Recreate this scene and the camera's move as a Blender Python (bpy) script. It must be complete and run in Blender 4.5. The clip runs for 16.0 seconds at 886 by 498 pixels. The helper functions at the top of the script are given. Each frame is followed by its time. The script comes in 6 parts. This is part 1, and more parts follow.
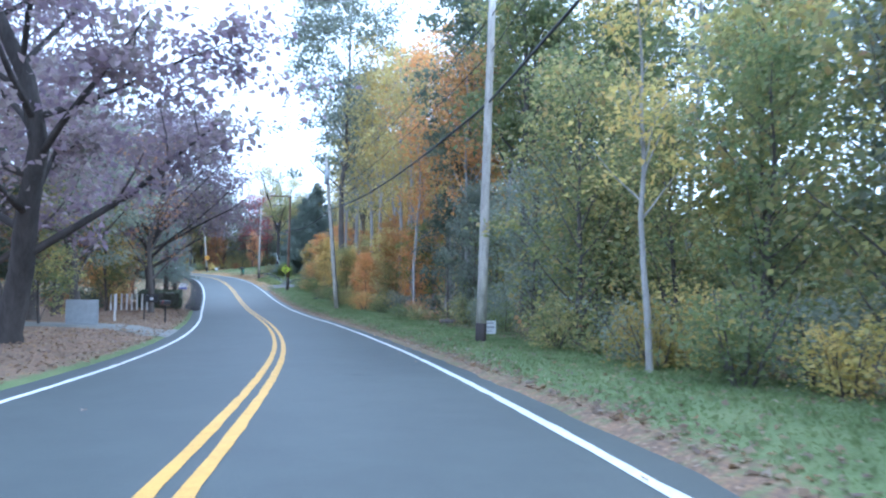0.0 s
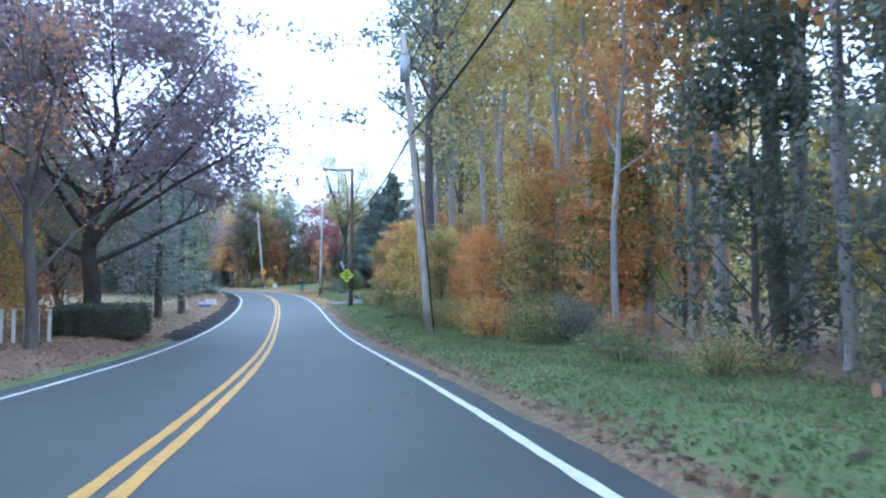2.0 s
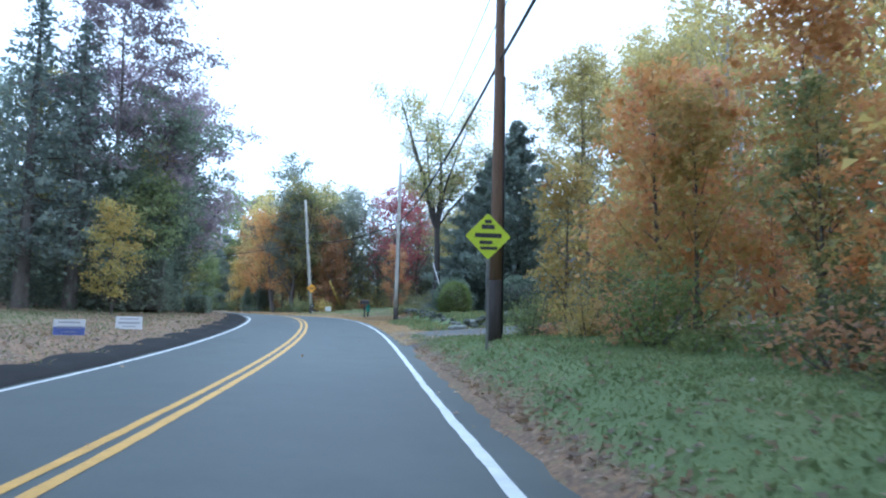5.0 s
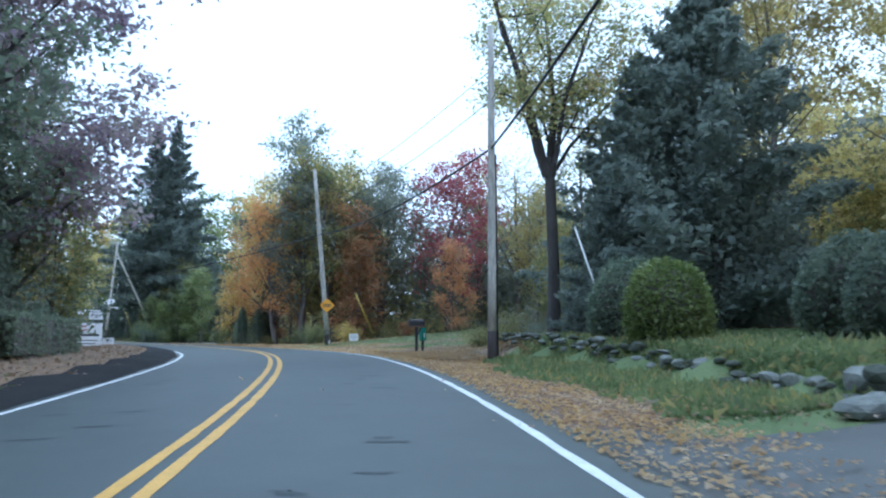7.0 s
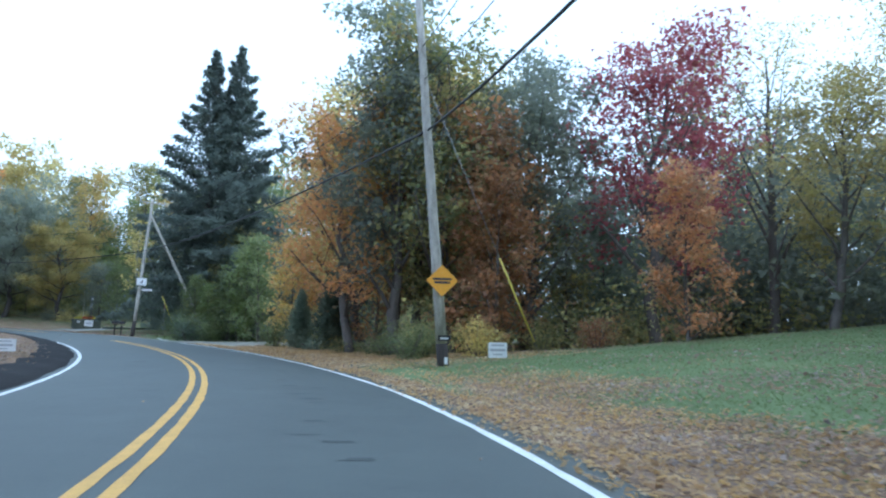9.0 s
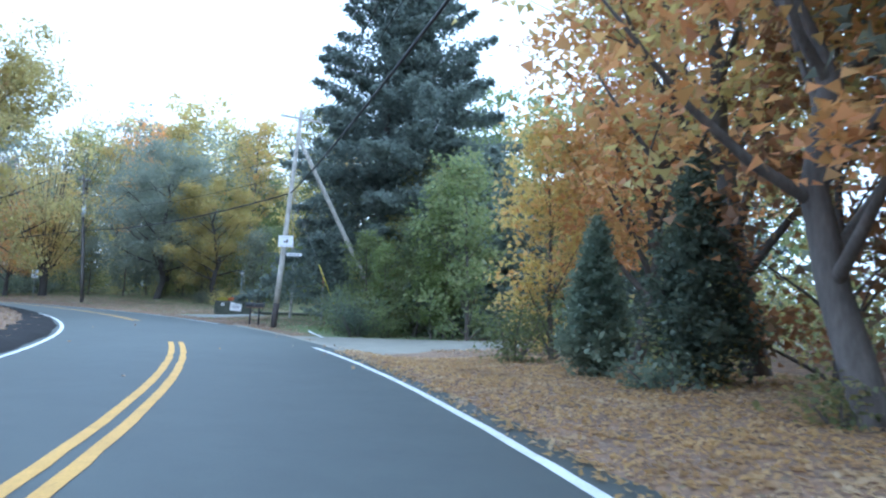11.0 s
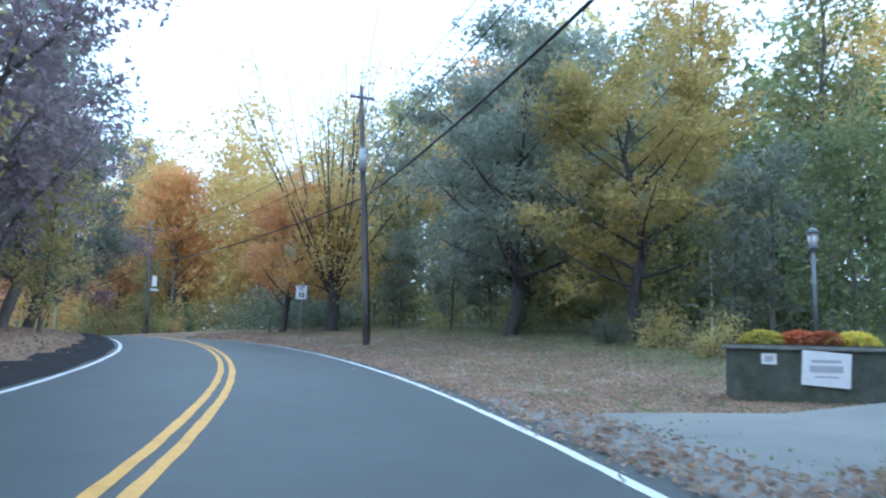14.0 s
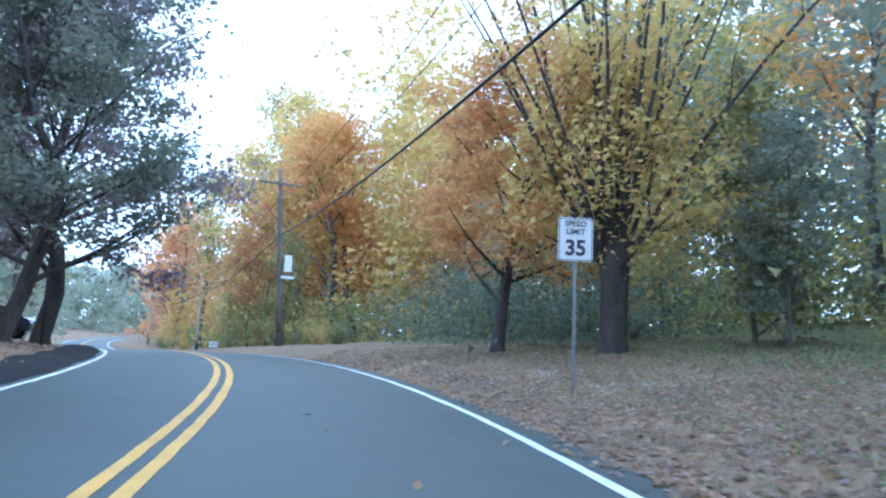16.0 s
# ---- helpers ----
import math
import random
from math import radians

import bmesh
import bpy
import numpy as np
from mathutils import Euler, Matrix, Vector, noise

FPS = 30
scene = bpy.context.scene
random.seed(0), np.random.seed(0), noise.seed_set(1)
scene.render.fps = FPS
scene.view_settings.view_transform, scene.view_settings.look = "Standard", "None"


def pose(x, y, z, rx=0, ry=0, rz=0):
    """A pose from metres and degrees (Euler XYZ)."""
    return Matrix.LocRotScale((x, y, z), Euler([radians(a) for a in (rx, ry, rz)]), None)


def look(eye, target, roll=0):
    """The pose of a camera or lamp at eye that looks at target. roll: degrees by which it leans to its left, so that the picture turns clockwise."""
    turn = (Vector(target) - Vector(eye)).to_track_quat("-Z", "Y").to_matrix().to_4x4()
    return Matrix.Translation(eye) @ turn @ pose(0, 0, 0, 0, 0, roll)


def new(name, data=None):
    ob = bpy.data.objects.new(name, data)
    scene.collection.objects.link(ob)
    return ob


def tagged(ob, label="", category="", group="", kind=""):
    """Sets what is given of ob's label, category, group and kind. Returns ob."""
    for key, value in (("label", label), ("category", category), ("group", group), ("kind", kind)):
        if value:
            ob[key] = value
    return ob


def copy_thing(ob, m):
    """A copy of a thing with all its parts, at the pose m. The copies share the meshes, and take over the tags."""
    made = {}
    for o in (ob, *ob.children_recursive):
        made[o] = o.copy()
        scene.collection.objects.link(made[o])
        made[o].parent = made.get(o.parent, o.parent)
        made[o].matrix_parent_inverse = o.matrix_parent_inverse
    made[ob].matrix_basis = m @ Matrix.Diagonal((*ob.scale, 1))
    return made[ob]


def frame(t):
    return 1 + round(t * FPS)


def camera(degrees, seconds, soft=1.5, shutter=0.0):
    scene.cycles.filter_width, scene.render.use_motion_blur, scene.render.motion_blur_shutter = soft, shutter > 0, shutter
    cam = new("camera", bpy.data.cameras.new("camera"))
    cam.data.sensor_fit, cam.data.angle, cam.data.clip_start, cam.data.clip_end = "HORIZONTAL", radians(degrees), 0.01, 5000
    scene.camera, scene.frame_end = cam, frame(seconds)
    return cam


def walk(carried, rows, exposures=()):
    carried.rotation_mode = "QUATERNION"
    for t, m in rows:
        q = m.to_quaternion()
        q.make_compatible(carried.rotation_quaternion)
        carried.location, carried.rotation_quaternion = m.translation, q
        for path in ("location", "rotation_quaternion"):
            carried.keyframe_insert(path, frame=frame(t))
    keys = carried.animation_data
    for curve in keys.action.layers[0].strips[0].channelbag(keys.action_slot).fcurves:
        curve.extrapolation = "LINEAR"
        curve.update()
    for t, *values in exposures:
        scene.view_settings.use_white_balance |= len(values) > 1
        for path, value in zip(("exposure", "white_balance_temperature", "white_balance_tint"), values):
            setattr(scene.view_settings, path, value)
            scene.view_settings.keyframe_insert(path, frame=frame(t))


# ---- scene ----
cam = camera(62.19, 16.0, soft=2.2, shutter=0.1)
LOOK = [(0, 1.26, 4650, 6), (1.5, 1.22, 4650, 6), (3, 1.16, 4700, 5), (4, 1.02, 4800, 2), (6.5, 0.6, 4800, 1), (8.5, 0.5, 4850, -2), (11.5, 1.06, 4650, 1), (13.5, 0.9, 4700, 1), (16, 1.32, 4450, 0)]  # exposure and white balance
PATH = [
    (0, (-0.363, -1.440, 0.645), (-0.3430, 0.5589, 0.6924), 0.86),
    (0.5, (-1.017, 5.582, 0.233), (-1.0537, 7.5815, 0.2826), -0.57),
    (1, (-2.083, 12.993, -0.197), (-2.1736, 14.9901, -0.1375), -0.66),
    (1.5, (-3.330, 20.147, -0.562), (-3.4740, 22.1403, -0.4796), 0.14),
    (2, (-4.537, 26.210, -0.861), (-4.7272, 28.1987, -0.7576), -0.16),
    (2.5, (-6.006, 32.624, -1.097), (-6.2451, 34.6061, -0.9852), 0.15),
    (3, (-7.534, 38.879, -1.354), (-7.8123, 40.8561, -1.2354), 0.58),
    (3.5, (-9.279, 45.388, -1.581), (-9.5782, 47.3617, -1.4610), 0.77),
    (4, (-11.110, 51.710, -1.772), (-11.4320, 53.6799, -1.6471), 0.22),
    (4.2, (-11.899, 54.541, -1.854), (-12.2393, 56.5059, -1.7059), 0.76),
    (4.7, (-13.885, 61.446, -1.942), (-14.2613, 63.4008, -1.7512), 1.23),
    (5.25, (-16.192, 68.930, -1.960), (-16.5890, 70.8787, -1.7503), 0.58),
    (5.8, (-18.639, 76.483, -1.879), (-19.0561, 78.4270, -1.6620), -0.44),
    (6.3, (-21.046, 83.355, -1.740), (-21.4862, 85.2921, -1.5100), -0.99),
    (6.5, (-22.069, 86.058, -1.677), (-22.5155, 87.9924, -1.4371), -0.65),
    (7, (-24.494, 92.746, -1.405), (-24.9612, 94.6720, -1.1354), -0.51),
    (7.5, (-26.874, 98.980, -1.100), (-27.3650, 100.9011, -0.8401), -0.16),
    (8, (-29.528, 105.620, -0.853), (-30.0543, 107.5294, -0.5755), -0.02),
    (8.5, (-32.481, 112.314, -0.564), (-33.0816, 114.2020, -0.2909), 0.16),
    (9, (-35.596, 118.274, -0.355), (-36.3259, 120.1191, -0.0998), 1.06),
    (9.2, (-36.964, 120.610, -0.285), (-37.7516, 122.4327, -0.0410), 1.53),
    (9.7, (-40.688, 126.428, -0.176), (-41.6086, 128.1910, 0.0381), 2.62),
    (10.25, (-45.260, 132.583, -0.057), (-46.2982, 134.2818, 0.1382), 2.93),
    (10.8, (-50.229, 138.309, 0.102), (-51.3711, 139.9389, 0.2992), 2.30),
    (11.3, (-55.143, 143.126, 0.280), (-56.3841, 144.6797, 0.4953), 0.89),
    (11.5, (-57.234, 145.002, 0.334), (-58.5189, 146.5192, 0.5522), 0.36),
    (12, (-62.965, 149.760, 0.490), (-64.3815, 151.1513, 0.7285), -0.66),
    (12.5, (-68.974, 153.749, 0.675), (-70.5054, 155.0106, 0.9249), 0.45),
    (13, (-75.454, 157.464, 0.904), (-77.0876, 158.5917, 1.1467), 1.00),
    (13.5, (-81.872, 160.392, 1.069), (-83.5761, 161.4128, 1.3008), 1.44),
    (14, (-88.676, 163.321, 1.279), (-90.4379, 164.2324, 1.5383), 1.52),
    (14.5, (-95.695, 165.692, 1.500), (-97.5113, 166.4950, 1.7381), 1.10),
    (15, (-102.407, 167.561, 1.686), (-104.2679, 168.2520, 1.9314), 1.77),
    (15.5, (-109.362, 169.028, 1.893), (-111.2645, 169.5934, 2.1399), 2.58),
    (16, (-116.226, 169.946, 2.064), (-118.1600, 170.3884, 2.3204), 2.20),
]
walk(cam, [(t, look(eye, target, roll)) for t, eye, target, roll in PATH], LOOK)

# ---- light: an overcast autumn afternoon ----
world = bpy.data.worlds.new("overcast_sky")
scene.world = world
world.use_nodes = True
wn, wl = world.node_tree.nodes, world.node_tree.links
wn.clear()
sky = wn.new("ShaderNodeTexSky")
sky.sky_type, sky.sun_disc, sky.sun_elevation, sky.sun_rotation = "NISHITA", False, radians(38), radians(150)
sky.air_density, sky.dust_density = 1.0, 4.0
grey = wn.new("ShaderNodeMix")
grey.data_type = "RGBA"
grey.inputs[0].default_value = 0.86
grey.inputs[7].default_value = (9.2, 9.6, 10.6, 1)
bg = wn.new("ShaderNodeBackground")
bg.inputs[1].default_value = 0.12
wo = wn.new("ShaderNodeOutputWorld")
wl.new(sky.outputs[0], grey.inputs[6])
wl.new(grey.outputs[2], bg.inputs[0])
wl.new(bg.outputs[0], wo.inputs[0])
sun = new("sun", bpy.data.lights.new("sun", "SUN"))
sun.data.energy, sun.data.angle, sun.data.color = 0.8, radians(25), (1.0, 0.96, 0.9)
sun.matrix_world = pose(0, 0, 60, 48, 0, 150)
scene.view_settings.exposure = 0.0

# ---- small helpers ----
def part(name, bm, material, parent=None, label=""):
    """Links a bmesh as one mesh object, under a thing where one is given."""
    me = bpy.data.meshes.new(name)
    bm.to_mesh(me)
    bm.free()
    return mesh_part(name, me, material, parent, label)


def mesh_part(name, me, material, parent=None, label=""):
    ob = new(name, me)
    for m in material if isinstance(material, (list, tuple)) else [material]:
        me.materials.append(m)
    ob.parent = parent
    return tagged(ob, label)


def thing(name, m, label, category, group="", kind=""):
    ob = new(name)
    ob.empty_display_size = 0.2
    ob.matrix_basis = m
    return tagged(ob, label, category, group, kind)


def block(bm, x0, x1, y0, y1, z0, z1, bevel=0.0, m=None):
    """A box with worn edges."""
    made = bmesh.ops.create_cube(bm, size=1.0, matrix=Matrix.Translation(((x0 + x1) / 2, (y0 + y1) / 2, (z0 + z1) / 2)) @ Matrix.Diagonal((x1 - x0, y1 - y0, z1 - z0, 1)))
    vs = made["verts"]
    if bevel:
        es = list({e for v in vs for e in v.link_edges})
        vs = list({v for f in bmesh.ops.bevel(bm, geom=es, offset=bevel, segments=2, affect="EDGES", profile=0.7)["faces"] for v in f.verts} | {v for v in vs if v.is_valid})
    if m:
        bmesh.ops.transform(bm, matrix=m, verts=vs)
    return bm


def rod(bm, a, b, r0, r1=None, sides=10, rings=1, wobble=0.0, seed=0):
    """A tapered round bar from a to b, closed at both ends."""
    a, b, r1 = Vector(a), Vector(b), r0 if r1 is None else r1
    turn = (b - a).to_track_quat("Z", "Y").to_matrix()
    rnd, loops = random.Random(seed), []
    for k in range(rings + 1):
        f = k / rings
        c = a.lerp(b, f) + Vector((rnd.uniform(-wobble, wobble), rnd.uniform(-wobble, wobble), 0)) * (0 < k < rings)
        r = r0 + (r1 - r0) * f
        loops.append([bm.verts.new(c + turn @ Vector((r * math.cos(t), r * math.sin(t), 0))) for t in (2 * math.pi * i / sides for i in range(sides))])
    for lo, hi in zip(loops, loops[1:]):
        for i in range(sides):
            bm.faces.new((lo[i], lo[(i + 1) % sides], hi[(i + 1) % sides], hi[i])).smooth = True
    bm.faces.new(loops[0][::-1])
    bm.faces.new(loops[-1])
    return bm


def tubes(paths, sides=None):
    """Vertices and faces of tapered limbs; a path is a list of (point, radius)."""
    vs, fs, fixed = [], [], sides
    for path in paths:
        base, n = len(vs), len(path)
        sides = fixed or (9 if path[0][1] > 0.1 else 5 if path[0][1] > 0.05 else 3)
        pts = np.array([p for p, _ in path])
        ways = np.gradient(pts, axis=0)
        for (p, r), w in zip(path, ways):
            w = w / (np.linalg.norm(w) + 1e-9)
            u = np.cross(w, (0.31, 0.95, 0.05))
            u /= np.linalg.norm(u) + 1e-9
            v = np.cross(w, u)
            for i in range(sides):
                t = 2 * math.pi * i / sides
                vs.append(p + r * (math.cos(t) * u + math.sin(t) * v))
        for k in range(n - 1):
            for i in range(sides):
                a, b = base + k * sides + i, base + k * sides + (i + 1) % sides
                fs.append((a, b, b + sides, a + sides))
        fs.append(tuple(base + (n - 1) * sides + i for i in range(sides)))
    return np.array(vs), fs


def limb_mesh(name, paths, sides=None):
    vs, fs = tubes(paths, sides)
    me = bpy.data.meshes.new(name)
    me.from_pydata(vs.tolist(), [], fs)
    me.polygons.foreach_set("use_smooth", [True] * len(me.polygons))
    return me


def leaf_mesh(name, centres, sizes, rng, up=0.5, long=1.5, fold=0.25, corners=3):
    """Many small folded leaves, one island each, at the given centres."""
    n = len(centres)
    nrm = rng.normal(size=(n, 3))
    nrm[:, 2] = np.abs(nrm[:, 2]) * (1 + up) + up * 0.4
    nrm /= np.linalg.norm(nrm, axis=1)[:, None]
    a = np.cross(nrm, rng.normal(size=(n, 3)))
    a /= np.linalg.norm(a, axis=1)[:, None] + 1e-9
    b = np.cross(nrm, a)
    s = np.minimum(sizes, 1.55 * np.median(sizes))[:, None]
    c = corners
    v = np.empty((n, c, 3))
    v[:, 0] = centres - a * s * long * 0.5
    v[:, 1] = centres + b * s * (0.5 if c == 4 else 0.62) + nrm * s * fold + a * s * (0.08 if c == 4 else 0.3)
    v[:, c - 1] = centres - b * s * 0.5 + nrm * s * fold + a * s * 0.08
    if c == 4:
        v[:, 2] = centres + a * s * long * 0.5
    me = bpy.data.meshes.new(name)
    me.vertices.add(c * n)
    me.vertices.foreach_set("co", v.ravel())
    me.loops.add(c * n)
    me.loops.foreach_set("vertex_index", np.arange(c * n, dtype=np.int32))
    me.polygons.add(n)
    me.polygons.foreach_set("loop_start", np.arange(0, c * n, c, dtype=np.int32))
    me.update(calc_edges=True)
    return me


# ---- materials ----
def material(name):
    m = bpy.data.materials.new(name)
    m.use_nodes = True
    return m, m.node_tree.nodes, m.node_tree.links, m.node_tree.nodes["Principled BSDF"]


def ramp_of(n, l, source, stops):
    r = n.new("ShaderNodeValToRGB")
    e = r.color_ramp.elements
    while len(e) < len(stops):
        e.new(0.5)
    for k, (at, c) in enumerate(stops):
        e[k].position, e[k].color = at, (*c, 1)
    l.new(source, r.inputs[0])
    return r.outputs[0]


def noise_of(n, l, scale, detail=4.0, rough=0.55, kind="Object", stretch=None):
    tc, no = n.new("ShaderNodeTexCoord"), n.new("ShaderNodeTexNoise")
    no.inputs["Scale"].default_value, no.inputs["Detail"].default_value, no.inputs["Roughness"].default_value = scale, detail, rough
    if stretch:
        mp = n.new("ShaderNodeMapping")
        mp.inputs["Scale"].default_value = stretch
        l.new(tc.outputs[kind], mp.inputs[0])
        l.new(mp.outputs[0], no.inputs[0])
    else:
        l.new(tc.outputs[kind], no.inputs[0])
    return no.outputs[0]


def mixed(n, l, fac, a, b, how="MIX"):
    x = n.new("ShaderNodeMix")
    x.data_type, x.blend_type = "RGBA", how
    for slot, v in ((0, fac), (6, a), (7, b)):
        if isinstance(v, (int, float)):
            x.inputs[slot].default_value = v
        elif isinstance(v, tuple):
            x.inputs[slot].default_value = (*v, 1)
        else:
            l.new(v, x.inputs[slot])
    return x.outputs[2]


def bump(n, l, height, strength=0.4, distance=0.02):
    b = n.new("ShaderNodeBump")
    b.inputs["Strength"].default_value, b.inputs["Distance"].default_value = strength, distance
    l.new(height, b.inputs["Height"])
    return b.outputs[0]


def surface(name, dark, light, scale=6.0, rough=0.7, metal=0.0, relief=0.3, kind="Object", stretch=None, depth=0.01, fine=60.0):
    """A worn surface: broad stains, fine grain and relief between two tones."""
    m, n, l, p = material(name)
    broad, grain = noise_of(n, l, scale, 5, 0.6, kind, stretch), noise_of(n, l, fine, 3, 0.6, kind, stretch)
    c = ramp_of(n, l, broad, ((0.3, dark), (0.7, light)))
    c = mixed(n, l, 0.35, c, ramp_of(n, l, grain, ((0.3, dark), (0.7, light))))
    l.new(c, p.inputs["Base Color"])
    p.inputs["Roughness"].default_value, p.inputs["Metallic"].default_value = rough, metal
    if relief:
        l.new(bump(n, l, grain, relief, depth), p.inputs["Normal"])
    return m


def foliage(name, tones, gloss=0.5):
    """Leaves that let light through; each leaf and each plant takes its own tone."""
    m, n, l, p = material(name)
    geo, info = n.new("ShaderNodeNewGeometry"), n.new("ShaderNodeObjectInfo")
    c = ramp_of(n, l, geo.outputs["Random Per Island"], [(k / (len(tones) - 1), t) for k, t in enumerate(tones)])
    patch = noise_of(n, l, 0.55, 2, 0.5)
    c = mixed(n, l, 0.5, c, ramp_of(n, l, patch, [(0.3 + 0.4 * k / (len(tones) - 1), t) for k, t in enumerate(tones)]))
    hue = n.new("ShaderNodeHueSaturation")
    spread = n.new("ShaderNodeMapRange")
    spread.inputs[3].default_value, spread.inputs[4].default_value = 0.7, 1.25
    l.new(info.outputs["Random"], spread.inputs[0])
    l.new(spread.outputs[0], hue.inputs["Value"])
    l.new(c, hue.inputs["Color"])
    l.new(hue.outputs[0], p.inputs["Base Color"])
    p.inputs["Roughness"].default_value = gloss
    thin, both = n.new("ShaderNodeBsdfTranslucent"), n.new("ShaderNodeMixShader")
    l.new(hue.outputs[0], thin.inputs[0])
    both.inputs[0].default_value = 0.58
    l.new(p.outputs[0], both.inputs[1])
    l.new(thin.outputs[0], both.inputs[2])
    l.new(both.outputs[0], n["Material Output"].inputs[0])
    return m


GREEN, DEEP, OLIVE = (0.235, 0.275, 0.11), (0.13, 0.175, 0.105), (0.32, 0.32, 0.16)
YELLOW, GOLD, ORANGE = (0.61, 0.54, 0.18), (0.64, 0.45, 0.16), (0.69, 0.34, 0.14)
RUST, RED = (0.44, 0.25, 0.15), (0.45, 0.13, 0.16)
GREY, STRAW, BROWN = (0.3, 0.33, 0.27), (0.62, 0.53, 0.25), (0.31, 0.24, 0.16)
LEAF = {
    "green": foliage("green_leaves", [DEEP, GREEN, OLIVE]),
    "dark": foliage("dark_green_leaves", [(0.12, 0.165, 0.125), (0.19, 0.23, 0.165), (0.27, 0.3, 0.2)]),
    "needle": foliage("spruce_needles", [(0.15, 0.185, 0.165), (0.22, 0.26, 0.23), (0.31, 0.35, 0.285)]),
    "mixed": foliage("turning_leaves", [DEEP, GREEN, OLIVE, YELLOW, RUST]),
    "yellow": foliage("yellow_leaves", [OLIVE, YELLOW, GOLD, YELLOW]),
    "gold": foliage("golden_leaves", [OLIVE, GOLD, YELLOW, ORANGE]),
    "orange": foliage("orange_leaves", [RUST, ORANGE, GOLD, ORANGE]),
    "rust": foliage("rust_brown_leaves", [BROWN, RUST, ORANGE, OLIVE]),
    "red": foliage("crimson_leaves", [(0.25, 0.05, 0.075), RED, (0.55, 0.17, 0.19), RUST]),
    "plum": foliage("purple_brown_leaves", [(0.19, 0.16, 0.21), (0.31, 0.235, 0.29), (0.38, 0.31, 0.31), (0.33, 0.32, 0.25)]),
    "grey": foliage("grey_green_leaves", [(0.2, 0.23, 0.19), GREY, (0.36, 0.37, 0.24)]),
    "straw": foliage("pale_yellow_leaves", [OLIVE, STRAW, YELLOW, (0.45, 0.3, 0.16)]),
    "lime": foliage("light_green_leaves", [(0.16, 0.22, 0.07), (0.26, 0.32, 0.11), (0.38, 0.4, 0.16)]),
    "litter": foliage("fallen_leaves", [(0.16, 0.12, 0.11), BROWN, (0.42, 0.27, 0.14), (0.36, 0.29, 0.28), (0.54, 0.38, 0.2), (0.66, 0.6, 0.52)]),
    "golden": foliage("golden_fallen_leaves", [(0.26, 0.17, 0.1), (0.48, 0.32, 0.14), (0.58, 0.4, 0.17), (0.4, 0.25, 0.13), (0.64, 0.52, 0.34), (0.5, 0.36, 0.2)]),
    "dry": foliage("dry_grey_leaves", [(0.2, 0.17, 0.18), (0.36, 0.27, 0.21), (0.47, 0.36, 0.28), (0.42, 0.26, 0.15), (0.66, 0.61, 0.6)]),
    "grass": foliage("grass_blades", [(0.13, 0.175, 0.07), (0.19, 0.25, 0.11), (0.3, 0.34, 0.17)]),
}
BARK = surface("grey_brown_bark", (0.06, 0.052, 0.048), (0.19, 0.17, 0.155), 3.0, 0.9, relief=0.8, stretch=(1, 1, 0.25), depth=0.03, fine=18)
DARK_BARK = surface("dark_furrowed_bark", (0.03, 0.027, 0.026), (0.1, 0.09, 0.085), 3.0, 0.95, relief=0.9, stretch=(1, 1, 0.25), depth=0.04, fine=14)
PALE_BARK = surface("pale_grey_bark", (0.22, 0.21, 0.2), (0.5, 0.48, 0.46), 2.5, 0.9, relief=0.6, stretch=(1, 1, 0.3), depth=0.02, fine=16)
POLE_WOOD = surface("weathered_pole_wood", (0.2, 0.18, 0.16), (0.64, 0.61, 0.55), 2.6, 0.85, relief=0.7, stretch=(3, 3, 0.7), fine=26)
TAR_WOOD = surface("creosoted_pole_butt", (0.02, 0.018, 0.018), (0.075, 0.06, 0.055), 3.0, 0.85, relief=0.5, stretch=(6, 6, 0.5), fine=30)
GREY_WOOD = surface("dark_weathered_pole_wood", (0.06, 0.053, 0.05), (0.2, 0.18, 0.165), 2.0, 0.85, relief=0.5, stretch=(3, 3, 0.6), fine=30)
RED_WOOD = surface("brown_pole_wood", (0.09, 0.055, 0.035), (0.24, 0.15, 0.1), 2.0, 0.85, relief=0.5, stretch=(6, 6, 0.35), fine=30)
STEEL = surface("galvanised_steel", (0.2, 0.2, 0.21), (0.36, 0.37, 0.38), 8, 0.45, 0.8, 0.1)
TIN = surface("grey_transformer_paint", (0.3, 0.33, 0.35), (0.45, 0.48, 0.5), 5, 0.5, 0.1, 0.1)
RUBBER = surface("black_cable_sheath", (0.008, 0.008, 0.009), (0.02, 0.02, 0.022), 5, 0.6, 0, 0.1)
WHITE = surface("white_paint", (0.62, 0.62, 0.62), (0.8, 0.8, 0.8), 9, 0.6, 0, 0.1)
PLASTIC = surface("white_sign_plastic", (0.7, 0.71, 0.74), (0.82, 0.82, 0.84), 7, 0.5, 0, 0.03)
INK = surface("dark_print", (0.03, 0.03, 0.04), (0.06, 0.06, 0.07), 9, 0.6, 0, 0.0)
PALE_INK = surface("faded_grey_print", (0.36, 0.37, 0.42), (0.48, 0.48, 0.52), 9, 0.6, 0, 0.0)
BLUE_INK = surface("blue_print", (0.1, 0.13, 0.4), (0.16, 0.2, 0.5), 9, 0.6, 0, 0.0)
LIME = surface("fluorescent_yellow_green_sheeting", (0.6, 0.72, 0.03), (0.72, 0.84, 0.05), 9, 0.45, 0, 0.02)
AMBER = surface("orange_yellow_sheeting", (0.72, 0.32, 0.02), (0.85, 0.42, 0.03), 9, 0.45, 0, 0.02)
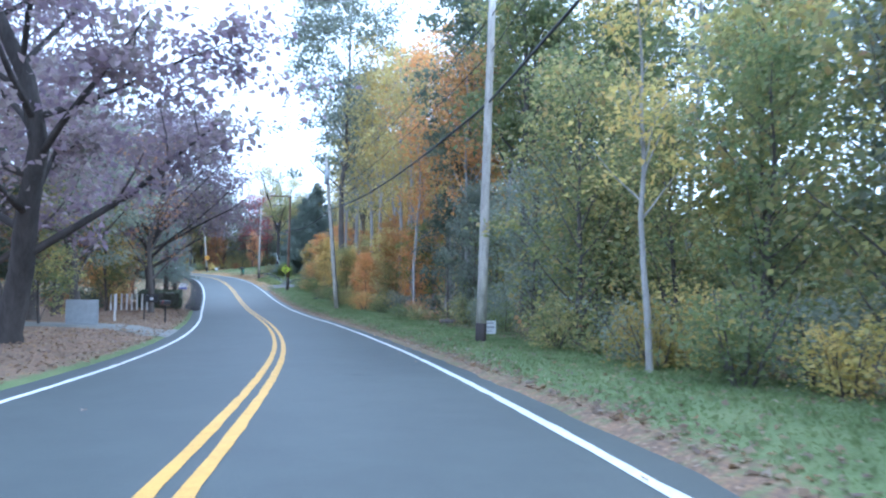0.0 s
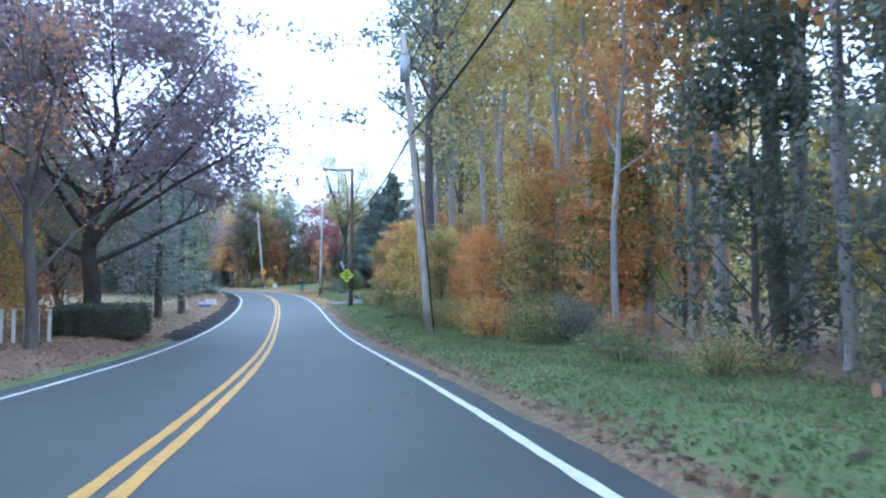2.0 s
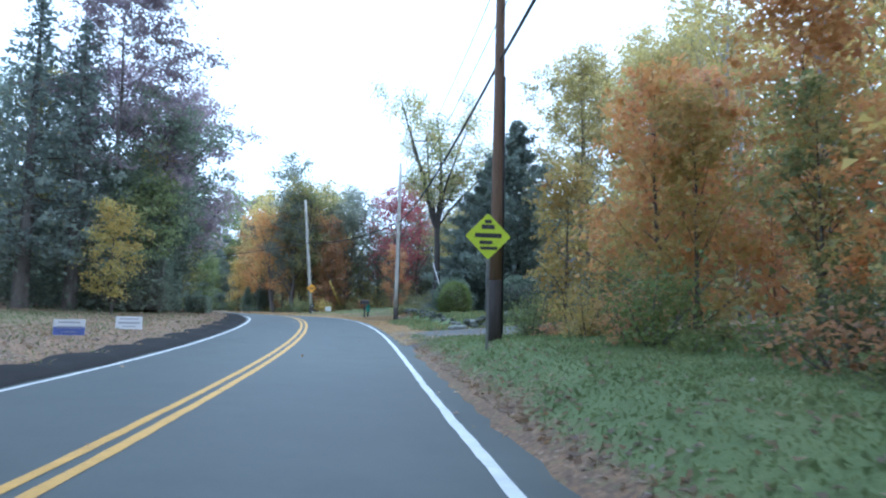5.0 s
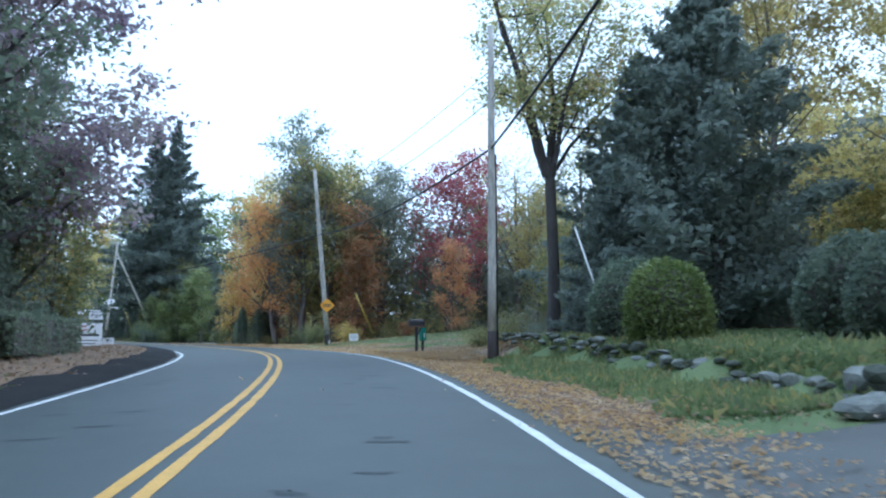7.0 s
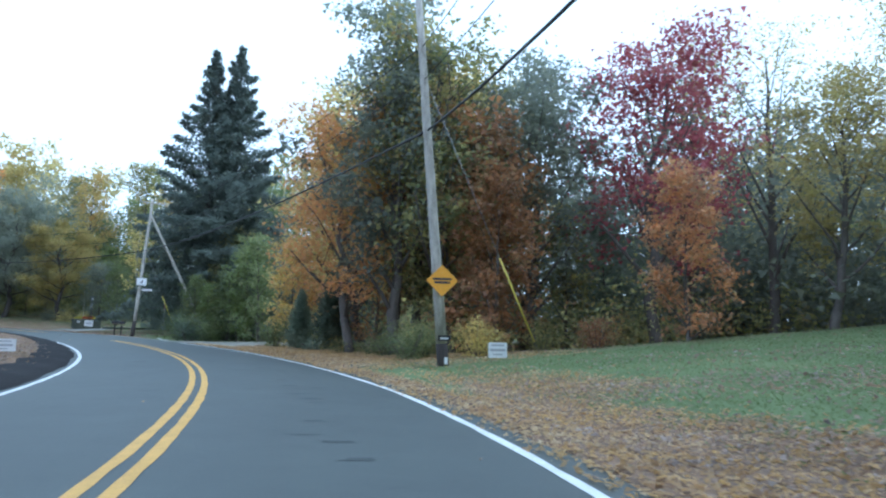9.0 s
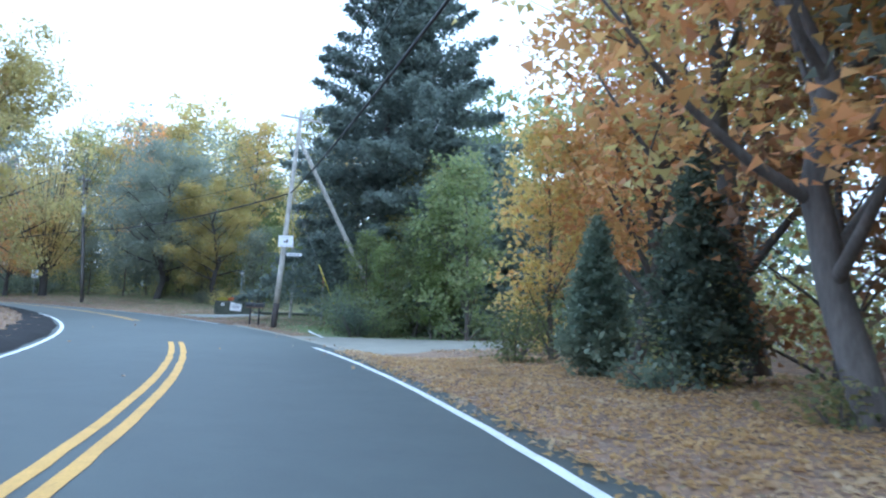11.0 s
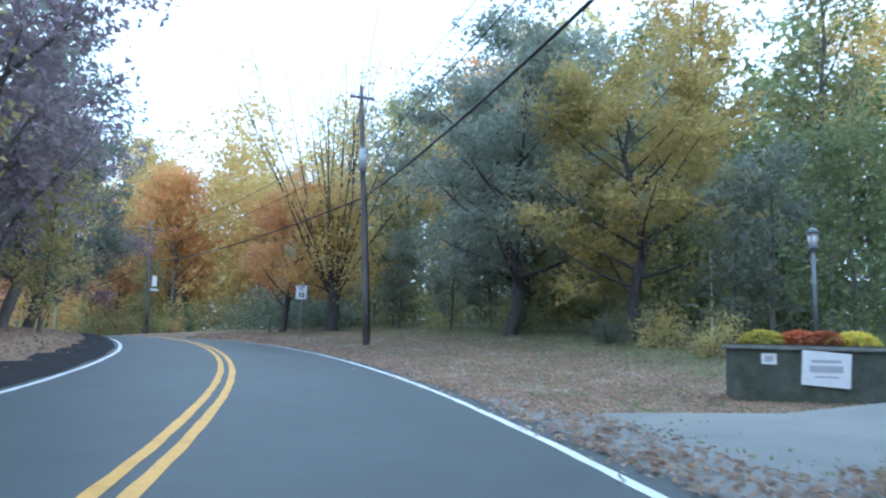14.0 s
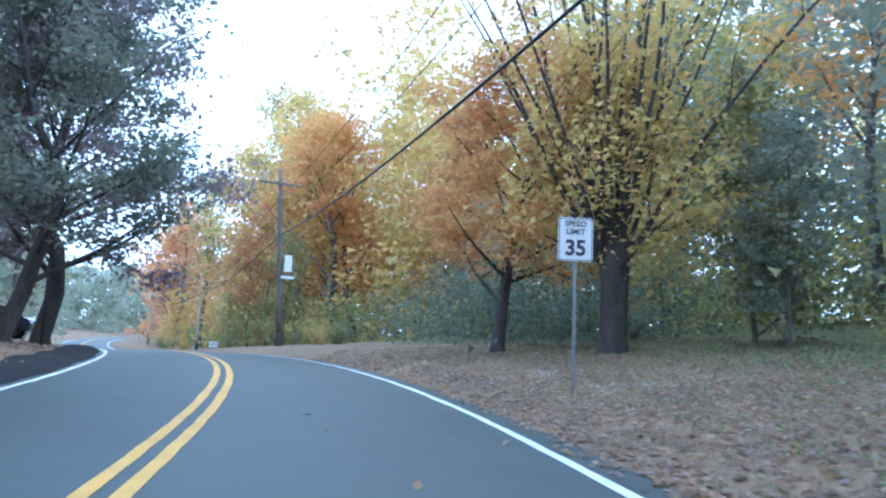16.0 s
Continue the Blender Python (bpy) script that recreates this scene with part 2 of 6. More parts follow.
SAFE = surface("yellow_guy_guard", (0.55, 0.45, 0.06), (0.72, 0.6, 0.1), 9, 0.5, 0, 0.05)
SIGN_RED = surface("faded_red_paint", (0.28, 0.05, 0.045), (0.42, 0.1, 0.08), 9, 0.5, 0, 0.05)
BLACK = surface("black_paint", (0.012, 0.012, 0.014), (0.035, 0.035, 0.04), 9, 0.5, 0, 0.1)
GREEN_BOX = surface("green_plastic", (0.02, 0.16, 0.12), (0.04, 0.26, 0.2), 9, 0.5, 0, 0.05)
STONE = surface("grey_fieldstone", (0.09, 0.1, 0.095), (0.3, 0.31, 0.28), 3.0, 0.9, 0, 0.7, depth=0.02, fine=22)
MOSSY = surface("mossy_dark_stone", (0.035, 0.045, 0.035), (0.13, 0.14, 0.11), 3.0, 0.95, 0, 0.7, depth=0.02, fine=22)

# ---- the road's line and the lie of the land ----
ROAD = [
    (-0.33, -60.10, 1.10),
    (0.17, -20.10, 0.20),
    (-1.66, -0.24, -0.70),
    (-4.75, 19.39, -1.81),
    (-9.47, 38.72, -2.60),
    (-15.19, 57.80, -3.14),
    (-21.17, 76.81, -3.09),
    (-27.42, 95.83, -2.50),
    (-35.12, 114.09, -1.72),
    (-45.83, 130.64, -1.32),
    (-59.57, 144.70, -0.90),
    (-75.66, 155.68, -0.38),
    (-93.40, 163.41, 0.16),
    (-112.57, 167.96, 0.72),
    (-115.70, 168.37, 0.81),
    (-135.74, 168.81, 1.29),
    (-159.23, 163.93, 1.16),
    (-182.35, 157.42, 0.31),
    (-222.69, 145.91, -0.17),
    (-261.94, 138.36, 0.35),
    (-361.60, 143.20, 1.85),
    (-511.10, 156.00, 4.65),
]

def spline(knots, step=1.0):
    """Points about a metre apart on a natural cubic spline through the knots."""
    p = np.array(knots, float)
    u = np.r_[0, np.cumsum(np.linalg.norm(np.diff(p[:, :2], axis=0), axis=1))]
    n, h = len(p), np.diff(u)
    a, b = np.eye(n), np.zeros((n, 3))
    for i in range(1, n - 1):
        a[i, i - 1:i + 2] = h[i - 1], 2 * (h[i - 1] + h[i]), h[i]
        b[i] = 6 * ((p[i + 1] - p[i]) / h[i] - (p[i] - p[i - 1]) / h[i - 1])
    m = np.linalg.solve(a, b)
    w = np.arange(0, u[-1], step)
    i = np.clip(np.searchsorted(u, w, side="right") - 1, 0, n - 2)
    l, r, k = (w - u[i])[:, None], (u[i + 1] - w)[:, None], h[i][:, None]
    return m[i] * r**3 / (6 * k) + m[i + 1] * l**3 / (6 * k) + (p[i] / k - m[i] * k / 6) * r + (p[i + 1] / k - m[i + 1] * k / 6) * l


LINE = spline(ROAD)
RUN = np.r_[0, np.cumsum(np.linalg.norm(np.diff(LINE[:, :2], axis=0), axis=1))]
S0 = RUN[np.argmin(np.hypot(*(LINE[:, :2] - np.array(ROAD[2])[:2]).T))]
RUN = RUN - S0
WAY = np.gradient(LINE[:, :2], axis=0)
WAY /= np.linalg.norm(WAY, axis=1)[:, None]


def spot(s, d=0.0):
    """x and y of the place s metres along the road and d metres right of its yellow lines, and the road's height there."""
    x, y, z, tx, ty = (np.interp(s, RUN, c) for c in (*LINE.T, *WAY.T))
    k = np.hypot(tx, ty)
    return x + d * ty / k, y - d * tx / k, z


def along(x, y):
    """Road metres s, offset d and the road's height for arrays of places."""
    q = np.stack([np.ravel(x), np.ravel(y)], 1).astype(float)
    i = np.empty(len(q), int)
    for a in range(0, len(q), 4000):
        i[a:a + 4000] = ((q[a:a + 4000, None] - LINE[None, :, :2]) ** 2).sum(-1).argmin(1)
    off = q - LINE[i, :2]
    t, near = WAY[i], np.linalg.norm(off, axis=1)
    d = off[:, 0] * t[:, 1] - off[:, 1] * t[:, 0]
    f = (off * t).sum(1)
    inside = (i > 0) & (i < len(LINE) - 1)
    d = np.where(inside, d, np.sign(d + 1e-9) * near)
    s = RUN[i] + np.where(inside, np.clip(f, -0.6, 0.6), 0)
    return s, d, np.interp(s, RUN, LINE[:, 2])


def ease(v):
    v = np.clip(v, 0, 1)
    return v * v * (3 - 2 * v)


LINE_S = (-20, 0, 20, 40, 60, 80, 100, 119, 139, 159, 178, 198, 217, 221, 241, 265, 289)
LINE_R = (3.516, 3.523, 3.625, 3.608, 3.546, 3.609, 3.705, 3.722, 4.072, 3.92, 3.89, 4.122, 4.034, 4.065, 3.548, 3.506, 3.539)
LINE_L = (-2.983, -3.279, -3.599, -3.668, -3.691, -3.48, -3.425, -3.178, -3.345, -3.408, -3.362, -3.403, -3.331, -3.272, -3.274, -2.949, -2.737)


def right_line(s):
    """Offset of the right-hand white line."""
    return np.interp(s, LINE_S, LINE_R)


def left_line(s):
    """Offset of the left-hand white line."""
    return np.interp(s, LINE_S, LINE_L)


def widen(s, d):
    """Metres by which the asphalt's edge on the side of d lies farther out than on the usual cross-section."""
    return np.where(d > 0, right_line(s) - 3.8, left_line(s) + 3.2) * np.clip(np.abs(d) / 3.5, 0, 1)


def usual(s, d):
    """The offset on the usual cross-section of a place at the true offset d."""
    return d - widen(s, d)


def rise(s, d):
    """Height of the ground over the road's crown."""
    s, d = np.asarray(s, float), np.asarray(d, float)
    d = usual(s, d)
    g = np.interp(s, (0, 40, 55, 70, 82, 90, 97, 110, 122, 132, 140, 147, 160, 168, 175, 186, 190, 205, 225, 260), (0.2, 0.35, 0.48, 0.55, 0.8, 0.5, 0.12, -0.02, -0.1, -0.1, 0.05, 0.12, 0.05, -0.1, -0.35, -0.35, -0.12, 0.0, 0.2, 0.4))
    k = np.interp(s, (0, 36, 50, 90, 105, 122, 132, 146, 156, 175, 205, 222, 245, 270), (-0.03, -0.03, 0.06, 0.07, 0.05, 0.05, 0.11, 0.09, 0.02, 0.03, 0.03, 0.1, 0.1, 0.07))
    u = d - 4.3
    right = g * ease(u / 1.6) + k * np.clip(u - 1.5, 0, 24)
    right = right + 0.55 * ease((d - 8.2) / 0.6) * ease((s - 104 - (d - 8) * 0.6) / 1.2) * ease((126 - s) / 4) * (1 - ease((d - 20) / 10))
    gl = np.interp(s, (0, 50, 62, 78, 95, 110, 130, 140, 165, 180, 215, 250), (0.2, 0.3, 0.5, 0.58, 0.45, 0.45, 0.35, 0.0, 0.0, 0.5, 0.5, 0.3))
    v = -3.9 - d
    left = gl * ease((v - 0.3) / 1.8) + np.interp(s, (0, 130, 140, 165, 180), (0.035, 0.035, 0.0, 0.0, 0.035)) * np.clip(v - 2, 0, 30)
    return np.where(d > 0, right - 0.02 * np.minimum(d, 4.3), left - 0.025 * np.minimum(-d, 3.9))


def ground(x, y):
    s, d, z = along(x, y)
    return z + rise(s, d)


def at(s, d, turn=0.0, sink=0.02, scale=1.0):
    """The pose of a thing on the ground there: its y runs along the road, turned by some degrees to the left."""
    x, y, _ = spot(s, d)
    tx, ty = (np.interp(s, RUN, c) for c in WAY.T)
    z = float(ground([x], [y])[0])
    return Matrix.LocRotScale((x, y, z - sink), Euler((0, 0, math.atan2(-tx, ty) + radians(turn))), Vector((scale,) * 3))


def ribbon(s0, s1, offsets, lift, step=1.0, wave=0.0, crown=True, seed=0):
    """A strip along the road; offsets: its edges and inner lines, right of the yellow lines."""
    rng = np.random.default_rng(seed)
    ss = np.linspace(s0, s1, max(2, int((s1 - s0) / step) + 1))
    vs, fs, n = [], [], len(offsets(s0) if callable(offsets) else offsets)
    for s in ss:
        w = rng.normal(0, wave, n) if wave else np.zeros(n)
        for k, d in enumerate(offsets(s) if callable(offsets) else offsets):
            dd = d + (w[k] if k in (0, n - 1) else 0)
            x, y, z = spot(s, dd)
            vs.append((x, y, z - (0.02 * dd if dd > 0 else -0.025 * dd) * crown + lift))
    for i in range(len(ss) - 1):
        for k in range(n - 1):
            a = i * n + k
            fs.append((a, a + 1, a + n + 1, a + n))
    return vs, fs


def strip_mesh(name, strips):
    vs, fs = [], []
    for v, f in strips:
        fs += [tuple(i + len(vs) for i in q) for q in f]
        vs += v
    me = bpy.data.meshes.new(name)
    me.from_pydata(vs, [], fs)
    me.polygons.foreach_set("use_smooth", [True] * len(fs))
    return me


def bands(s, d):
    """How much fallen leaf, gravel and bare earth lies on the ground there, 0 to 1."""
    d = usual(s, d)
    n = np.sin(s * 0.7 + d * 1.3) * 0.5 + np.sin(s * 1.9 - d * 0.8) * 0.3
    edge = np.exp(-((d - 4.45 + 0.15 * n) / 0.6) ** 2) * np.interp(s, (0, 30, 60, 95, 105), (0.9, 0.85, 0.95, 0.95, 1))
    woods = ease((d - np.interp(s, (0, 60, 92, 100), (7.6, 7.8, 9.0, 14)) + n) / 1.5) * (s < 104)
    fork = ease((d - 3.9) / 0.35) * np.interp(s, (96, 104, 116, 128, 136, 142), (0.1, 1, 1, 1, 0.9, 0)) * (1 - ease((d - np.interp(s, (104, 112, 118, 122, 128, 136), (5.6, 5.4, 6.2, 9, 9, 6.5)) - 0.5 * n) / 1.3))
    lawn = ease((d - 5) / 0.5) * np.interp(s, (133, 138, 142, 146), (0, 0.95, 0.6, 0)) * (1 - ease((d - 8 - n) / 2))
    corner = ease((d - 3.9) / 0.35) * np.interp(s, (146, 150, 172, 181), (0.6, 1, 1, 0.8)) * (s < 181) * (s > 145)
    late = ease((d - 3.9) / 0.35) * np.interp(s, (181, 184, 300), (0.7, 0.9, 0.85)) * (s > 180) * (1 - 0.3 * ease((d - 9.0 - n) / 4) * (s > 195)) * (1 - 0.55 * ease((d - 6.9 - 0.5 * n) / 1.0) * (s < 197))
    left = ease((-3.9 - d) / 0.4) * 0.95 * (1 - 0.22 * ease((-d - 8.5 - n) / 3) * (s > 68) * (s < 106))
    floor = ease((d - np.interp(s, (100, 122, 128, 146, 150), (16, 16, 34, 34, 12))) / 3) * (s > 96) * (s < 182) + ease((-d - np.interp(s, (60, 72, 104, 112), (9, 24, 24, 9))) / 3)
    return np.clip(np.maximum.reduce([edge, woods * 0.9, fork, lawn, corner, late, left, floor]), 0, 1)


def build_ground():
    """One sheet: fine near the road, ever coarser out to the horizon."""
    def axis(lo, hi, step):
        far = [step * 1.35**k for k in range(1, 40)]
        out = np.cumsum([f for f in far if f < 420])
        return np.r_[lo - out[::-1], np.arange(lo, hi, step), hi + out]
    xs, ys = axis(-215.0, 45.0, 1.3), axis(-25.0, 225.0, 1.3)
    gx, gy = np.meshgrid(xs, ys)
    s, d, z = along(gx, gy)
    z = z + rise(s, d)
    far = np.hypot(gx.ravel() + 85, gy.ravel() - 90)
    z = np.where(far > 260, z * np.clip(1 - (far - 260) / 500, 0, 1), z)
    lumps = np.array([noise.noise((x * 0.35, y * 0.35, 0)) for x, y in zip(gx.ravel(), gy.ravel())])
    z += 0.05 * lumps * ease((np.abs(d - 0.3) - 5) / 3)
    z -= 0.28 * (np.abs(usual(s, d) + 0.1) < 5.5)
    nx, ny = len(xs), len(ys)
    idx = np.arange(nx * ny).reshape(ny, nx)
    faces = np.stack([idx[:-1, :-1], idx[:-1, 1:], idx[1:, 1:], idx[1:, :-1]], -1).reshape(-1, 4)
    me = bpy.data.meshes.new("ground")
    me.from_pydata(np.stack([gx.ravel(), gy.ravel(), z], 1).tolist(), [], faces.tolist())
    me.polygons.foreach_set("use_smooth", [True] * len(faces))
    me.attributes.new("litter", "FLOAT", "POINT").data.foreach_set("value", bands(s, d).astype(np.float32))
    m, n, l, p = material("verge_grass_and_fallen_leaves")
    attr = n.new("ShaderNodeAttribute")
    attr.attribute_name = "litter"
    grass = ramp_of(n, l, noise_of(n, l, 0.5, 5, 0.65), ((0.28, (0.07, 0.105, 0.035)), (0.52, (0.135, 0.185, 0.07)), (0.75, (0.22, 0.235, 0.105))))
    fine = noise_of(n, l, 14, 3, 0.7)
    grass = mixed(n, l, 0.5, grass, ramp_of(n, l, fine, ((0.3, (0.08, 0.115, 0.04)), (0.7, (0.18, 0.22, 0.095)))))
    vor, tc = n.new("ShaderNodeTexVoronoi"), n.new("ShaderNodeTexCoord")
    vor.inputs["Scale"].default_value = 19.0
    l.new(tc.outputs["Object"], vor.inputs["Vector"])
    leaves = ramp_of(n, l, vor.outputs["Color"], ((0.1, (0.09, 0.065, 0.05)), (0.45, (0.2, 0.135, 0.095)), (0.75, (0.29, 0.18, 0.1)), (0.95, (0.4, 0.32, 0.25))))
    leaves = mixed(n, l, 0.4, leaves, ramp_of(n, l, noise_of(n, l, 1.2, 4), ((0.3, (0.08, 0.06, 0.045)), (0.7, (0.27, 0.17, 0.1)))))
    breakup = n.new("ShaderNodeMath")
    breakup.operation = "MULTIPLY_ADD"
    l.new(noise_of(n, l, 4.5, 6, 0.7), breakup.inputs[0])
    breakup.inputs[1].default_value = 1.6
    shift = n.new("ShaderNodeMath")
    shift.operation = "ADD"
    l.new(attr.outputs["Fac"], shift.inputs[0])
    shift.inputs[1].default_value = -1.4
    l.new(shift.outputs[0], breakup.inputs[2])
    mask = n.new("ShaderNodeMapRange")
    mask.inputs[1].default_value, mask.inputs[2].default_value = -0.1, 0.25
    l.new(breakup.outputs[0], mask.inputs[0])
    l.new(mixed(n, l, mask.outputs[0], grass, leaves), p.inputs["Base Color"])
    p.inputs["Roughness"].default_value = 0.95
    l.new(bump(n, l, fine, 0.6, 0.05), p.inputs["Normal"])
    mesh_part("ground", me, m)
    tagged(bpy.data.objects["ground"], "mown grass verge strewn with fallen brown leaves", "ground", kind="structure")


build_ground()


def verge(s0, s1, offsets):
    """The ground's edge along the road, with a clean lip against the asphalt."""
    ss, vs, fs, n = np.linspace(s0, s1, int((s1 - s0) * 1.4) + 2), [], [], len(offsets)
    rng = np.random.default_rng(int(s0 * 7 + 900))
    for i, s in enumerate(ss):
        end = min(1.0, (s - s0) / 1.2, (s1 - s) / 1.2)
        for k, d in enumerate(offsets):
            dd = d + widen(s, d) + (rng.normal(0, 0.05) if k == 1 else 0)
            x, y, z = spot(s, dd)
            lip = LIP[k] + 0.02 * noise.noise((x * 2.1, y * 2.1, 3.0))
            vs.append((x, y, z + float(rise(s, dd)) + lip * end - 0.08 * (1 - end)))
    for i in range(len(ss) - 1):
        fs += [(i * n + k, i * n + k + 1, i * n + n + k + 1, i * n + n + k) for k in range(n - 1)]
    return vs, fs


RIGHT_LIP, LEFT_LIP, LIP = (4.2, 4.32, 4.6, 5.1, 5.7, 6.5, 7.6), (-3.75, -3.92, -4.2, -4.7, -5.4, -6.4, -7.6), (-0.06, 0.012, 0.045, 0.05, 0.045, 0.025, -0.25)
KERB_BACK, KERB_TOP = (-4.6, -4.75, -5.1, -5.6, -6.3, -7.6), (0.02, 0.125, 0.135, 0.1, 0.0, -0.6)


def lip_height(s, d):
    """How far the verge's lip stands over the ground sheet."""
    d = usual(s, d)
    kerb = np.interp(-d, [-q for q in KERB_BACK], KERB_TOP)
    low = np.interp(-d, [-q for q in LEFT_LIP], LIP)
    return np.maximum(np.where(d > 0, np.interp(d, RIGHT_LIP, LIP), np.where(np.asarray(s) > 62.5, np.maximum(kerb - rise(s, d + widen(s, d)), 0.012), low)), 0)


def kerb_back(s0, s1):
    """The ground's edge against the back of the kerb."""
    ss, vs, fs, n = np.linspace(s0, s1, int(s1 - s0) + 2), [], [], len(KERB_BACK)
    for s in ss:
        for k, (d, top) in enumerate(zip(KERB_BACK, KERB_TOP)):
            dd = d + float(widen(s, d)) + (0.05 * math.sin(s * 1.3) + 0.04 * math.sin(s * 3.1)) * (k == 1)
            x, y, z = spot(s, dd)
            low = float(rise(s, dd))
            up = 0.02 * noise.noise((x * 2.1, y * 2.1, 3.0))
            vs.append((x, y, z + (low - 0.25 if k == n - 1 else top if k == 0 else max(low + 0.012, top) + up)))
    for i in range(len(ss) - 1):
        fs += [(i * n + k, i * n + k + 1, i * n + n + k + 1, i * n + n + k) for k in range(n - 1)]
    return vs, fs



lips = [verge(a, b, RIGHT_LIP) for a, b in ((-56, 93.2), (103.5, 121.1), (125.6, 172.2), (187.6, 197.6), (205.3, 420))] + [verge(a, b, LEFT_LIP) for a, b in ((-56, 30.8), (34.8, 63.8))] + [kerb_back(61.6, 299.0)]
edge = mesh_part("verge", strip_mesh("verge", lips), bpy.data.materials["verge_grass_and_fallen_leaves"])
places = np.array([v.co[:2] for v in edge.data.vertices])
es, ed, _ = along(places[:, 0], places[:, 1])
edge.data.attributes.new("litter", "FLOAT", "POINT").data.foreach_set("value", bands(es, ed).astype(np.float32))
tagged(edge, "grassy lip of the verge with brown leaves along the asphalt", "verge", kind="structure")


def asphalt(name, dark, light, tint):
    m, n, l, p = material(name)
    broad, patch, grain = noise_of(n, l, 0.16, 4), noise_of(n, l, 1.1, 5, 0.65), noise_of(n, l, 90, 2, 0.7)
    c = mixed(n, l, 0.5, ramp_of(n, l, broad, ((0.3, dark), (0.7, light))), ramp_of(n, l, patch, ((0.3, dark), (0.75, tint))))
    c = mixed(n, l, 0.25, c, ramp_of(n, l, grain, ((0.35, (0.02, 0.02, 0.022)), (0.7, (0.13, 0.13, 0.13)))))
    l.new(c, p.inputs["Base Color"])
    p.inputs["Roughness"].default_value = 0.62
    l.new(bump(n, l, grain, 0.35, 0.006), p.inputs["Normal"])
    return m


ASPHALT = asphalt("worn_asphalt", (0.043, 0.058, 0.059), (0.07, 0.091, 0.09), (0.086, 0.11, 0.105))
DRIVE = asphalt("pale_gravelly_asphalt", (0.16, 0.17, 0.165), (0.26, 0.27, 0.25), (0.34, 0.34, 0.3))
DARK_DRIVE = asphalt("grey_patched_asphalt", (0.05, 0.057, 0.06), (0.1, 0.11, 0.112), (0.14, 0.145, 0.14))
SIDE_ROAD = asphalt("pale_tan_worn_asphalt", (0.2, 0.195, 0.17), (0.31, 0.3, 0.25), (0.38, 0.36, 0.29))
KERB = asphalt("dark_asphalt_kerb", (0.007, 0.007, 0.009), (0.015, 0.0145, 0.017), (0.028, 0.025, 0.026))
for shade in KERB.node_tree.nodes:
    if shade.type == "BSDF_PRINCIPLED":
        shade.inputs["Roughness"].default_value, shade.inputs["Specular IOR Level"].default_value = 0.95, 0.15


def paint(name, dark, light):
    m, n, l, p = material(name)
    c = mixed(n, l, 0.5, ramp_of(n, l, noise_of(n, l, 2.2, 6, 0.7), ((0.32, dark), (0.6, light))), ramp_of(n, l, noise_of(n, l, 40, 3), ((0.3, dark), (0.6, light))))
    l.new(c, p.inputs["Base Color"])
    p.inputs["Roughness"].default_value = 0.6
    return m


WHITE_LINE, YELLOW_LINE = paint("worn_white_road_paint", (0.5, 0.52, 0.53), (0.78, 0.79, 0.8)), paint("worn_yellow_road_paint", (0.42, 0.24, 0.045), (0.68, 0.4, 0.08))

cross = (-3.85, -3.2, -2.0, -1.0, 0.0, 1.2, 2.4, 3.6, 4.35)
road = mesh_part("road", strip_mesh("road", [ribbon(-58, 560, lambda s: [d + widen(s, d) for d in (cross[0] - 0.2,) + cross + (4.6,)], 0.0, wave=0.06)]), ASPHALT)
for v in road.data.vertices:
    if v.index % 11 in (0, 10):
        v.co.z -= 0.09
tagged(road, "grey worn asphalt road with cracked edges", "road", kind="structure")
GAP = (173.0, 190.0)
whites = [ribbon(-58, 172.2, lambda s: (right_line(s) - 0.07, right_line(s) + 0.07), 0.006, 0.5, 0.008), ribbon(189.5, 540, lambda s: (right_line(s) - 0.07, right_line(s) + 0.07), 0.006, 0.5, 0.008), ribbon(-58, 540, lambda s: (left_line(s) - 0.065, left_line(s) + 0.065), 0.006, 0.5, 0.008)]
mesh_part("white_edge_lines", strip_mesh("white_edge_lines", whites), WHITE_LINE)
tagged(bpy.data.objects["white_edge_lines"], "worn white painted edge lines of the road", "road marking", kind="structure")
yellows = [ribbon(a, b, o, 0.006, 0.5, 0.006) for a, b in ((-58, 172.5), (GAP[1] - 1, 540)) for o in ((-0.2, -0.065), (0.065, 0.2))]
mesh_part("yellow_centre_lines", strip_mesh("yellow_centre_lines", yellows), YELLOW_LINE)
tagged(bpy.data.objects["yellow_centre_lines"], "worn double yellow painted centre lines", "road marking", kind="structure")

TAR = surface("bitumen_smears", (0.034, 0.042, 0.044), (0.055, 0.067, 0.07), 6.0, 0.75, 0, 0.2)
rnd, smears = random.Random(8), []
for s0, s1, n in ((90, 150, 80), (206, 250, 24), (12, 60, 8)):
    for _ in range(n):
        s, d = rnd.uniform(s0, s1), rnd.choice((rnd.gauss(1.75, 0.45), rnd.gauss(1.75, 0.45), rnd.gauss(-1.6, 0.5)))
        w, l = rnd.uniform(0.06, 0.26), rnd.uniform(0.05, 0.16)
        smears.append(ribbon(s, s + l, (d - w, d - w * 0.4, d + w * 0.5, d + w), 0.005, l / 3, 0.05, seed=int(s * 10)))
tagged(mesh_part("bitumen_smears", strip_mesh("bitumen_smears", smears), TAR), "thin dark bitumen smears across the lane", "road repair", kind="stuff")

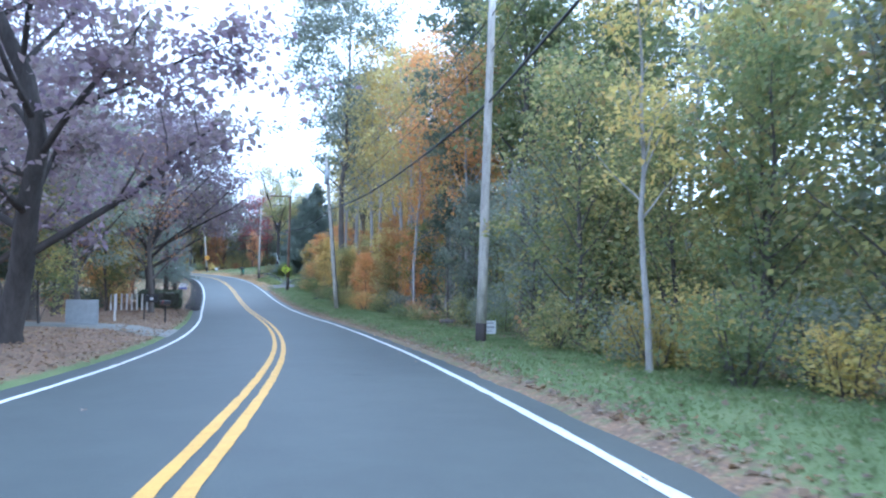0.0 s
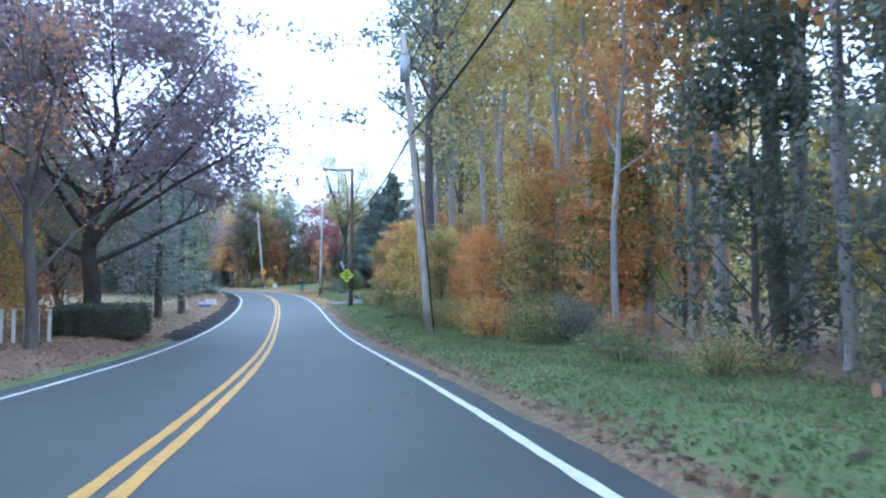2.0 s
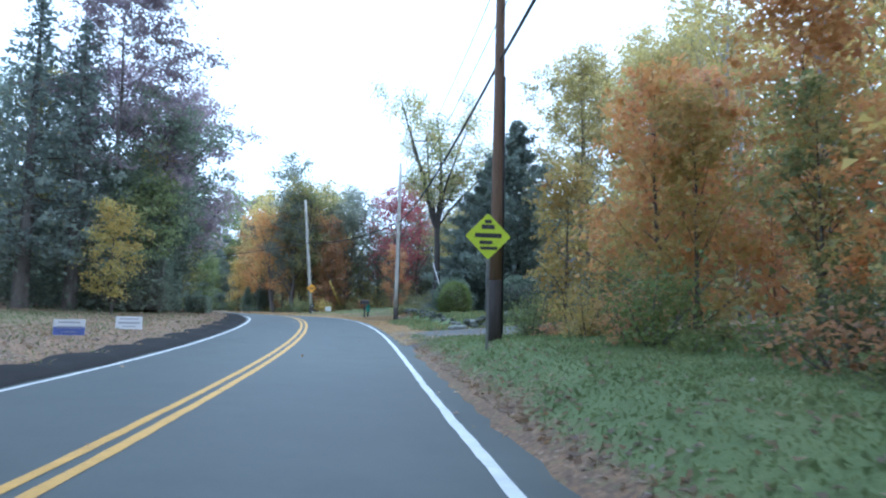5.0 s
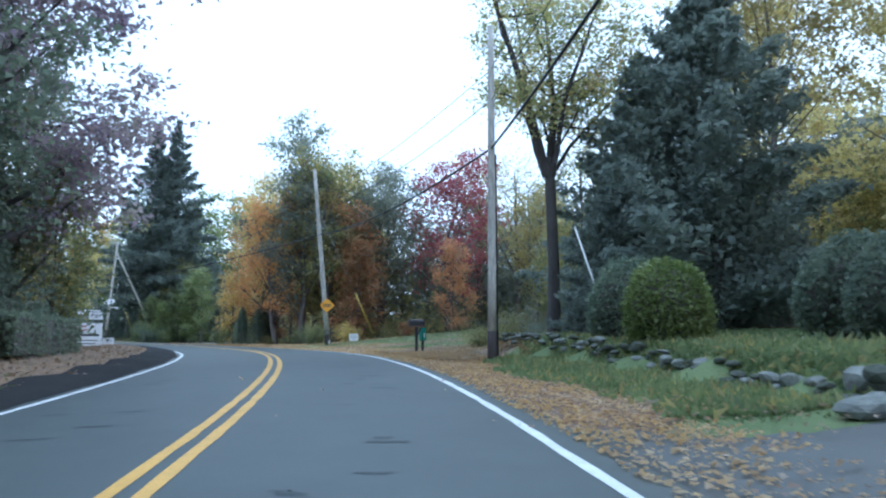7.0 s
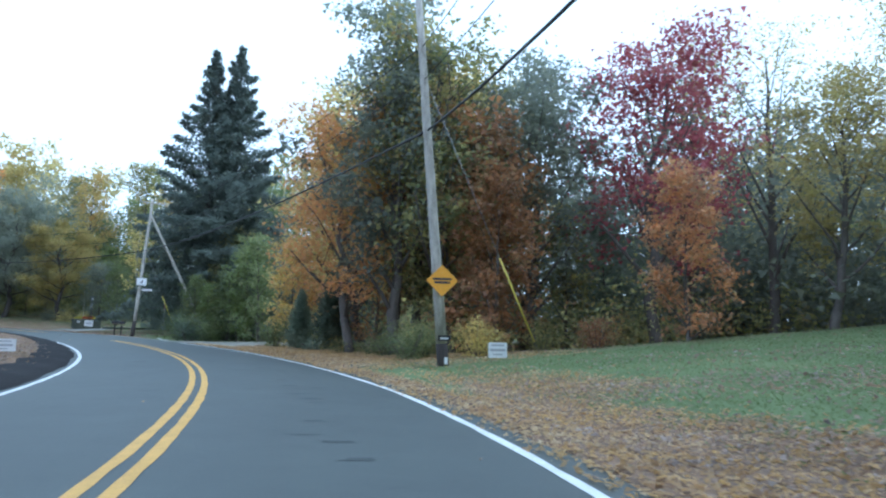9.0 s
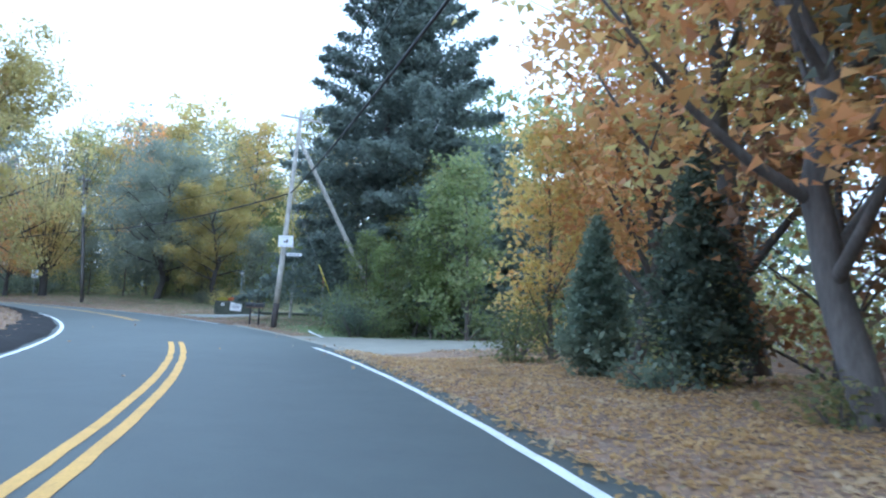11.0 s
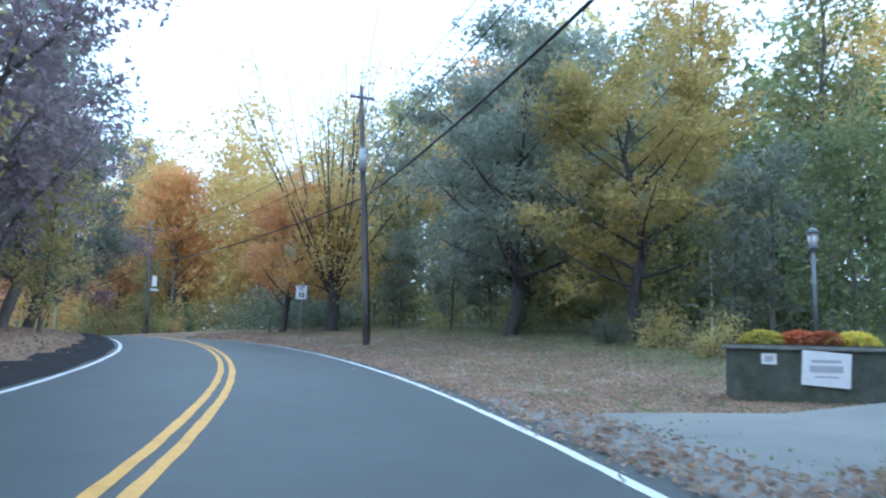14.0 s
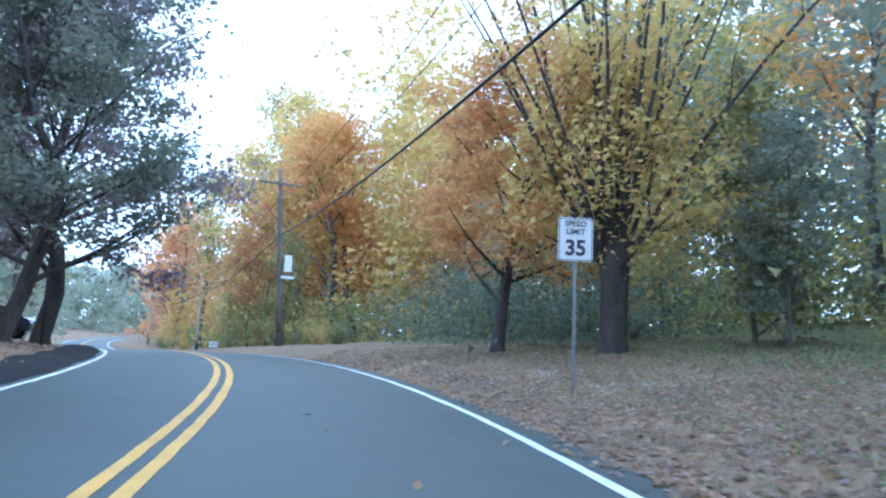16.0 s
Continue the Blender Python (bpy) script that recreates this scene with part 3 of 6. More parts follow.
# ---- trees and shrubs ----
def limb(rng, start, way, length, r0, n=5, lift=0.15, wob=0.08):
    pts, p, w = [(np.array(start, float), r0)], np.array(start, float), np.array(way, float)
    for k in range(1, n + 1):
        w = w + rng.normal(0, wob, 3) + (0, 0, lift / n)
        w /= np.linalg.norm(w)
        p = p + w * length / n
        pts.append((p, max(r0 * (1 - 0.85 * k / n), 0.008)))
    return pts


def on(path, f):
    k = min(int(f * (len(path) - 1)), len(path) - 2)
    u = f * (len(path) - 1) - k
    (a, ra), (b, rb) = path[k], path[k + 1]
    return a + (b - a) * u, ra + (rb - ra) * u, (b - a) / (np.linalg.norm(b - a) + 1e-9)


def broadleaf(seed, h, fork, spread, limbs=14, leaves=5000, size=0.24, trunk=0.2, steep=0.9, bare=0.0, clump=0.8, lean=(0, 0), thin=0.5, crook=0.5):
    """Limbs and leaf centres of a broad-leaved tree."""
    rng = np.random.default_rng(seed)
    stem = [(np.array((0, 0, -0.3)), trunk * 1.35), (np.array((0.0, 0, 0.35)), trunk)]
    p = np.array((0, 0, 0.35))
    for k in range(1, 9):
        p = p + (rng.normal(0, 0.012 * h) * crook + lean[0] * h / 8, rng.normal(0, 0.012 * h) * crook + lean[1] * h / 8, h * 0.88 / 8)
        stem.append((p, trunk * (1 - 0.105 * k)))
    paths, twigs = [stem], []
    for k in range(limbs):
        f = fork + (0.97 - fork) * (k + rng.random()) / limbs
        c, r, _ = on(stem, min(f, 0.985))
        a = k * 2.4 + rng.normal(0, 0.4)
        body = math.sin(math.pi * min(1, 0.22 + 0.78 * (f - fork) / (1 - fork + 1e-6)) ** 0.9) ** 0.7
        length = spread * (0.45 + 0.6 * body) * rng.uniform(0.75, 1.15)
        up = steep * rng.uniform(0.6, 1.3) + 0.5 * (f - fork)
        one = limb(rng, c, np.array((math.cos(a), math.sin(a), up)) / math.hypot(1, up), length, max(r * thin, 0.025), 4, lift=0.25)
        paths.append(one)
        for j in range(4):
            g = 0.35 + 0.63 * (j + rng.random()) / 4
            c2, r2, w2 = on(one, min(g, 0.98))
            side = rng.normal(0, 1, 3) * (1, 1, 0.55)
            w = w2 * 0.6 + side / np.linalg.norm(side)
            two = limb(rng, c2, w / np.linalg.norm(w), length * rng.uniform(0.28, 0.5), max(r2 * 0.6, 0.014), 3, 0.2)
            if (j % 2 and trunk > 0.23) or length > 5:
                paths.append(two)
            twigs.append((two, f))
    centres = []
    for two, f in twigs:
        if f > 1 - bare and rng.random() < 0.85:
            continue
        m = max(3, int(rng.poisson(leaves / len(twigs))))
        heart, _, _ = on(two, 0.7)
        for sub in range(3):
            c, _, _ = on(two, rng.uniform(0.25, 0.98))
            off = rng.normal(0, 1, (m // 3 + 1, 3))
            centres.append(c + rng.normal(0, 0.35 * clump, 3) + off * clump * (0.75, 0.75, 0.42) * rng.uniform(0.5, 1.0))
    centres = np.concatenate(centres)
    centres = centres[centres[:, 2] > 0.15]
    return paths, centres, size * rng.lognormal(0, 0.3, len(centres)), rng


def conifer(seed, h, base, spread, leaves=5000, trunk=0.22, droop=0.25, full=1.0, size=0.2, shape=0.85):
    rng = np.random.default_rng(seed)
    stem = [(np.array((0, 0, -0.3)), trunk * 1.25)] + [(np.array((rng.normal(0, 0.02), rng.normal(0, 0.02), h * k / 8)), trunk * (1 - k / 8.3)) for k in range(9)]
    paths, cs, z, k = [stem], [], base, 0
    per = leaves / (11.0 * (h - base))
    while z < h * 0.985:
        f = (z - base) / (h - base)
        reach = spread * (1 - f) ** shape * rng.uniform(0.55, 1.12) + 0.25 - 0.17 * f
        a = k * 2.4 + rng.normal(0, 0.3)
        way = np.array((math.cos(a), math.sin(a), 0.25 - droop * (1 - f) * 2 + 0.5 * f))
        one = limb(rng, (0, 0, z), way / np.linalg.norm(way), reach, 0.05 * (1 - f) + 0.012, 4, 0.1, 0.04)
        if k % 2 == 0:
            paths.append(one)
        m = max(6, int(per * 11 * 0.1 * (h - base) * (1 - f + 0.12) / 3.2 * full))
        us = rng.uniform(0.12, 1.0, m) ** 0.8
        pts = np.array([on(one, min(u, 0.99))[0] for u in us])
        pts += rng.normal(0, 1, (m, 3)) * (0.16 - 0.08 * f + 0.16 * reach * (1 - us))[:, None] * (1, 1, 0.6) - np.c_[np.zeros((m, 2)), np.abs(rng.normal(0, 0.14, m))]
        cs.append(pts)
        z, k = z + (h - base) * 0.0085 * rng.uniform(0.7, 1.3), k + 1
    cs = np.concatenate(cs)
    return paths, cs, size * rng.lognormal(0, 0.3, len(cs)), rng


def bushy(seed, h, w, leaves=1500, size=0.16, stems=9):
    rng = np.random.default_rng(seed)
    paths, cs = [], []
    for k in range(stems):
        a, out = k * 2.4, rng.uniform(0.15, 0.75)
        one = limb(rng, (0.1 * math.cos(a), 0.1 * math.sin(a), -0.15), np.array((out * w / h * math.cos(a), out * w / h * math.sin(a), 1.0)), h * rng.uniform(0.65, 1.02), 0.035, 5, -0.1)
        paths.append(one)
        for j in range(6):
            c, _, _ = on(one, rng.uniform(0.15, 0.98))
            cs.append(c + rng.normal(0, 0.16, 3) * w + rng.normal(0, 1, (leaves // stems // 6, 3)) * (0.17 * w, 0.17 * w, 0.12 * h) * rng.uniform(0.6, 1.1))
    cs = np.concatenate(cs)
    cs = cs[cs[:, 2] > 0.03]
    return paths, cs, size * rng.lognormal(0, 0.3, len(cs)), rng


def many_stems(seed, h, leaves=7600):
    """A maple whose many rods rise from a short thick bole, leafy below and bare at the top."""
    rng = np.random.default_rng(seed)
    bole = [(np.array((0, 0, -0.3)), 0.5), (np.array((0, 0, 0.4)), 0.36), (np.array((0.05, 0, 1.6)), 0.34), (np.array((0.05, 0.05, 2.7)), 0.42), (np.array((0.05, 0.05, 3.3)), 0.28)]
    paths, cs = [bole], []
    for k in range(26):
        a, out = k * 2.4 + rng.normal(0, 0.2), 0.06 + 0.55 * ((k * 7) % 26) / 26
        long = h * rng.uniform(0.55, 0.85) * (1.05 - 0.35 * out)
        one = limb(rng, (0.27 * math.cos(a), 0.27 * math.sin(a), rng.uniform(2.2, 3.1)), np.array((out * math.cos(a), out * math.sin(a), 1.0)), long, rng.uniform(0.05, 0.09), 9, 0.1, 0.05)
        one = [(q, max(r, 0.022)) for q, r in one]
        paths.append(one)
        for j in range(12):
            f = 0.08 + 0.9 * (j + rng.random()) / 12
            c, r, w = on(one, f)
            side = rng.normal(0, 1, 3) * (1, 1, 0.4)
            two = limb(rng, c, w + 0.9 * side / np.linalg.norm(side), rng.uniform(0.7, 2.4) * (1.15 - 0.6 * f), max(0.4 * r, 0.011), 4, 0.25, 0.12)
            paths.append(two)
            if f < rng.uniform(0.3, 0.85):
                cs.append(on(two, 0.75)[0] + rng.normal(0, 1, (int(leaves / 150), 3)) * (0.5, 0.5, 0.42))
    for k in range(9):
        a = k * 2.4
        low = limb(rng, (0.2 * math.cos(a), 0.2 * math.sin(a), rng.uniform(2.0, 3.0)), np.array((math.cos(a), math.sin(a), 0.55)), rng.uniform(2.2, 3.8), 0.05, 5, 0.1, 0.12)
        paths.append(low)
        for j in range(5):
            cs.append(on(low, rng.uniform(0.3, 0.98))[0] + rng.normal(0, 1, (int(leaves / 150), 3)) * (0.6, 0.6, 0.45))
    cs = np.concatenate(cs)
    return paths, cs, 0.145 * rng.lognormal(0, 0.3, len(cs)), rng


def forked(seed, h, leaves=9500):
    """An old tree with two heavy leaders, crooked limbs and thin foliage."""
    rng = np.random.default_rng(seed)
    bole = [(np.array((0, 0, -0.3)), 0.5), (np.array((0, 0, 0.6)), 0.36), (np.array((0.1, 0, 4.0)), 0.29), (np.array((0.05, 0.05, 8.6)), 0.27), (np.array((0.05, 0.05, 9.6)), 0.24)]
    paths, cs = [bole], []
    for a, out, r0 in ((180, 0.36, 0.26), (10, 0.12, 0.25), (95, 0.5, 0.15), (275, 0.5, 0.15), (20, 0.75, 0.12)):
        c, q = math.cos(radians(a)), math.sin(radians(a))
        one = limb(rng, (0.12 * c, 0.12 * q, 8.6), np.array((out * c, out * q, 1.0)), (h - 8.6) * rng.uniform(0.9, 1.05), r0, 9, 0.1, 0.07)
        paths.append(one)
        for j in range(11):
            f = 0.12 + 0.86 * (j + rng.random()) / 11
            p, r, w = on(one, f)
            b = j * 2.4 + a
            two = limb(rng, p, np.array((math.cos(b), math.sin(b), rng.uniform(-0.1, 0.9))), rng.uniform(2.3, 5.0) * (1.1 - 0.5 * f), max(0.45 * r, 0.03), 6, 0.2, 0.16)
            paths.append(two)
            for _ in range(5):
                p2, r2, w2 = on(two, rng.uniform(0.3, 0.97))
                three = limb(rng, p2, w2 + rng.normal(0, 0.6, 3), rng.uniform(0.6, 1.5), 0.02, 3, 0.2)
                paths.append(three)
                cs.append(on(three, 0.8)[0] + rng.normal(0, 0.5, (leaves // 130, 3)))
    cs = np.concatenate(cs)
    return paths, cs, 0.15 * rng.lognormal(0, 0.3, len(cs)), rng


NEAR = ("scrub", "edge", "oak", "wide")
KINDS = {
    "maple": (broadleaf, dict(h=13, fork=0.2, spread=4.6, limbs=19, leaves=8600, size=0.165, trunk=0.25, clump=0.8, crook=1.5), BARK, "tree"),
    "oak": (broadleaf, dict(h=15, fork=0.24, spread=6.4, limbs=24, leaves=25000, size=0.145, trunk=0.36, clump=0.9, steep=0.45, thin=0.42, crook=2.2), DARK_BARK, "tree"),
    "wide": (broadleaf, dict(h=12.5, fork=0.3, spread=8.6, limbs=30, leaves=29000, size=0.15, trunk=0.38, clump=1.05, steep=0.5, thin=0.42, crook=2.2), DARK_BARK, "tree"),
    "forest": (broadleaf, dict(h=22, fork=0.36, spread=4.2, limbs=20, leaves=4600, size=0.23, trunk=0.25, clump=0.8, steep=1.1), BARK, "tree"),
    "tall": (broadleaf, dict(h=28, fork=0.4, spread=7.2, limbs=26, leaves=13000, size=0.22, trunk=0.28, clump=1.0, steep=0.9, thin=0.36), BARK, "tree"),
    "slim": (broadleaf, dict(h=20, fork=0.42, spread=3.2, limbs=15, leaves=1900, size=0.2, trunk=0.17, clump=0.8, steep=1.2), PALE_BARK, "tree"),
    "young": (broadleaf, dict(h=7.5, fork=0.06, spread=2.5, limbs=16, leaves=3900, size=0.15, trunk=0.08, clump=0.55), BARK, "tree"),
    "thicket": (broadleaf, dict(h=10, fork=0.04, spread=2.9, limbs=20, leaves=4700, size=0.18, trunk=0.11, clump=0.62), BARK, "tree"),
    "edge": (broadleaf, dict(h=8, fork=0.04, spread=2.7, limbs=22, leaves=4800, size=0.1, trunk=0.09, clump=0.6), BARK, "tree"),
    "bare": (broadleaf, dict(h=14, fork=0.25, spread=4.4, limbs=16, leaves=2300, size=0.12, trunk=0.24, clump=0.8, steep=1.3), BARK, "tree"),
    "forked": (forked, dict(h=21), DARK_BARK, "tree"),
    "shrub": (bushy, dict(h=2.2, w=1.9, leaves=2000, size=0.085), BARK, "shrub"),
    "scrub": (bushy, dict(h=1.0, w=1.6, leaves=650, size=0.09), BARK, "shrub"),
    "spruce": (conifer, dict(h=28.5, base=3.5, spread=9.0, leaves=34000, trunk=0.36, size=0.165, shape=0.98, droop=0.3), BARK, "tree"),
    "hemlock": (conifer, dict(h=13.5, base=0.3, spread=6.8, leaves=17000, trunk=0.25, droop=0.12, full=1.1, size=0.16, shape=0.9), BARK, "tree"),
    "lank_spruce": (conifer, dict(h=13.5, base=2.2, spread=3.0, leaves=3000, trunk=0.34, full=0.6, size=0.16), BARK, "tree"),
    "cedar": (conifer, dict(h=6, base=0.1, spread=1.9, leaves=9000, trunk=0.12, droop=-0.3, full=1.1, size=0.105), BARK, "tree"),
    "rods": (many_stems, dict(h=20), DARK_BARK, "tree"),
}
WORDS = {"lime": "light green", "green": "green", "dark": "dark green", "needle": "blue-green", "mixed": "green and rust", "yellow": "yellow", "gold": "golden", "orange": "orange", "rust": "rust-brown", "red": "crimson", "plum": "purple-brown", "grey": "grey-green", "straw": "pale yellow"}
FORMS = {"maple": "broad-crowned roadside tree with {} autumn leaves", "oak": "spreading old tree with a thick trunk and {} leaves", "wide": "low wide-spreading tree with a thick dark trunk and {} leaves", "forest": "tall woodland tree with a high {} crown", "edge": "leafy small tree beside the verge, {} leaves", "tall": "very tall roadside tree with a wide airy {} crown", "forked": "old forked tree with heavy limbs and thin {} leaves", "slim": "slim pale-barked tree with thin {} leaves",
         "young": "young tree with {} leaves down to the ground", "thicket": "dense small tree at the wood's edge, {} leaves", "bare": "nearly bare tree with few {} leaves", "shrub": "loose shrub with {} leaves", "scrub": "low undergrowth with {} leaves",
         "spruce": "tall dense spruce with {} needles", "hemlock": "wide dark evergreen with {} boughs", "lank_spruce": "thin spruce with bare lower trunk, {} needles", "cedar": "clipped cone-shaped evergreen, {} foliage", "rods": "many-stemmed maple with {} leaves and bare tops"}
NAMES = {"maple": "maple_tree", "oak": "oak_tree", "wide": "spreading_tree", "forest": "woodland_tree", "edge": "roadside_sapling", "tall": "tall_tree", "forked": "forked_tree", "slim": "slender_tree", "young": "young_tree", "thicket": "small_tree", "bare": "bare_tree", "shrub": "shrub", "scrub": "undergrowth_shrub", "spruce": "spruce_tree", "hemlock": "hemlock_tree", "lank_spruce": "thin_spruce_tree", "cedar": "cone_evergreen", "rods": "many_stemmed_maple"}
VARIANTS = {"edge": 2, "maple": 3, "forest": 3, "thicket": 3, "young": 3, "shrub": 3, "slim": 2, "oak": 2, "scrub": 2, "spruce": 2}
made, count = {}, {}


def plant(kind, s, d, colour, scale=1.0, turn=None, variant=None, tilt=(0, 0)):
    """One plant at the road metre s and offset d."""
    count[kind] = count.get(kind, -1) + 1
    v = count[kind] % VARIANTS.get(kind, 1) if variant is None else variant
    m = at(s, d, (137.5 * count[kind]) % 360 if turn is None else turn, 0.05, scale) @ pose(0, 0, 0, tilt[0], tilt[1], 0)
    label = FORMS[kind].format(WORDS[colour])
    if (kind, v) not in made:
        grow, how, bark, category = KINDS[kind]
        paths, cs, sizes, rng = grow(100 + 17 * v + len(kind), **how)
        ob = thing(NAMES[kind], m, label, category)
        wood = mesh_part("trunk", limb_mesh("trunk", paths), bark, ob)
        crown = mesh_part("crown", leaf_mesh("crown", cs, sizes, rng, long=2.2 if grow is conifer else 1.45, corners=4 if kind in NEAR else 3), LEAF[colour], ob)
        made[kind, v] = ob
    else:
        ob = copy_thing(made[kind, v], m)
        crown = [c for c in ob.children if c.name.startswith("crown")][0]
    slot = crown.material_slots[0]
    slot.link, slot.material = "OBJECT", LEAF[colour]
    ob.matrix_basis = m
    return tagged(ob, label)


def scatter(seed, s0, s1, d0, d1, n, kinds, colours, low=0.8, high=1.2, apart=1.8):
    """n plants at random in a stretch of the plan."""
    rnd, put = random.Random(seed), []
    for _ in range(n * 8):
        s, d = rnd.uniform(s0, s1), rnd.uniform(d0, d1)
        if len(put) < n and all(math.hypot(s - a, d - b) > apart for a, b in put):
            put.append((s, d))
            plant(rnd.choice(kinds), s, d, rnd.choice(colours), rnd.uniform(low, high))


# woods right of the road, before the first drive
plant("slim", 11.2, 6.9, "yellow", 0.42, tilt=(3, -5))
scatter(1, -6, 22, 8.4, 11, 11, ["edge"], ["green", "mixed", "yellow", "lime", "mixed"], 0.75, 1.1)
scatter(37, -6, 24, 11.3, 14, 8, ["thicket"], ["green", "dark", "mixed", "grey"], 0.8, 1.1, 2.2)
scatter(2, -8, 24, 12.5, 22, 7, ["edge", "forest", "forest"], ["green", "mixed", "dark", "grey"], 0.8, 1.15, 3)
scatter(3, 20, 38, 10.2, 12.5, 8, ["edge"], ["green", "grey", "mixed", "green"], 0.55, 0.95)
scatter(4, 20, 48, 12.5, 22, 12, ["forest", "slim", "slim", "slim"], ["grey", "green", "dark", "mixed", "gold"], 0.85, 1.15, 2.4)
scatter(5, 46, 64, 9.6, 12.5, 7, ["edge", "young"], ["orange", "orange", "gold", "lime"], 0.6, 0.85)
for s, d, k, c, z in ((55, 12.5, "maple", "orange", 0.6), (60, 13, "maple", "gold", 0.7), (65, 15.5, "maple", "gold", 0.75), (71, 14, "maple", "straw", 0.62), (54, 18, "slim", "gold", 1.0), (66, 20, "slim", "orange", 1.0)):
    plant(k, s, d, c, z)
for s, d, k, c, z in ((67.3, 8.6, "tall", "grey", 1.12), (73.5, 11.5, "slim", "grey", 1.2), (61, 12.5, "slim", "grey", 1.2), (44, 14.5, "slim", "grey", 1.15), (30, 14.5, "forest", "green", 1.1), (37.5, 13, "slim", "mixed", 1.0), (33, 12.2, "forest", "green", 1.0), (36, 14.5, "forest", "mixed", 0.95), (41.5, 12, "forest", "dark", 1.05), (26.5, 13, "maple", "green", 1.0), (40, 10.4, "thicket", "dark", 0.75), (35, 10.2, "thicket", "grey", 0.7), (62, 10.2, "slim", "straw", 1.1), (49, 10.4, "slim", "straw", 0.9), (51.5, 15, "slim", "grey", 1.0), (55.5, 10.8, "slim", "gold", 0.95), (78, 13, "forest", "mixed", 1.05), (70.2, 9.3, "slim", "grey", 1.15), (57, 15, "slim", "gold", 1.1), (60.5, 11, "slim", "straw", 1.05), (74.5, 10.4, "slim", "straw", 1.1), (77, 12, "slim", "mixed", 1.1), (47, 11.5, "slim", "orange", 1.05), (41, 12, "slim", "mixed", 1.05), (84, 14, "slim", "gold", 1.0)):
    plant(k, s, d, c, z)
scatter(6, 64, 90, 10.6, 13.5, 8, ["thicket", "young", "shrub"], ["gold", "mixed", "rust", "lime", "orange", "straw"], 0.5, 0.75)
scatter(7, 66, 92, 14, 26, 8, ["slim"], ["gold", "mixed", "orange", "green"], 0.85, 1.1, 2.8)
scatter(8, 0, 18, 7.2, 9.4, 20, ["shrub", "scrub", "shrub"], ["green", "mixed", "lime", "yellow", "grey"], 0.6, 0.95, 1.0)
scatter(40, 18, 37, 9.0, 11.0, 18, ["shrub", "scrub", "shrub"], ["green", "mixed", "dark", "grey"], 0.65, 1.05, 1.1)
scatter(41, 37, 50, 7.4, 9.6, 14, ["scrub", "shrub"], ["grey", "mixed", "rust", "green"], 0.5, 0.8, 1.2)
scatter(42, 37, 50, 9.5, 16, 9, ["slim", "slim", "slim", "young"], ["gold", "orange", "straw", "orange"], 0.6, 0.9, 2.2)
scatter(36, 47, 62, 7.2, 8.8, 16, ["scrub", "shrub", "shrub"], ["green", "mixed", "orange", "gold"], 0.5, 0.75, 1.1)
scatter(38, 46, 66, 8.4, 10.8, 12, ["young"], ["orange", "gold", "mixed", "straw", "orange"], 0.4, 0.7, 1.6)
scatter(9, 60, 92, 7.3, 9.0, 28, ["scrub", "shrub", "shrub"], ["green", "rust", "mixed", "gold", "lime"], 0.5, 0.8, 1.0)
scatter(39, 64, 90, 8.6, 11.2, 13, ["young", "young", "thicket"], ["gold", "orange", "mixed", "yellow", "gold"], 0.45, 0.65, 1.6)
scatter(44, 45, 66, 9.4, 13, 4, ["slim"], ["straw", "gold", "orange"], 0.95, 1.2, 1.8)
# left side up to the lawn
plant("oak", 21.9, -7.6, "plum", 1.05, variant=0)
plant("maple", 31, -10.5, "plum", 1.25)
plant("maple", 40, -9.4, "grey", 1.0)
plant("bare", 50.7, -6.8, "rust", 0.85, tilt=(0, -3))
plant("bare", 37.5, -11, "plum", 1.2)
plant("maple", 46, -11.5, "plum", 0.9)
plant("maple", 53, -12, "orange", 0.6)
plant("wide", 60.5, -7.6, "plum", 1.05, turn=40)
plant("maple", 63.5, -9.6, "grey", 0.65)
plant("maple", 68.5, -9.4, "dark", 0.62)
plant("young", 57, -10.2, "gold", 0.75)
plant("young", 67, -10.5, "rust", 0.75)
scatter(11, -6, 64, -24, -12, 11, ["maple", "thicket", "forest", "bare"], ["plum", "rust", "grey", "mixed", "dark"], 0.7, 1.0, 3)
scatter(12, 24, 62, -14, -9.5, 14, ["shrub", "young"], ["dark", "mixed", "rust"], 0.7, 1.1, 1.6)
scatter(13, 60, 112, -46, -24, 8, ["maple", "thicket", "forest"], ["dark", "grey", "plum", "mixed"], 0.75, 1.0, 3.4)
plant("lank_spruce", 74.0, -7.0, "needle", 0.8)
plant("lank_spruce", 79.5, -6.4, "needle", 0.78)
plant("lank_spruce", 108.4, -14.5, "needle", 1.3)
plant("lank_spruce", 109.8, -12.5, "needle", 1.22)
plant("oak", 69, -14.5, "grey", 0.8)
plant("slim", 114, -8.3, "yellow", 0.55, tilt=(0, 5))
plant("young", 106, -9.5, "yellow", 0.75)
plant("young", 112, -9, "green", 1.0)
scatter(14, 112, 128, -12, -7.5, 7, ["young", "thicket"], ["dark", "dark", "mixed"], 0.8, 1.0, 2.2)
plant("oak", 122, -8.3, "plum", 1.05, variant=0)
plant("tall", 113, -11, "plum", 0.75)
plant("maple", 117, -9.0, "dark", 1.0)
plant("tall", 104, -21, "grey", 0.6)
plant("maple", 128, -9.5, "grey", 0.95)
plant("maple", 131, -10.5, "mixed", 0.85)
scatter(15, 108, 150, -30, -14, 7, ["maple", "forest", "thicket"], ["grey", "dark", "mixed", "dark"], 0.7, 0.9, 3.2)
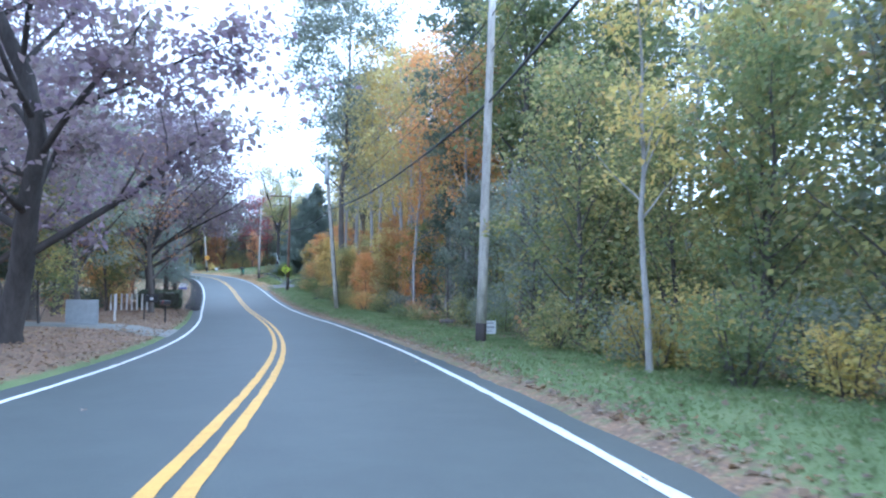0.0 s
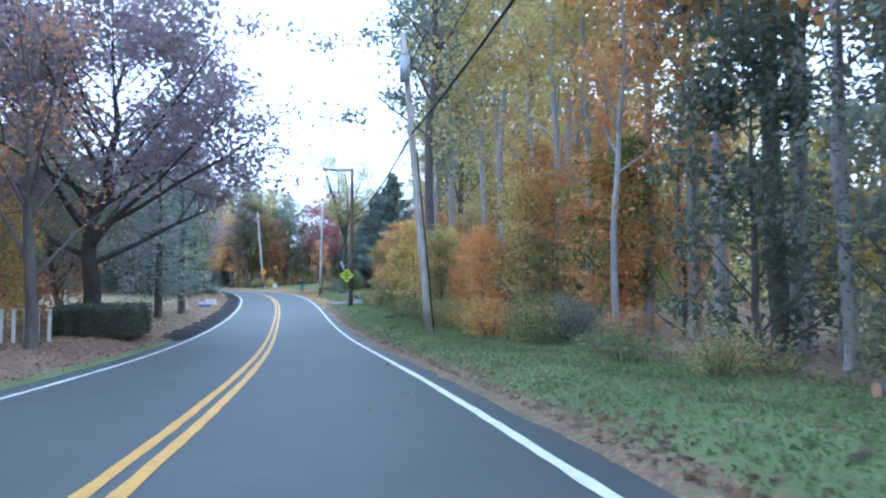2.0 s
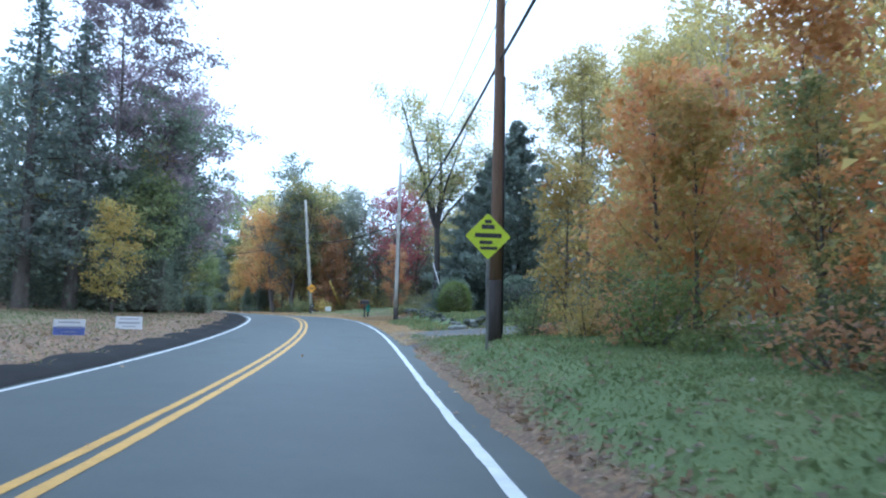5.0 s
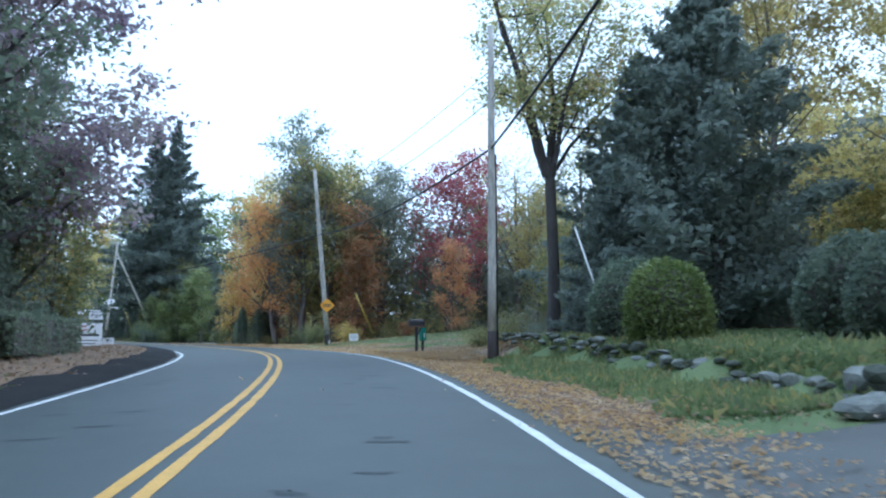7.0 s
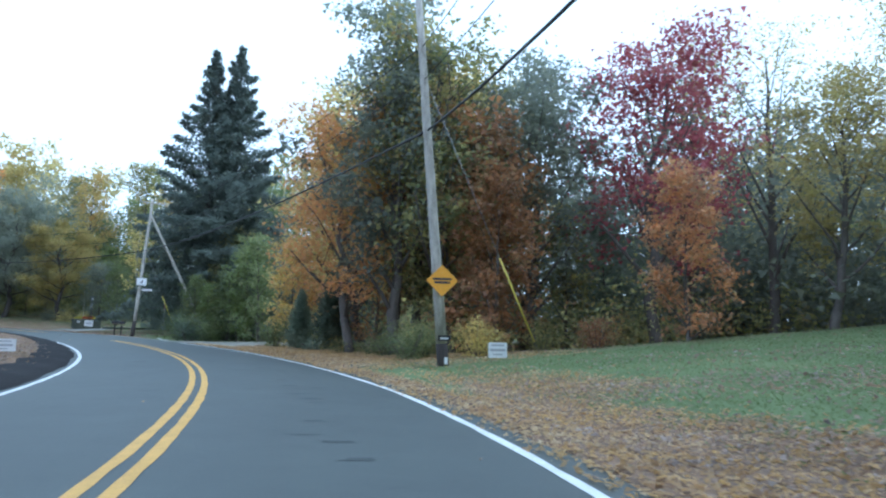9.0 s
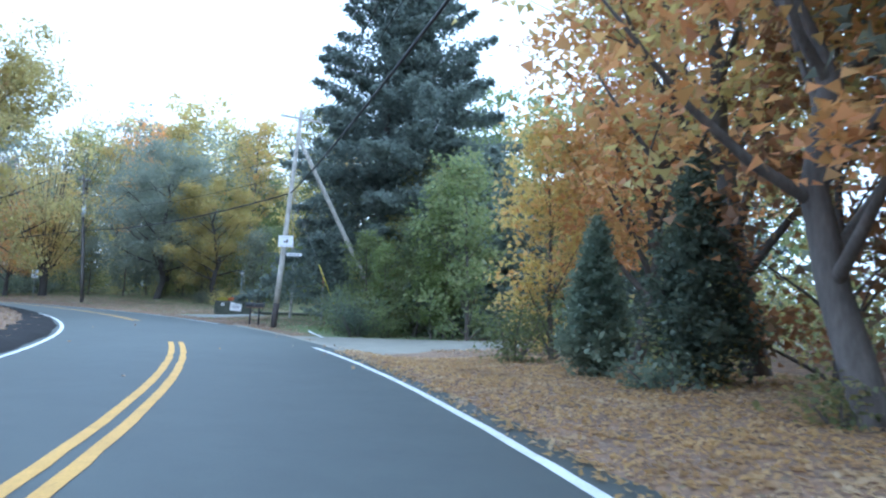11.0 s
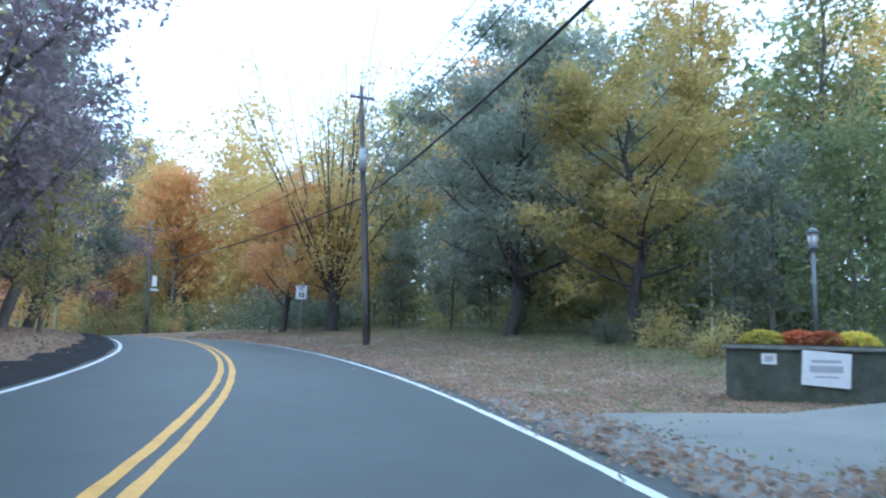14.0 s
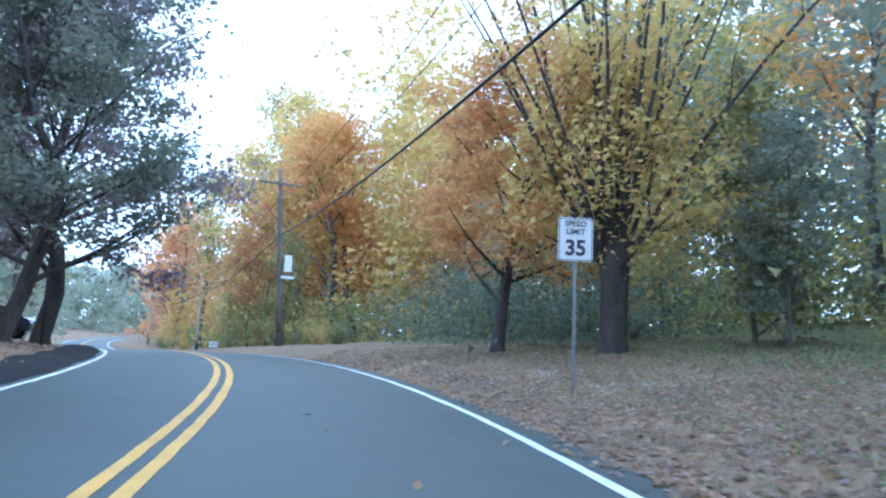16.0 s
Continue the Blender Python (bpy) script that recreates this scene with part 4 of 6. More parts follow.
# round the first drive and its garden
for s, d, z in ((128, 28, 0.9), (133, 33, 0.95), (124, 33, 0.9), (118, 29, 0.85)):
    plant("tall", s, d, "straw", z)
plant("hemlock", 121, 17.2, "needle", 1.14)
plant("hemlock", 121.2, 12.9, "needle", 0.5)
plant("hemlock", 124.6, 16.6, "needle", 0.98)
plant("hemlock", 128, 19, "needle", 0.75)
plant("forked", 124.5, 11.8, "mixed", 0.85, turn=0)
scatter(46, 101, 110, 20, 30, 9, ["young", "shrub", "thicket"], ["straw", "yellow", "mixed", "gold"], 0.6, 0.9, 1.8)
scatter(16, 102, 122, 24, 38, 12, ["forest", "slim", "slim"], ["straw", "gold", "straw", "yellow"], 0.95, 1.2, 3)
plant("cedar", 143, 36, "dark", 0.8)
scatter(35, 132, 141, 21, 29, 12, ["young", "shrub", "thicket"], ["mixed", "grey", "straw", "mixed"], 0.55, 0.85, 1.8)
scatter(17, 125.4, 129.5, 9.5, 13.5, 8, ["shrub", "shrub", "scrub"], ["mixed", "grey", "mixed", "green"], 0.6, 0.9, 1.3)
# woods behind the lawn and round the curve
plant("forest", 157, 10.5, "grey", 0.95, variant=1)
plant("maple", 158, 8.6, "orange", 0.95)
plant("maple", 151, 21.0, "red", 1.2)
for s, d, k, c, z in ((146.5, 26, "maple", "straw", 0.85), (150.5, 28, "bare", "straw", 1.15), (154, 27, "bare", "straw", 1.2), (144, 29, "bare", "straw", 1.1)):
    plant(k, s, d, c, z)
# a golden shrub beside the white sign
plant("shrub", 147.9, 9.95, "yellow", 0.74)
plant("shrub", 148.3, 10.6, "gold", 0.68)
plant("shrub", 149.3, 7.8, "green", 0.7)
plant("shrub", 150.2, 8.7, "mixed", 0.8)
plant("maple", 155, 12.5, "mixed", 1.2)
plant("maple", 160, 17, "straw", 1.3)
plant("maple", 156, 17.5, "grey", 1.2)
for s, d, z in ((141, 31, 1.1), (146.5, 33, 1.2), (137, 30, 1.0)):
    plant("bare", s, d, "straw", z)
plant("thicket", 151, 12.5, "rust", 0.8)
scatter(18, 152, 164, 9.8, 20, 9, ["thicket", "maple", "thicket"], ["mixed", "grey", "orange", "rust", "gold"], 0.9, 1.2, 2.2)
scatter(19, 128, 162, 39, 50, 8, ["maple", "thicket", "slim", "thicket"], ["straw", "green", "grey", "mixed", "yellow"], 0.75, 1.0, 3.0)
scatter(31, 126, 160, 38, 42, 6, ["young", "shrub", "shrub"], ["dark", "green", "mixed"], 0.8, 1.2, 1.8)
scatter(32, 146, 162, 12, 24, 10, ["young", "shrub", "thicket"], ["dark", "rust", "mixed", "green"], 0.6, 0.85, 1.8)
scatter(20, 150, 164, 8.2, 10, 7, ["shrub", "scrub"], ["green", "mixed", "dark"], 0.7, 1.0, 1.3)
plant("cedar", 164.4, 8.5, "dark", 0.58)
plant("cedar", 162.6, 9.6, "dark", 0.75)
plant("maple", 167.4, 11.6, "orange", 0.95)
plant("maple", 169.5, 14.5, "orange", 1.0)
plant("maple", 163.8, 12, "straw", 1.15)
plant("shrub", 168.6, 8.6, "green", 0.9)
plant("thicket", 168.9, 9.9, "gold", 0.7)
scatter(21, 168, 172, 8, 16, 4, ["shrub", "scrub"], ["green", "dark"], 0.7, 1.1, 1.6)
# the corner beyond the side road
plant("spruce", 192.0, 17.5, "needle", 1.04)
plant("spruce", 193.2, 15.4, "needle", 1.02)
plant("hemlock", 185.5, 18.0, "needle", 0.8)
scatter(43, 188.6, 193, 13.6, 16.5, 5, ["thicket", "young"], ["green", "lime", "mixed"], 0.5, 0.7, 1.3)
plant("hemlock", 196.5, 21.0, "needle", 0.95)
plant("hemlock", 201.0, 17.4, "needle", 0.55)
scatter(45, 179.6, 183.2, 12.8, 16.5, 7, ["shrub", "thicket", "shrub"], ["green", "dark", "lime"], 0.6, 0.85, 1.2)
scatter(22, 181.6, 188.2, 11.0, 15, 14, ["thicket", "young"], ["green", "lime", "mixed", "green"], 0.5, 0.75, 1.3)
plant("maple", 184, 22.5, "orange", 0.7)
plant("hemlock", 184.5, 31, "needle", 1.2)
scatter(23, 183.6, 188.2, 9.3, 11.5, 10, ["shrub"], ["green", "dark", "green", "mixed"], 0.9, 1.3, 1.1)
scatter(24, 178, 190, 15, 34, 6, ["thicket", "maple", "maple"], ["grey", "green", "mixed"], 0.7, 0.9, 2.8)
plant("slim", 199, 12, "yellow", 0.6)
plant("oak", 218.1, 15.85, "yellow", 0.74, variant=1)
plant("oak", 224.6, 13.8, "grey", 0.95, variant=1)
plant("oak", 229.5, 17.5, "grey", 0.75, variant=0)
plant("rods", 239.8, 10.6, "gold", 1.14)
plant("oak", 243.2, 8.7, "orange", 0.68, variant=0)
plant("young", 210.5, 17.5, "green", 0.9)
scatter(33, 213, 222, 20, 25, 5, ["thicket", "young"], ["green", "lime"], 0.6, 0.9, 2)
scatter(34, 194, 216, 38, 46, 5, ["maple", "forest"], ["green", "lime", "mixed"], 0.8, 1.0, 3)
scatter(25, 218, 256, 19, 38, 13, ["maple", "forest", "forest", "thicket"], ["mixed", "gold", "green", "straw", "yellow"], 0.85, 1.15, 3.2)
scatter(26, 211, 256, 14, 18.5, 24, ["shrub", "young"], ["grey", "mixed", "straw", "grey"], 0.7, 1.0, 1.8)
scatter(27, 242, 330, 11, 26, 14, ["maple", "thicket", "forest"], ["gold", "yellow", "rust", "orange", "mixed"], 0.95, 1.45, 3.2)
scatter(28, 250, 330, 8, 10.5, 9, ["shrub", "young"], ["green", "gold", "mixed"], 0.6, 0.9, 2.4)
# inside of the curve and beyond
plant("oak", 200, -8.0, "straw", 0.95)
plant("maple", 207.5, -7.2, "grey", 1.2)
plant("maple", 212, -10, "straw", 1.1)
plant("maple", 217, -7.0, "plum", 1.1)
plant("maple", 224, -7.6, "plum", 1.1)
plant("young", 228, -6.4, "straw", 0.9)
plant("maple", 231, -8.0, "grey", 1.1)
plant("young", 236, -7.0, "dark", 0.9)
plant("bare", 150, -10, "straw", 0.7)
scatter(29, 198, 236, -24, -12, 9, ["maple", "thicket"], ["plum", "rust", "orange", "grey"], 0.7, 0.95, 3.2)
plant("oak", 248.6, -6.2, "grey", 0.82, variant=0)
plant("oak", 253.4, -5.4, "plum", 1.0, variant=1, turn=200)
scatter(30, 262, 340, -14, -6, 9, ["maple", "thicket", "forest"], ["plum", "rust", "grey", "mixed"], 0.75, 1.0, 3)


def far_woods(name, seed, colour, n, s0, s1, d0, d1, high=(13, 19), lumps=14, leaf=0.5):
    """Distant woods as one mass of leaves from the ground up."""
    rng, cs = np.random.default_rng(seed), []
    for _ in range(n):
        x, y, _ = spot(rng.uniform(s0, s1), rng.uniform(d0, d1))
        h, w = rng.uniform(*high), rng.uniform(2.6, 4.4)
        z0 = float(ground([x], [y])[0])
        for _ in range(lumps):
            u = rng.uniform(0.0, 1)
            r = w * (1 - 0.75 * max(0, u - 0.55))
            c = np.array((x, y, z0 + u * h)) + rng.normal(0, 0.5, 3) * (r, r, min(1.2, 0.3 * h))
            cs.append(c + rng.normal(0, 0.42, (44, 3)) * (r * 0.75, r * 0.75, min(1.7, 0.35 * h)))
    cs = np.concatenate(cs)
    ob = mesh_part(name, leaf_mesh(name, cs, leaf * rng.lognormal(0, 0.3, len(cs)), rng), LEAF[colour])
    return tagged(ob, f"distant woodland with {WORDS[colour]} leaves", "woodland", kind="stuff")


far_woods("far_woods_right", 5, "mixed", 70, -10, 95, 22, 46, (4, 8))
far_woods("far_woods_left", 6, "rust", 56, -10, 104, -52, -24, (12, 19), 12, 0.58)
far_woods("far_woods_behind_lawn", 7, "grey", 80, 122, 172, 42, 66, (13, 18), 12, 0.58)
far_woods("far_woods_right_of_lawn", 22, "straw", 36, 124, 146, 37, 52, (10, 18), 16, 0.34)
far_woods("far_woods_beside_lawn", 16, "grey", 30, 152, 170, 22, 38, (11, 16), 20, 0.3)
far_woods("far_woods_past_lawn", 23, "grey", 34, 142, 168, 30, 42, (5, 10), 16, 0.3)
far_woods("far_woods_behind_garden", 8, "straw", 50, 92, 124, 34, 66, (16, 24))
far_woods("far_woods_beyond_corner", 9, "straw", 60, 234, 300, 28, 56, (20, 28), 18)
far_woods("far_woods_by_porch", 19, "green", 76, 190, 234, 40, 60, (17, 26), 16)
far_woods("far_woods_above_curve", 17, "grey", 34, 226, 262, 20, 36, (15, 24), 22, 0.32)
far_woods("far_woods_past_maple", 18, "gold", 56, 262, 310, 11, 30, (16, 26), 22, 0.34)
far_woods("far_woods_behind_planter", 20, "green", 34, 220, 237, 24, 40, (8, 15), 20, 0.3)
far_woods("far_woods_behind_parked_car", 21, "grey", 30, 264, 310, -20, -8.0, (10, 15), 16, 0.34)
far_woods("far_woods_inside_curve", 10, "grey", 56, 270, 400, -46, -12, (11, 17), 12, 0.65)
far_woods("far_woods_ahead", 11, "rust", 70, 300, 440, 9, 40, (15, 22), 12, 0.65)
far_woods("far_woods_left_of_curve", 12, "plum", 50, 100, 160, -60, -26, (12, 17), 12, 0.6)
far_woods("far_woods_beyond_bend", 13, "rust", 60, 226, 262, -60, -14, (12, 18))
far_woods("far_woods_at_road_end", 14, "grey", 60, 400, 540, -36, -6, (15, 22), 12, 0.75)
far_woods("far_woods_behind_road_end", 15, "rust", 40, 440, 555, 6, 36, (12, 18), 12, 0.75)
# dark undergrowth that closes the view under the crowns
for k, (tone, n, s0, s1, d0, d1) in enumerate((("mixed", 56, 216, 262, 17, 32), ("mixed", 60, 150, 172, 16, 34), ("grey", 50, 124, 160, 40, 46), ("green", 50, 262, 340, 9.5, 20), ("green", 40, 183, 214, 41, 50), ("mixed", 60, -5, 92, 13, 22), ("dark", 70, 108, 140, -20, -9), ("dark", 40, 198, 262, -24, -11), ("dark", 24, 243, 262, 10.5, 16), ("green", 30, -10, 30, 13, 20), ("dark", 46, 196, 222, 22, 36), ("green", 60, 218, 252, 22, 36))):
    far_woods("undergrowth", 60 + k, tone, n, s0, s1, d0, d1, (1.6, 3.6), 9, 0.16)

# ---- utility poles and cables ----
HANG = {}


def pole(key, s, d, h, lean=(0, 0), wood=POLE_WOOD, butt=1.6, label="weathered grey wooden utility pole", arm=None, box=None, r=0.15):
    """lean: metres by which the top stands off the foot, right and ahead; arm: (height, from, to); box: height of a transformer."""
    m = at(s, d, 0, 0.0)
    ob = thing("utility_pole", m, label, "utility pole", "roadside utility poles")
    top = Vector((lean[0], lean[1], h))
    p = lambda z: top * (z / h)  # noqa: E731
    part("butt", rod(bmesh.new(), p(-0.4), p(butt), r * 1.16, r * 1.1, 12, 2), TAR_WOOD, ob, "dark tarred foot of the pole")
    part("shaft", rod(bmesh.new(), p(butt), p(h), r * 1.08, r * 0.68, 12, 6, 0.008, len(key)), wood, ob)
    if key in "bcdg":
        part("conduit", rod(bmesh.new(), p(0.2) + Vector((0.15, -0.11, 0)), p(h * 0.6) + Vector((0.12, -0.09, 0)), 0.026, 0.026, 6), RUBBER, ob, "black conduit")
    if arm:
        z, a, b = arm
        part("crossarm", block(bmesh.new(), a, b, -0.05, 0.05, -0.06, 0.06, 0.008, Matrix.Translation(p(z) + Vector((0, -0.15, 0)))), wood, ob)
        for k in range(4):
            x = a + (b - a) * (0.06 + 0.29 * k)
            part("insulator", rod(rod(bmesh.new(), p(z) + Vector((x, -0.15, 0.05)), p(z) + Vector((x, -0.15, 0.13)), 0.02), p(z) + Vector((x, -0.15, 0.12)), p(z) + Vector((x, -0.15, 0.24)), 0.045, 0.025), TIN, ob)
    if box:
        c = p(box) + Vector((-0.1, -0.36, 0))
        bm = rod(bmesh.new(), c - Vector((0, 0, 0.5)), c + Vector((0, 0, 0.45)), r * 1.25, r * 1.25, 16)
        rod(bm, c + Vector((0, 0, 0.45)), c + Vector((0, 0, 0.54)), r * 1.35, r * 0.8, 16)
        part("transformer", bm, TIN, ob, "grey cylindrical transformer")
        part("bushing", rod(bmesh.new(), c + Vector((0.1, 0, 0.5)), c + Vector((0.12, 0, 0.74)), 0.035, 0.02), TIN, ob)
        part("bracket", block(bmesh.new(), c.x - 0.06, c.x + 0.14, c.y + 0.2, c.y + 0.4, c.z - 0.3, c.z + 0.3, 0.01), STEEL, ob)
    HANG[key] = lambda z, x=0.0: m @ (p(z) + Vector((x, 0, 0)))  # noqa: E731
    return ob


pole("z", -22, 6.3, 11)
pole("a", 19.7, 5.85, 11, (0.23, 0), butt=0.6)
pole("b", 52.3, 5.73, 11, (-0.95, 0.1), butt=0.06, box=9.6, label="grey wooden utility pole with a transformer")
pole("c", 84.4, 5.6, 10.95, (0.1, 0), RED_WOOD, 1.5, "brown wooden utility pole with a one-sided crossarm", (10.75, -2.25, 0.1))
pole("d", 118.9, 6.95, 11.6, (0.15, 0), POLE_WOOD, 1.0, "grey wooden utility pole with a dark foot")
pole("e", 145.2, 7.45, 12.2, (-1.12, 0), POLE_WOOD, 0.7, "leaning grey wooden utility pole carrying a diamond sign", r=0.17)
pole("f", 189.6, 7.0, 12.0, (0.88, -0.2), POLE_WOOD, 1.3, "leaning utility pole with crossarm and wooden brace", (11.6, -1.2, 1.2))
pole("g", 225.6, 6.95, 12.1, (-0.73, 0), GREY_WOOD, 0.4, "dark wooden utility pole with a transformer", (11.5, -0.6, 0.6), 8.5, r=0.14)
pole("h", 263.5, 6.4, 10.3, (-0.55, 0), GREY_WOOD, 0.8, "dark wooden utility pole with a crossarm", (9.4, -1.2, 1.2))
pole("i", 298.0, 8.4, 7.6, (0, 0), POLE_WOOD, 0.8, r=0.12)
pole("j", 335.0, 8.4, 8.5, (0, 0), POLE_WOOD, 0.8, r=0.12)


def cable(a, b, r, sag, label):
    """A sagging cable between two fixings."""
    a, b = Vector(a), Vector(b)
    path = [(np.array(a.lerp(b, k / 16)) - (0, 0, sag * 4 * (k / 16) * (1 - k / 16)), r) for k in range(17)]
    ob = mesh_part("overhead_cable", limb_mesh("overhead_cable", [path], 5), RUBBER)
    return tagged(ob, label, "cable", "overhead cables")


LEVELS = {"z": (7.2, 9.8), "a": (7.2, 9.8), "b": (7.3, 9.6), "c": (7.0, 9.3), "d": (7.2, 10.0), "e": (7.6, 10.4), "f": (7.4, 9.6), "g": (6.8, 9.9), "h": (6.4, 8.6), "i": (5.6, 7.2), "j": (5.6, 7.2)}
keys = list(LEVELS)
for p0, p1 in zip(keys, keys[1:]):
    cable(HANG[p0](LEVELS[p0][0]), HANG[p1](LEVELS[p1][0]), 0.04, 0.55, "thick black telephone cable between two poles")
    cable(HANG[p0](LEVELS[p0][1]), HANG[p1](LEVELS[p1][1]), 0.014, 0.5, "thin black power cable between two poles")
    cable(HANG[p0](LEVELS[p0][1] - 1.1), HANG[p1](LEVELS[p1][1] - 1.1), 0.014, 0.55, "thin black power cable between two poles")

# ---- drives, side road, kerb ----
def patch(name, pairs, mat, label, category, lift=0.05, cells=6):
    """A paved surface between two edges; pairs of (s, d) for one edge and the other."""
    vs, fs, n = [], [], cells + 1
    fine = []
    for (a, b), (c, e) in zip(pairs, pairs[1:]):
        for k in range(5):
            f = k / 5
            fine.append(((a[0] + (c[0] - a[0]) * f, a[1] + (c[1] - a[1]) * f), (b[0] + (e[0] - b[0]) * f, b[1] + (e[1] - b[1]) * f)))
    fine.append(pairs[-1])
    for a, b in fine:
        for k in range(n):
            f = k / cells
            s, d = a[0] + (b[0] - a[0]) * f, a[1] + (b[1] - a[1]) * f
            x, y, _ = spot(s, d + widen(s, d))
            vs.append((x, y, float(ground([x], [y])[0]) + 0.03 + (2 * lift - 0.03) * float(ease((abs(d - 0.2) - 4.3) / 1.4)) - 0.06 * (len(vs) < n) - 0.12 * (k in (0, cells)) * (abs(d - 0.2) > 4.8)))
    for i in range(len(fine) - 1):
        for k in range(cells):
            q = i * n + k
            fs.append((q, q + 1, q + n + 1, q + n))
    ob = mesh_part(name, strip_mesh(name, [(vs, fs)]), mat)
    return tagged(ob, label, category, kind="structure")


patch("side_road", [((170.6, 4.25), (189.9, 4.25)), ((172.4, 5.6), (186.4, 5.4)), ((174.0, 7.2), (185.2, 6.8)), ((175.2, 9.0), (182.6, 8.9)), ((175.6, 12.5), (179.8, 12.3)), ((174.8, 16.0), (178.6, 16.0)), ((171.5, 24.0), (176.5, 24.0)), ((166.0, 44.0), (172.0, 44.0))], SIDE_ROAD, "pale gravelly side road joining the main road", "side road")
patch("garden_drive", [((92.0, 4.25), (104.5, 4.25)), ((93.5, 6.0), (103.4, 6.0)), ((96.0, 10.0), (104.6, 9.6)), ((102.0, 17.0), (110.0, 16.0)), ((109.0, 27.0), (118.0, 26.0)), ((118.0, 42.0), (126.0, 40.0))], DARK_DRIVE, "wide asphalt drive with fallen leaves", "driveway")
patch("house_drive", [((120.0, 4.25), (126.6, 4.25)), ((121.0, 6.5), (125.6, 6.5)), ((121.2, 11.0), (125.0, 11.0))], ASPHALT, "dark asphalt drive under fallen leaves", "driveway")
patch("porch_house_drive", [((195.8, 4.25), (207.0, 4.25)), ((198.8, 5.6), (204.8, 5.4)), ((201.0, 8.4), (203.7, 8.2)), ((203.2, 12.0), (204.6, 11.6))], DRIVE, "pale gravel drive beside a planter", "driveway")
patch("gravel_pull_in", [((36.0, -3.7), (29.5, -3.7)), ((34.5, -5.4), (31.0, -5.4)), ((34.0, -12.0), (31.4, -12.0))], DRIVE, "pale gravel pull-in among leaves", "driveway")

kerb_shape = ((-3.42, 0.0), (-3.55, 0.12), (-3.85, 0.19), (-4.3, 0.22), (-4.85, 0.2))
for a, b in ((61.5, 300.0),):
    vs, fs = [], []
    ss = np.arange(a, b, 1.0)
    for s in ss:
        wob = 0.04 * math.sin(s * 0.9) + 0.03 * math.sin(s * 2.3)
        for d, z in kerb_shape:
            x, y, zz = spot(s, d + widen(s, d) + wob)
            vs.append((x, y, zz + 0.025 * d + z * (0.9 + 0.25 * math.sin(s * 1.7)) * float(ease((s - a + 0.5) / 4))))
    for i in range(len(ss) - 1):
        fs += [(i * 5 + k, i * 5 + k + 1, i * 5 + k + 6, i * 5 + k + 5) for k in range(4)]
    tagged(mesh_part("kerb", strip_mesh("kerb", [(vs, fs)]), KERB), "low dark asphalt kerb dusted with leaves", "kerb", kind="structure")

stop = [ribbon(182.3, 187.0, lambda s: (6.93 + 0.21 * (s - 182.3), 7.08 + 0.21 * (s - 182.3)), 0.0)]
vs = [(x, y, float(ground([x], [y])[0]) + 0.115) for x, y, _ in stop[0][0]]
tagged(mesh_part("corner_line", strip_mesh("corner_line", [(vs, stop[0][1])]), WHITE_LINE), "short white line across the side road's mouth", "road marking", kind="structure")


# ---- signs ----
def plate(bm, w, h, z, y=0.0, thick=0.012, corner=0.02, turn=0.0, x=0.0):
    """A thin upright panel that faces -y, with rounded corners."""
    n, loop = 4, []
    for cx, cz, a0 in ((w / 2 - corner, h / 2 - corner, 0), (-w / 2 + corner, h / 2 - corner, 90), (-w / 2 + corner, -h / 2 + corner, 180), (w / 2 - corner, -h / 2 + corner, 270)):
        for k in range(n + 1):
            a = radians(a0 + 90 * k / n)
            loop.append((cx + corner * math.cos(a), cz + corner * math.sin(a)))
    c, s = math.cos(radians(turn)), math.sin(radians(turn))
    rings = [[bm.verts.new((x + u * c - v * s, y + q, z + u * s + v * c)) for u, v in loop] for q in (-thick / 2, thick / 2)]
    bm.faces.new(rings[0])
    bm.faces.new(rings[1][::-1])
    m = len(loop)
    for k in range(m):
        bm.faces.new((rings[0][k], rings[1][k], rings[1][(k + 1) % m], rings[0][(k + 1) % m]))
    return bm


def bars(parent, rows, z, y, mat, x=0.0, name="printed_line"):
    """Rows of print too small to read: (width, height, drop, shift)."""
    for w, h, drop, shift in rows:
        part(name, plate(bmesh.new(), w, h, z - drop, y, 0.004, min(0.006, h / 3), x=x + shift), mat, parent)


def yard_sign(s, d, turn, w, h, lift, label, ink=PALE_INK, rows=((0.7, 0.06, -0.14, 0), (0.8, 0.09, 0.0, 0), (0.5, 0.05, 0.13, 0)), group="yard signs", edge=None):
    ob = thing("yard_sign", at(s, d, turn), label, "yard sign", group)
    z = lift + h / 2
    board = part("board", plate(bmesh.new(), w, h, z), PLASTIC, ob)
    for q in (-0.3, 0.3):
        part("wire_leg", rod(bmesh.new(), (q * w, 0.012, -0.15), (q * w, 0.012, z), 0.006, 0.006, 6), STEEL, ob)
    bars(ob, [(a * w, b * h / 0.45 * 0.8, c * h / 0.45, e) for a, b, c, e in rows], z, -0.009, ink)
    if edge:
        part("coloured_edge", plate(bmesh.new(), w, h * 0.5, z - h * 0.24, -0.009, 0.004), edge, ob)
    return ob


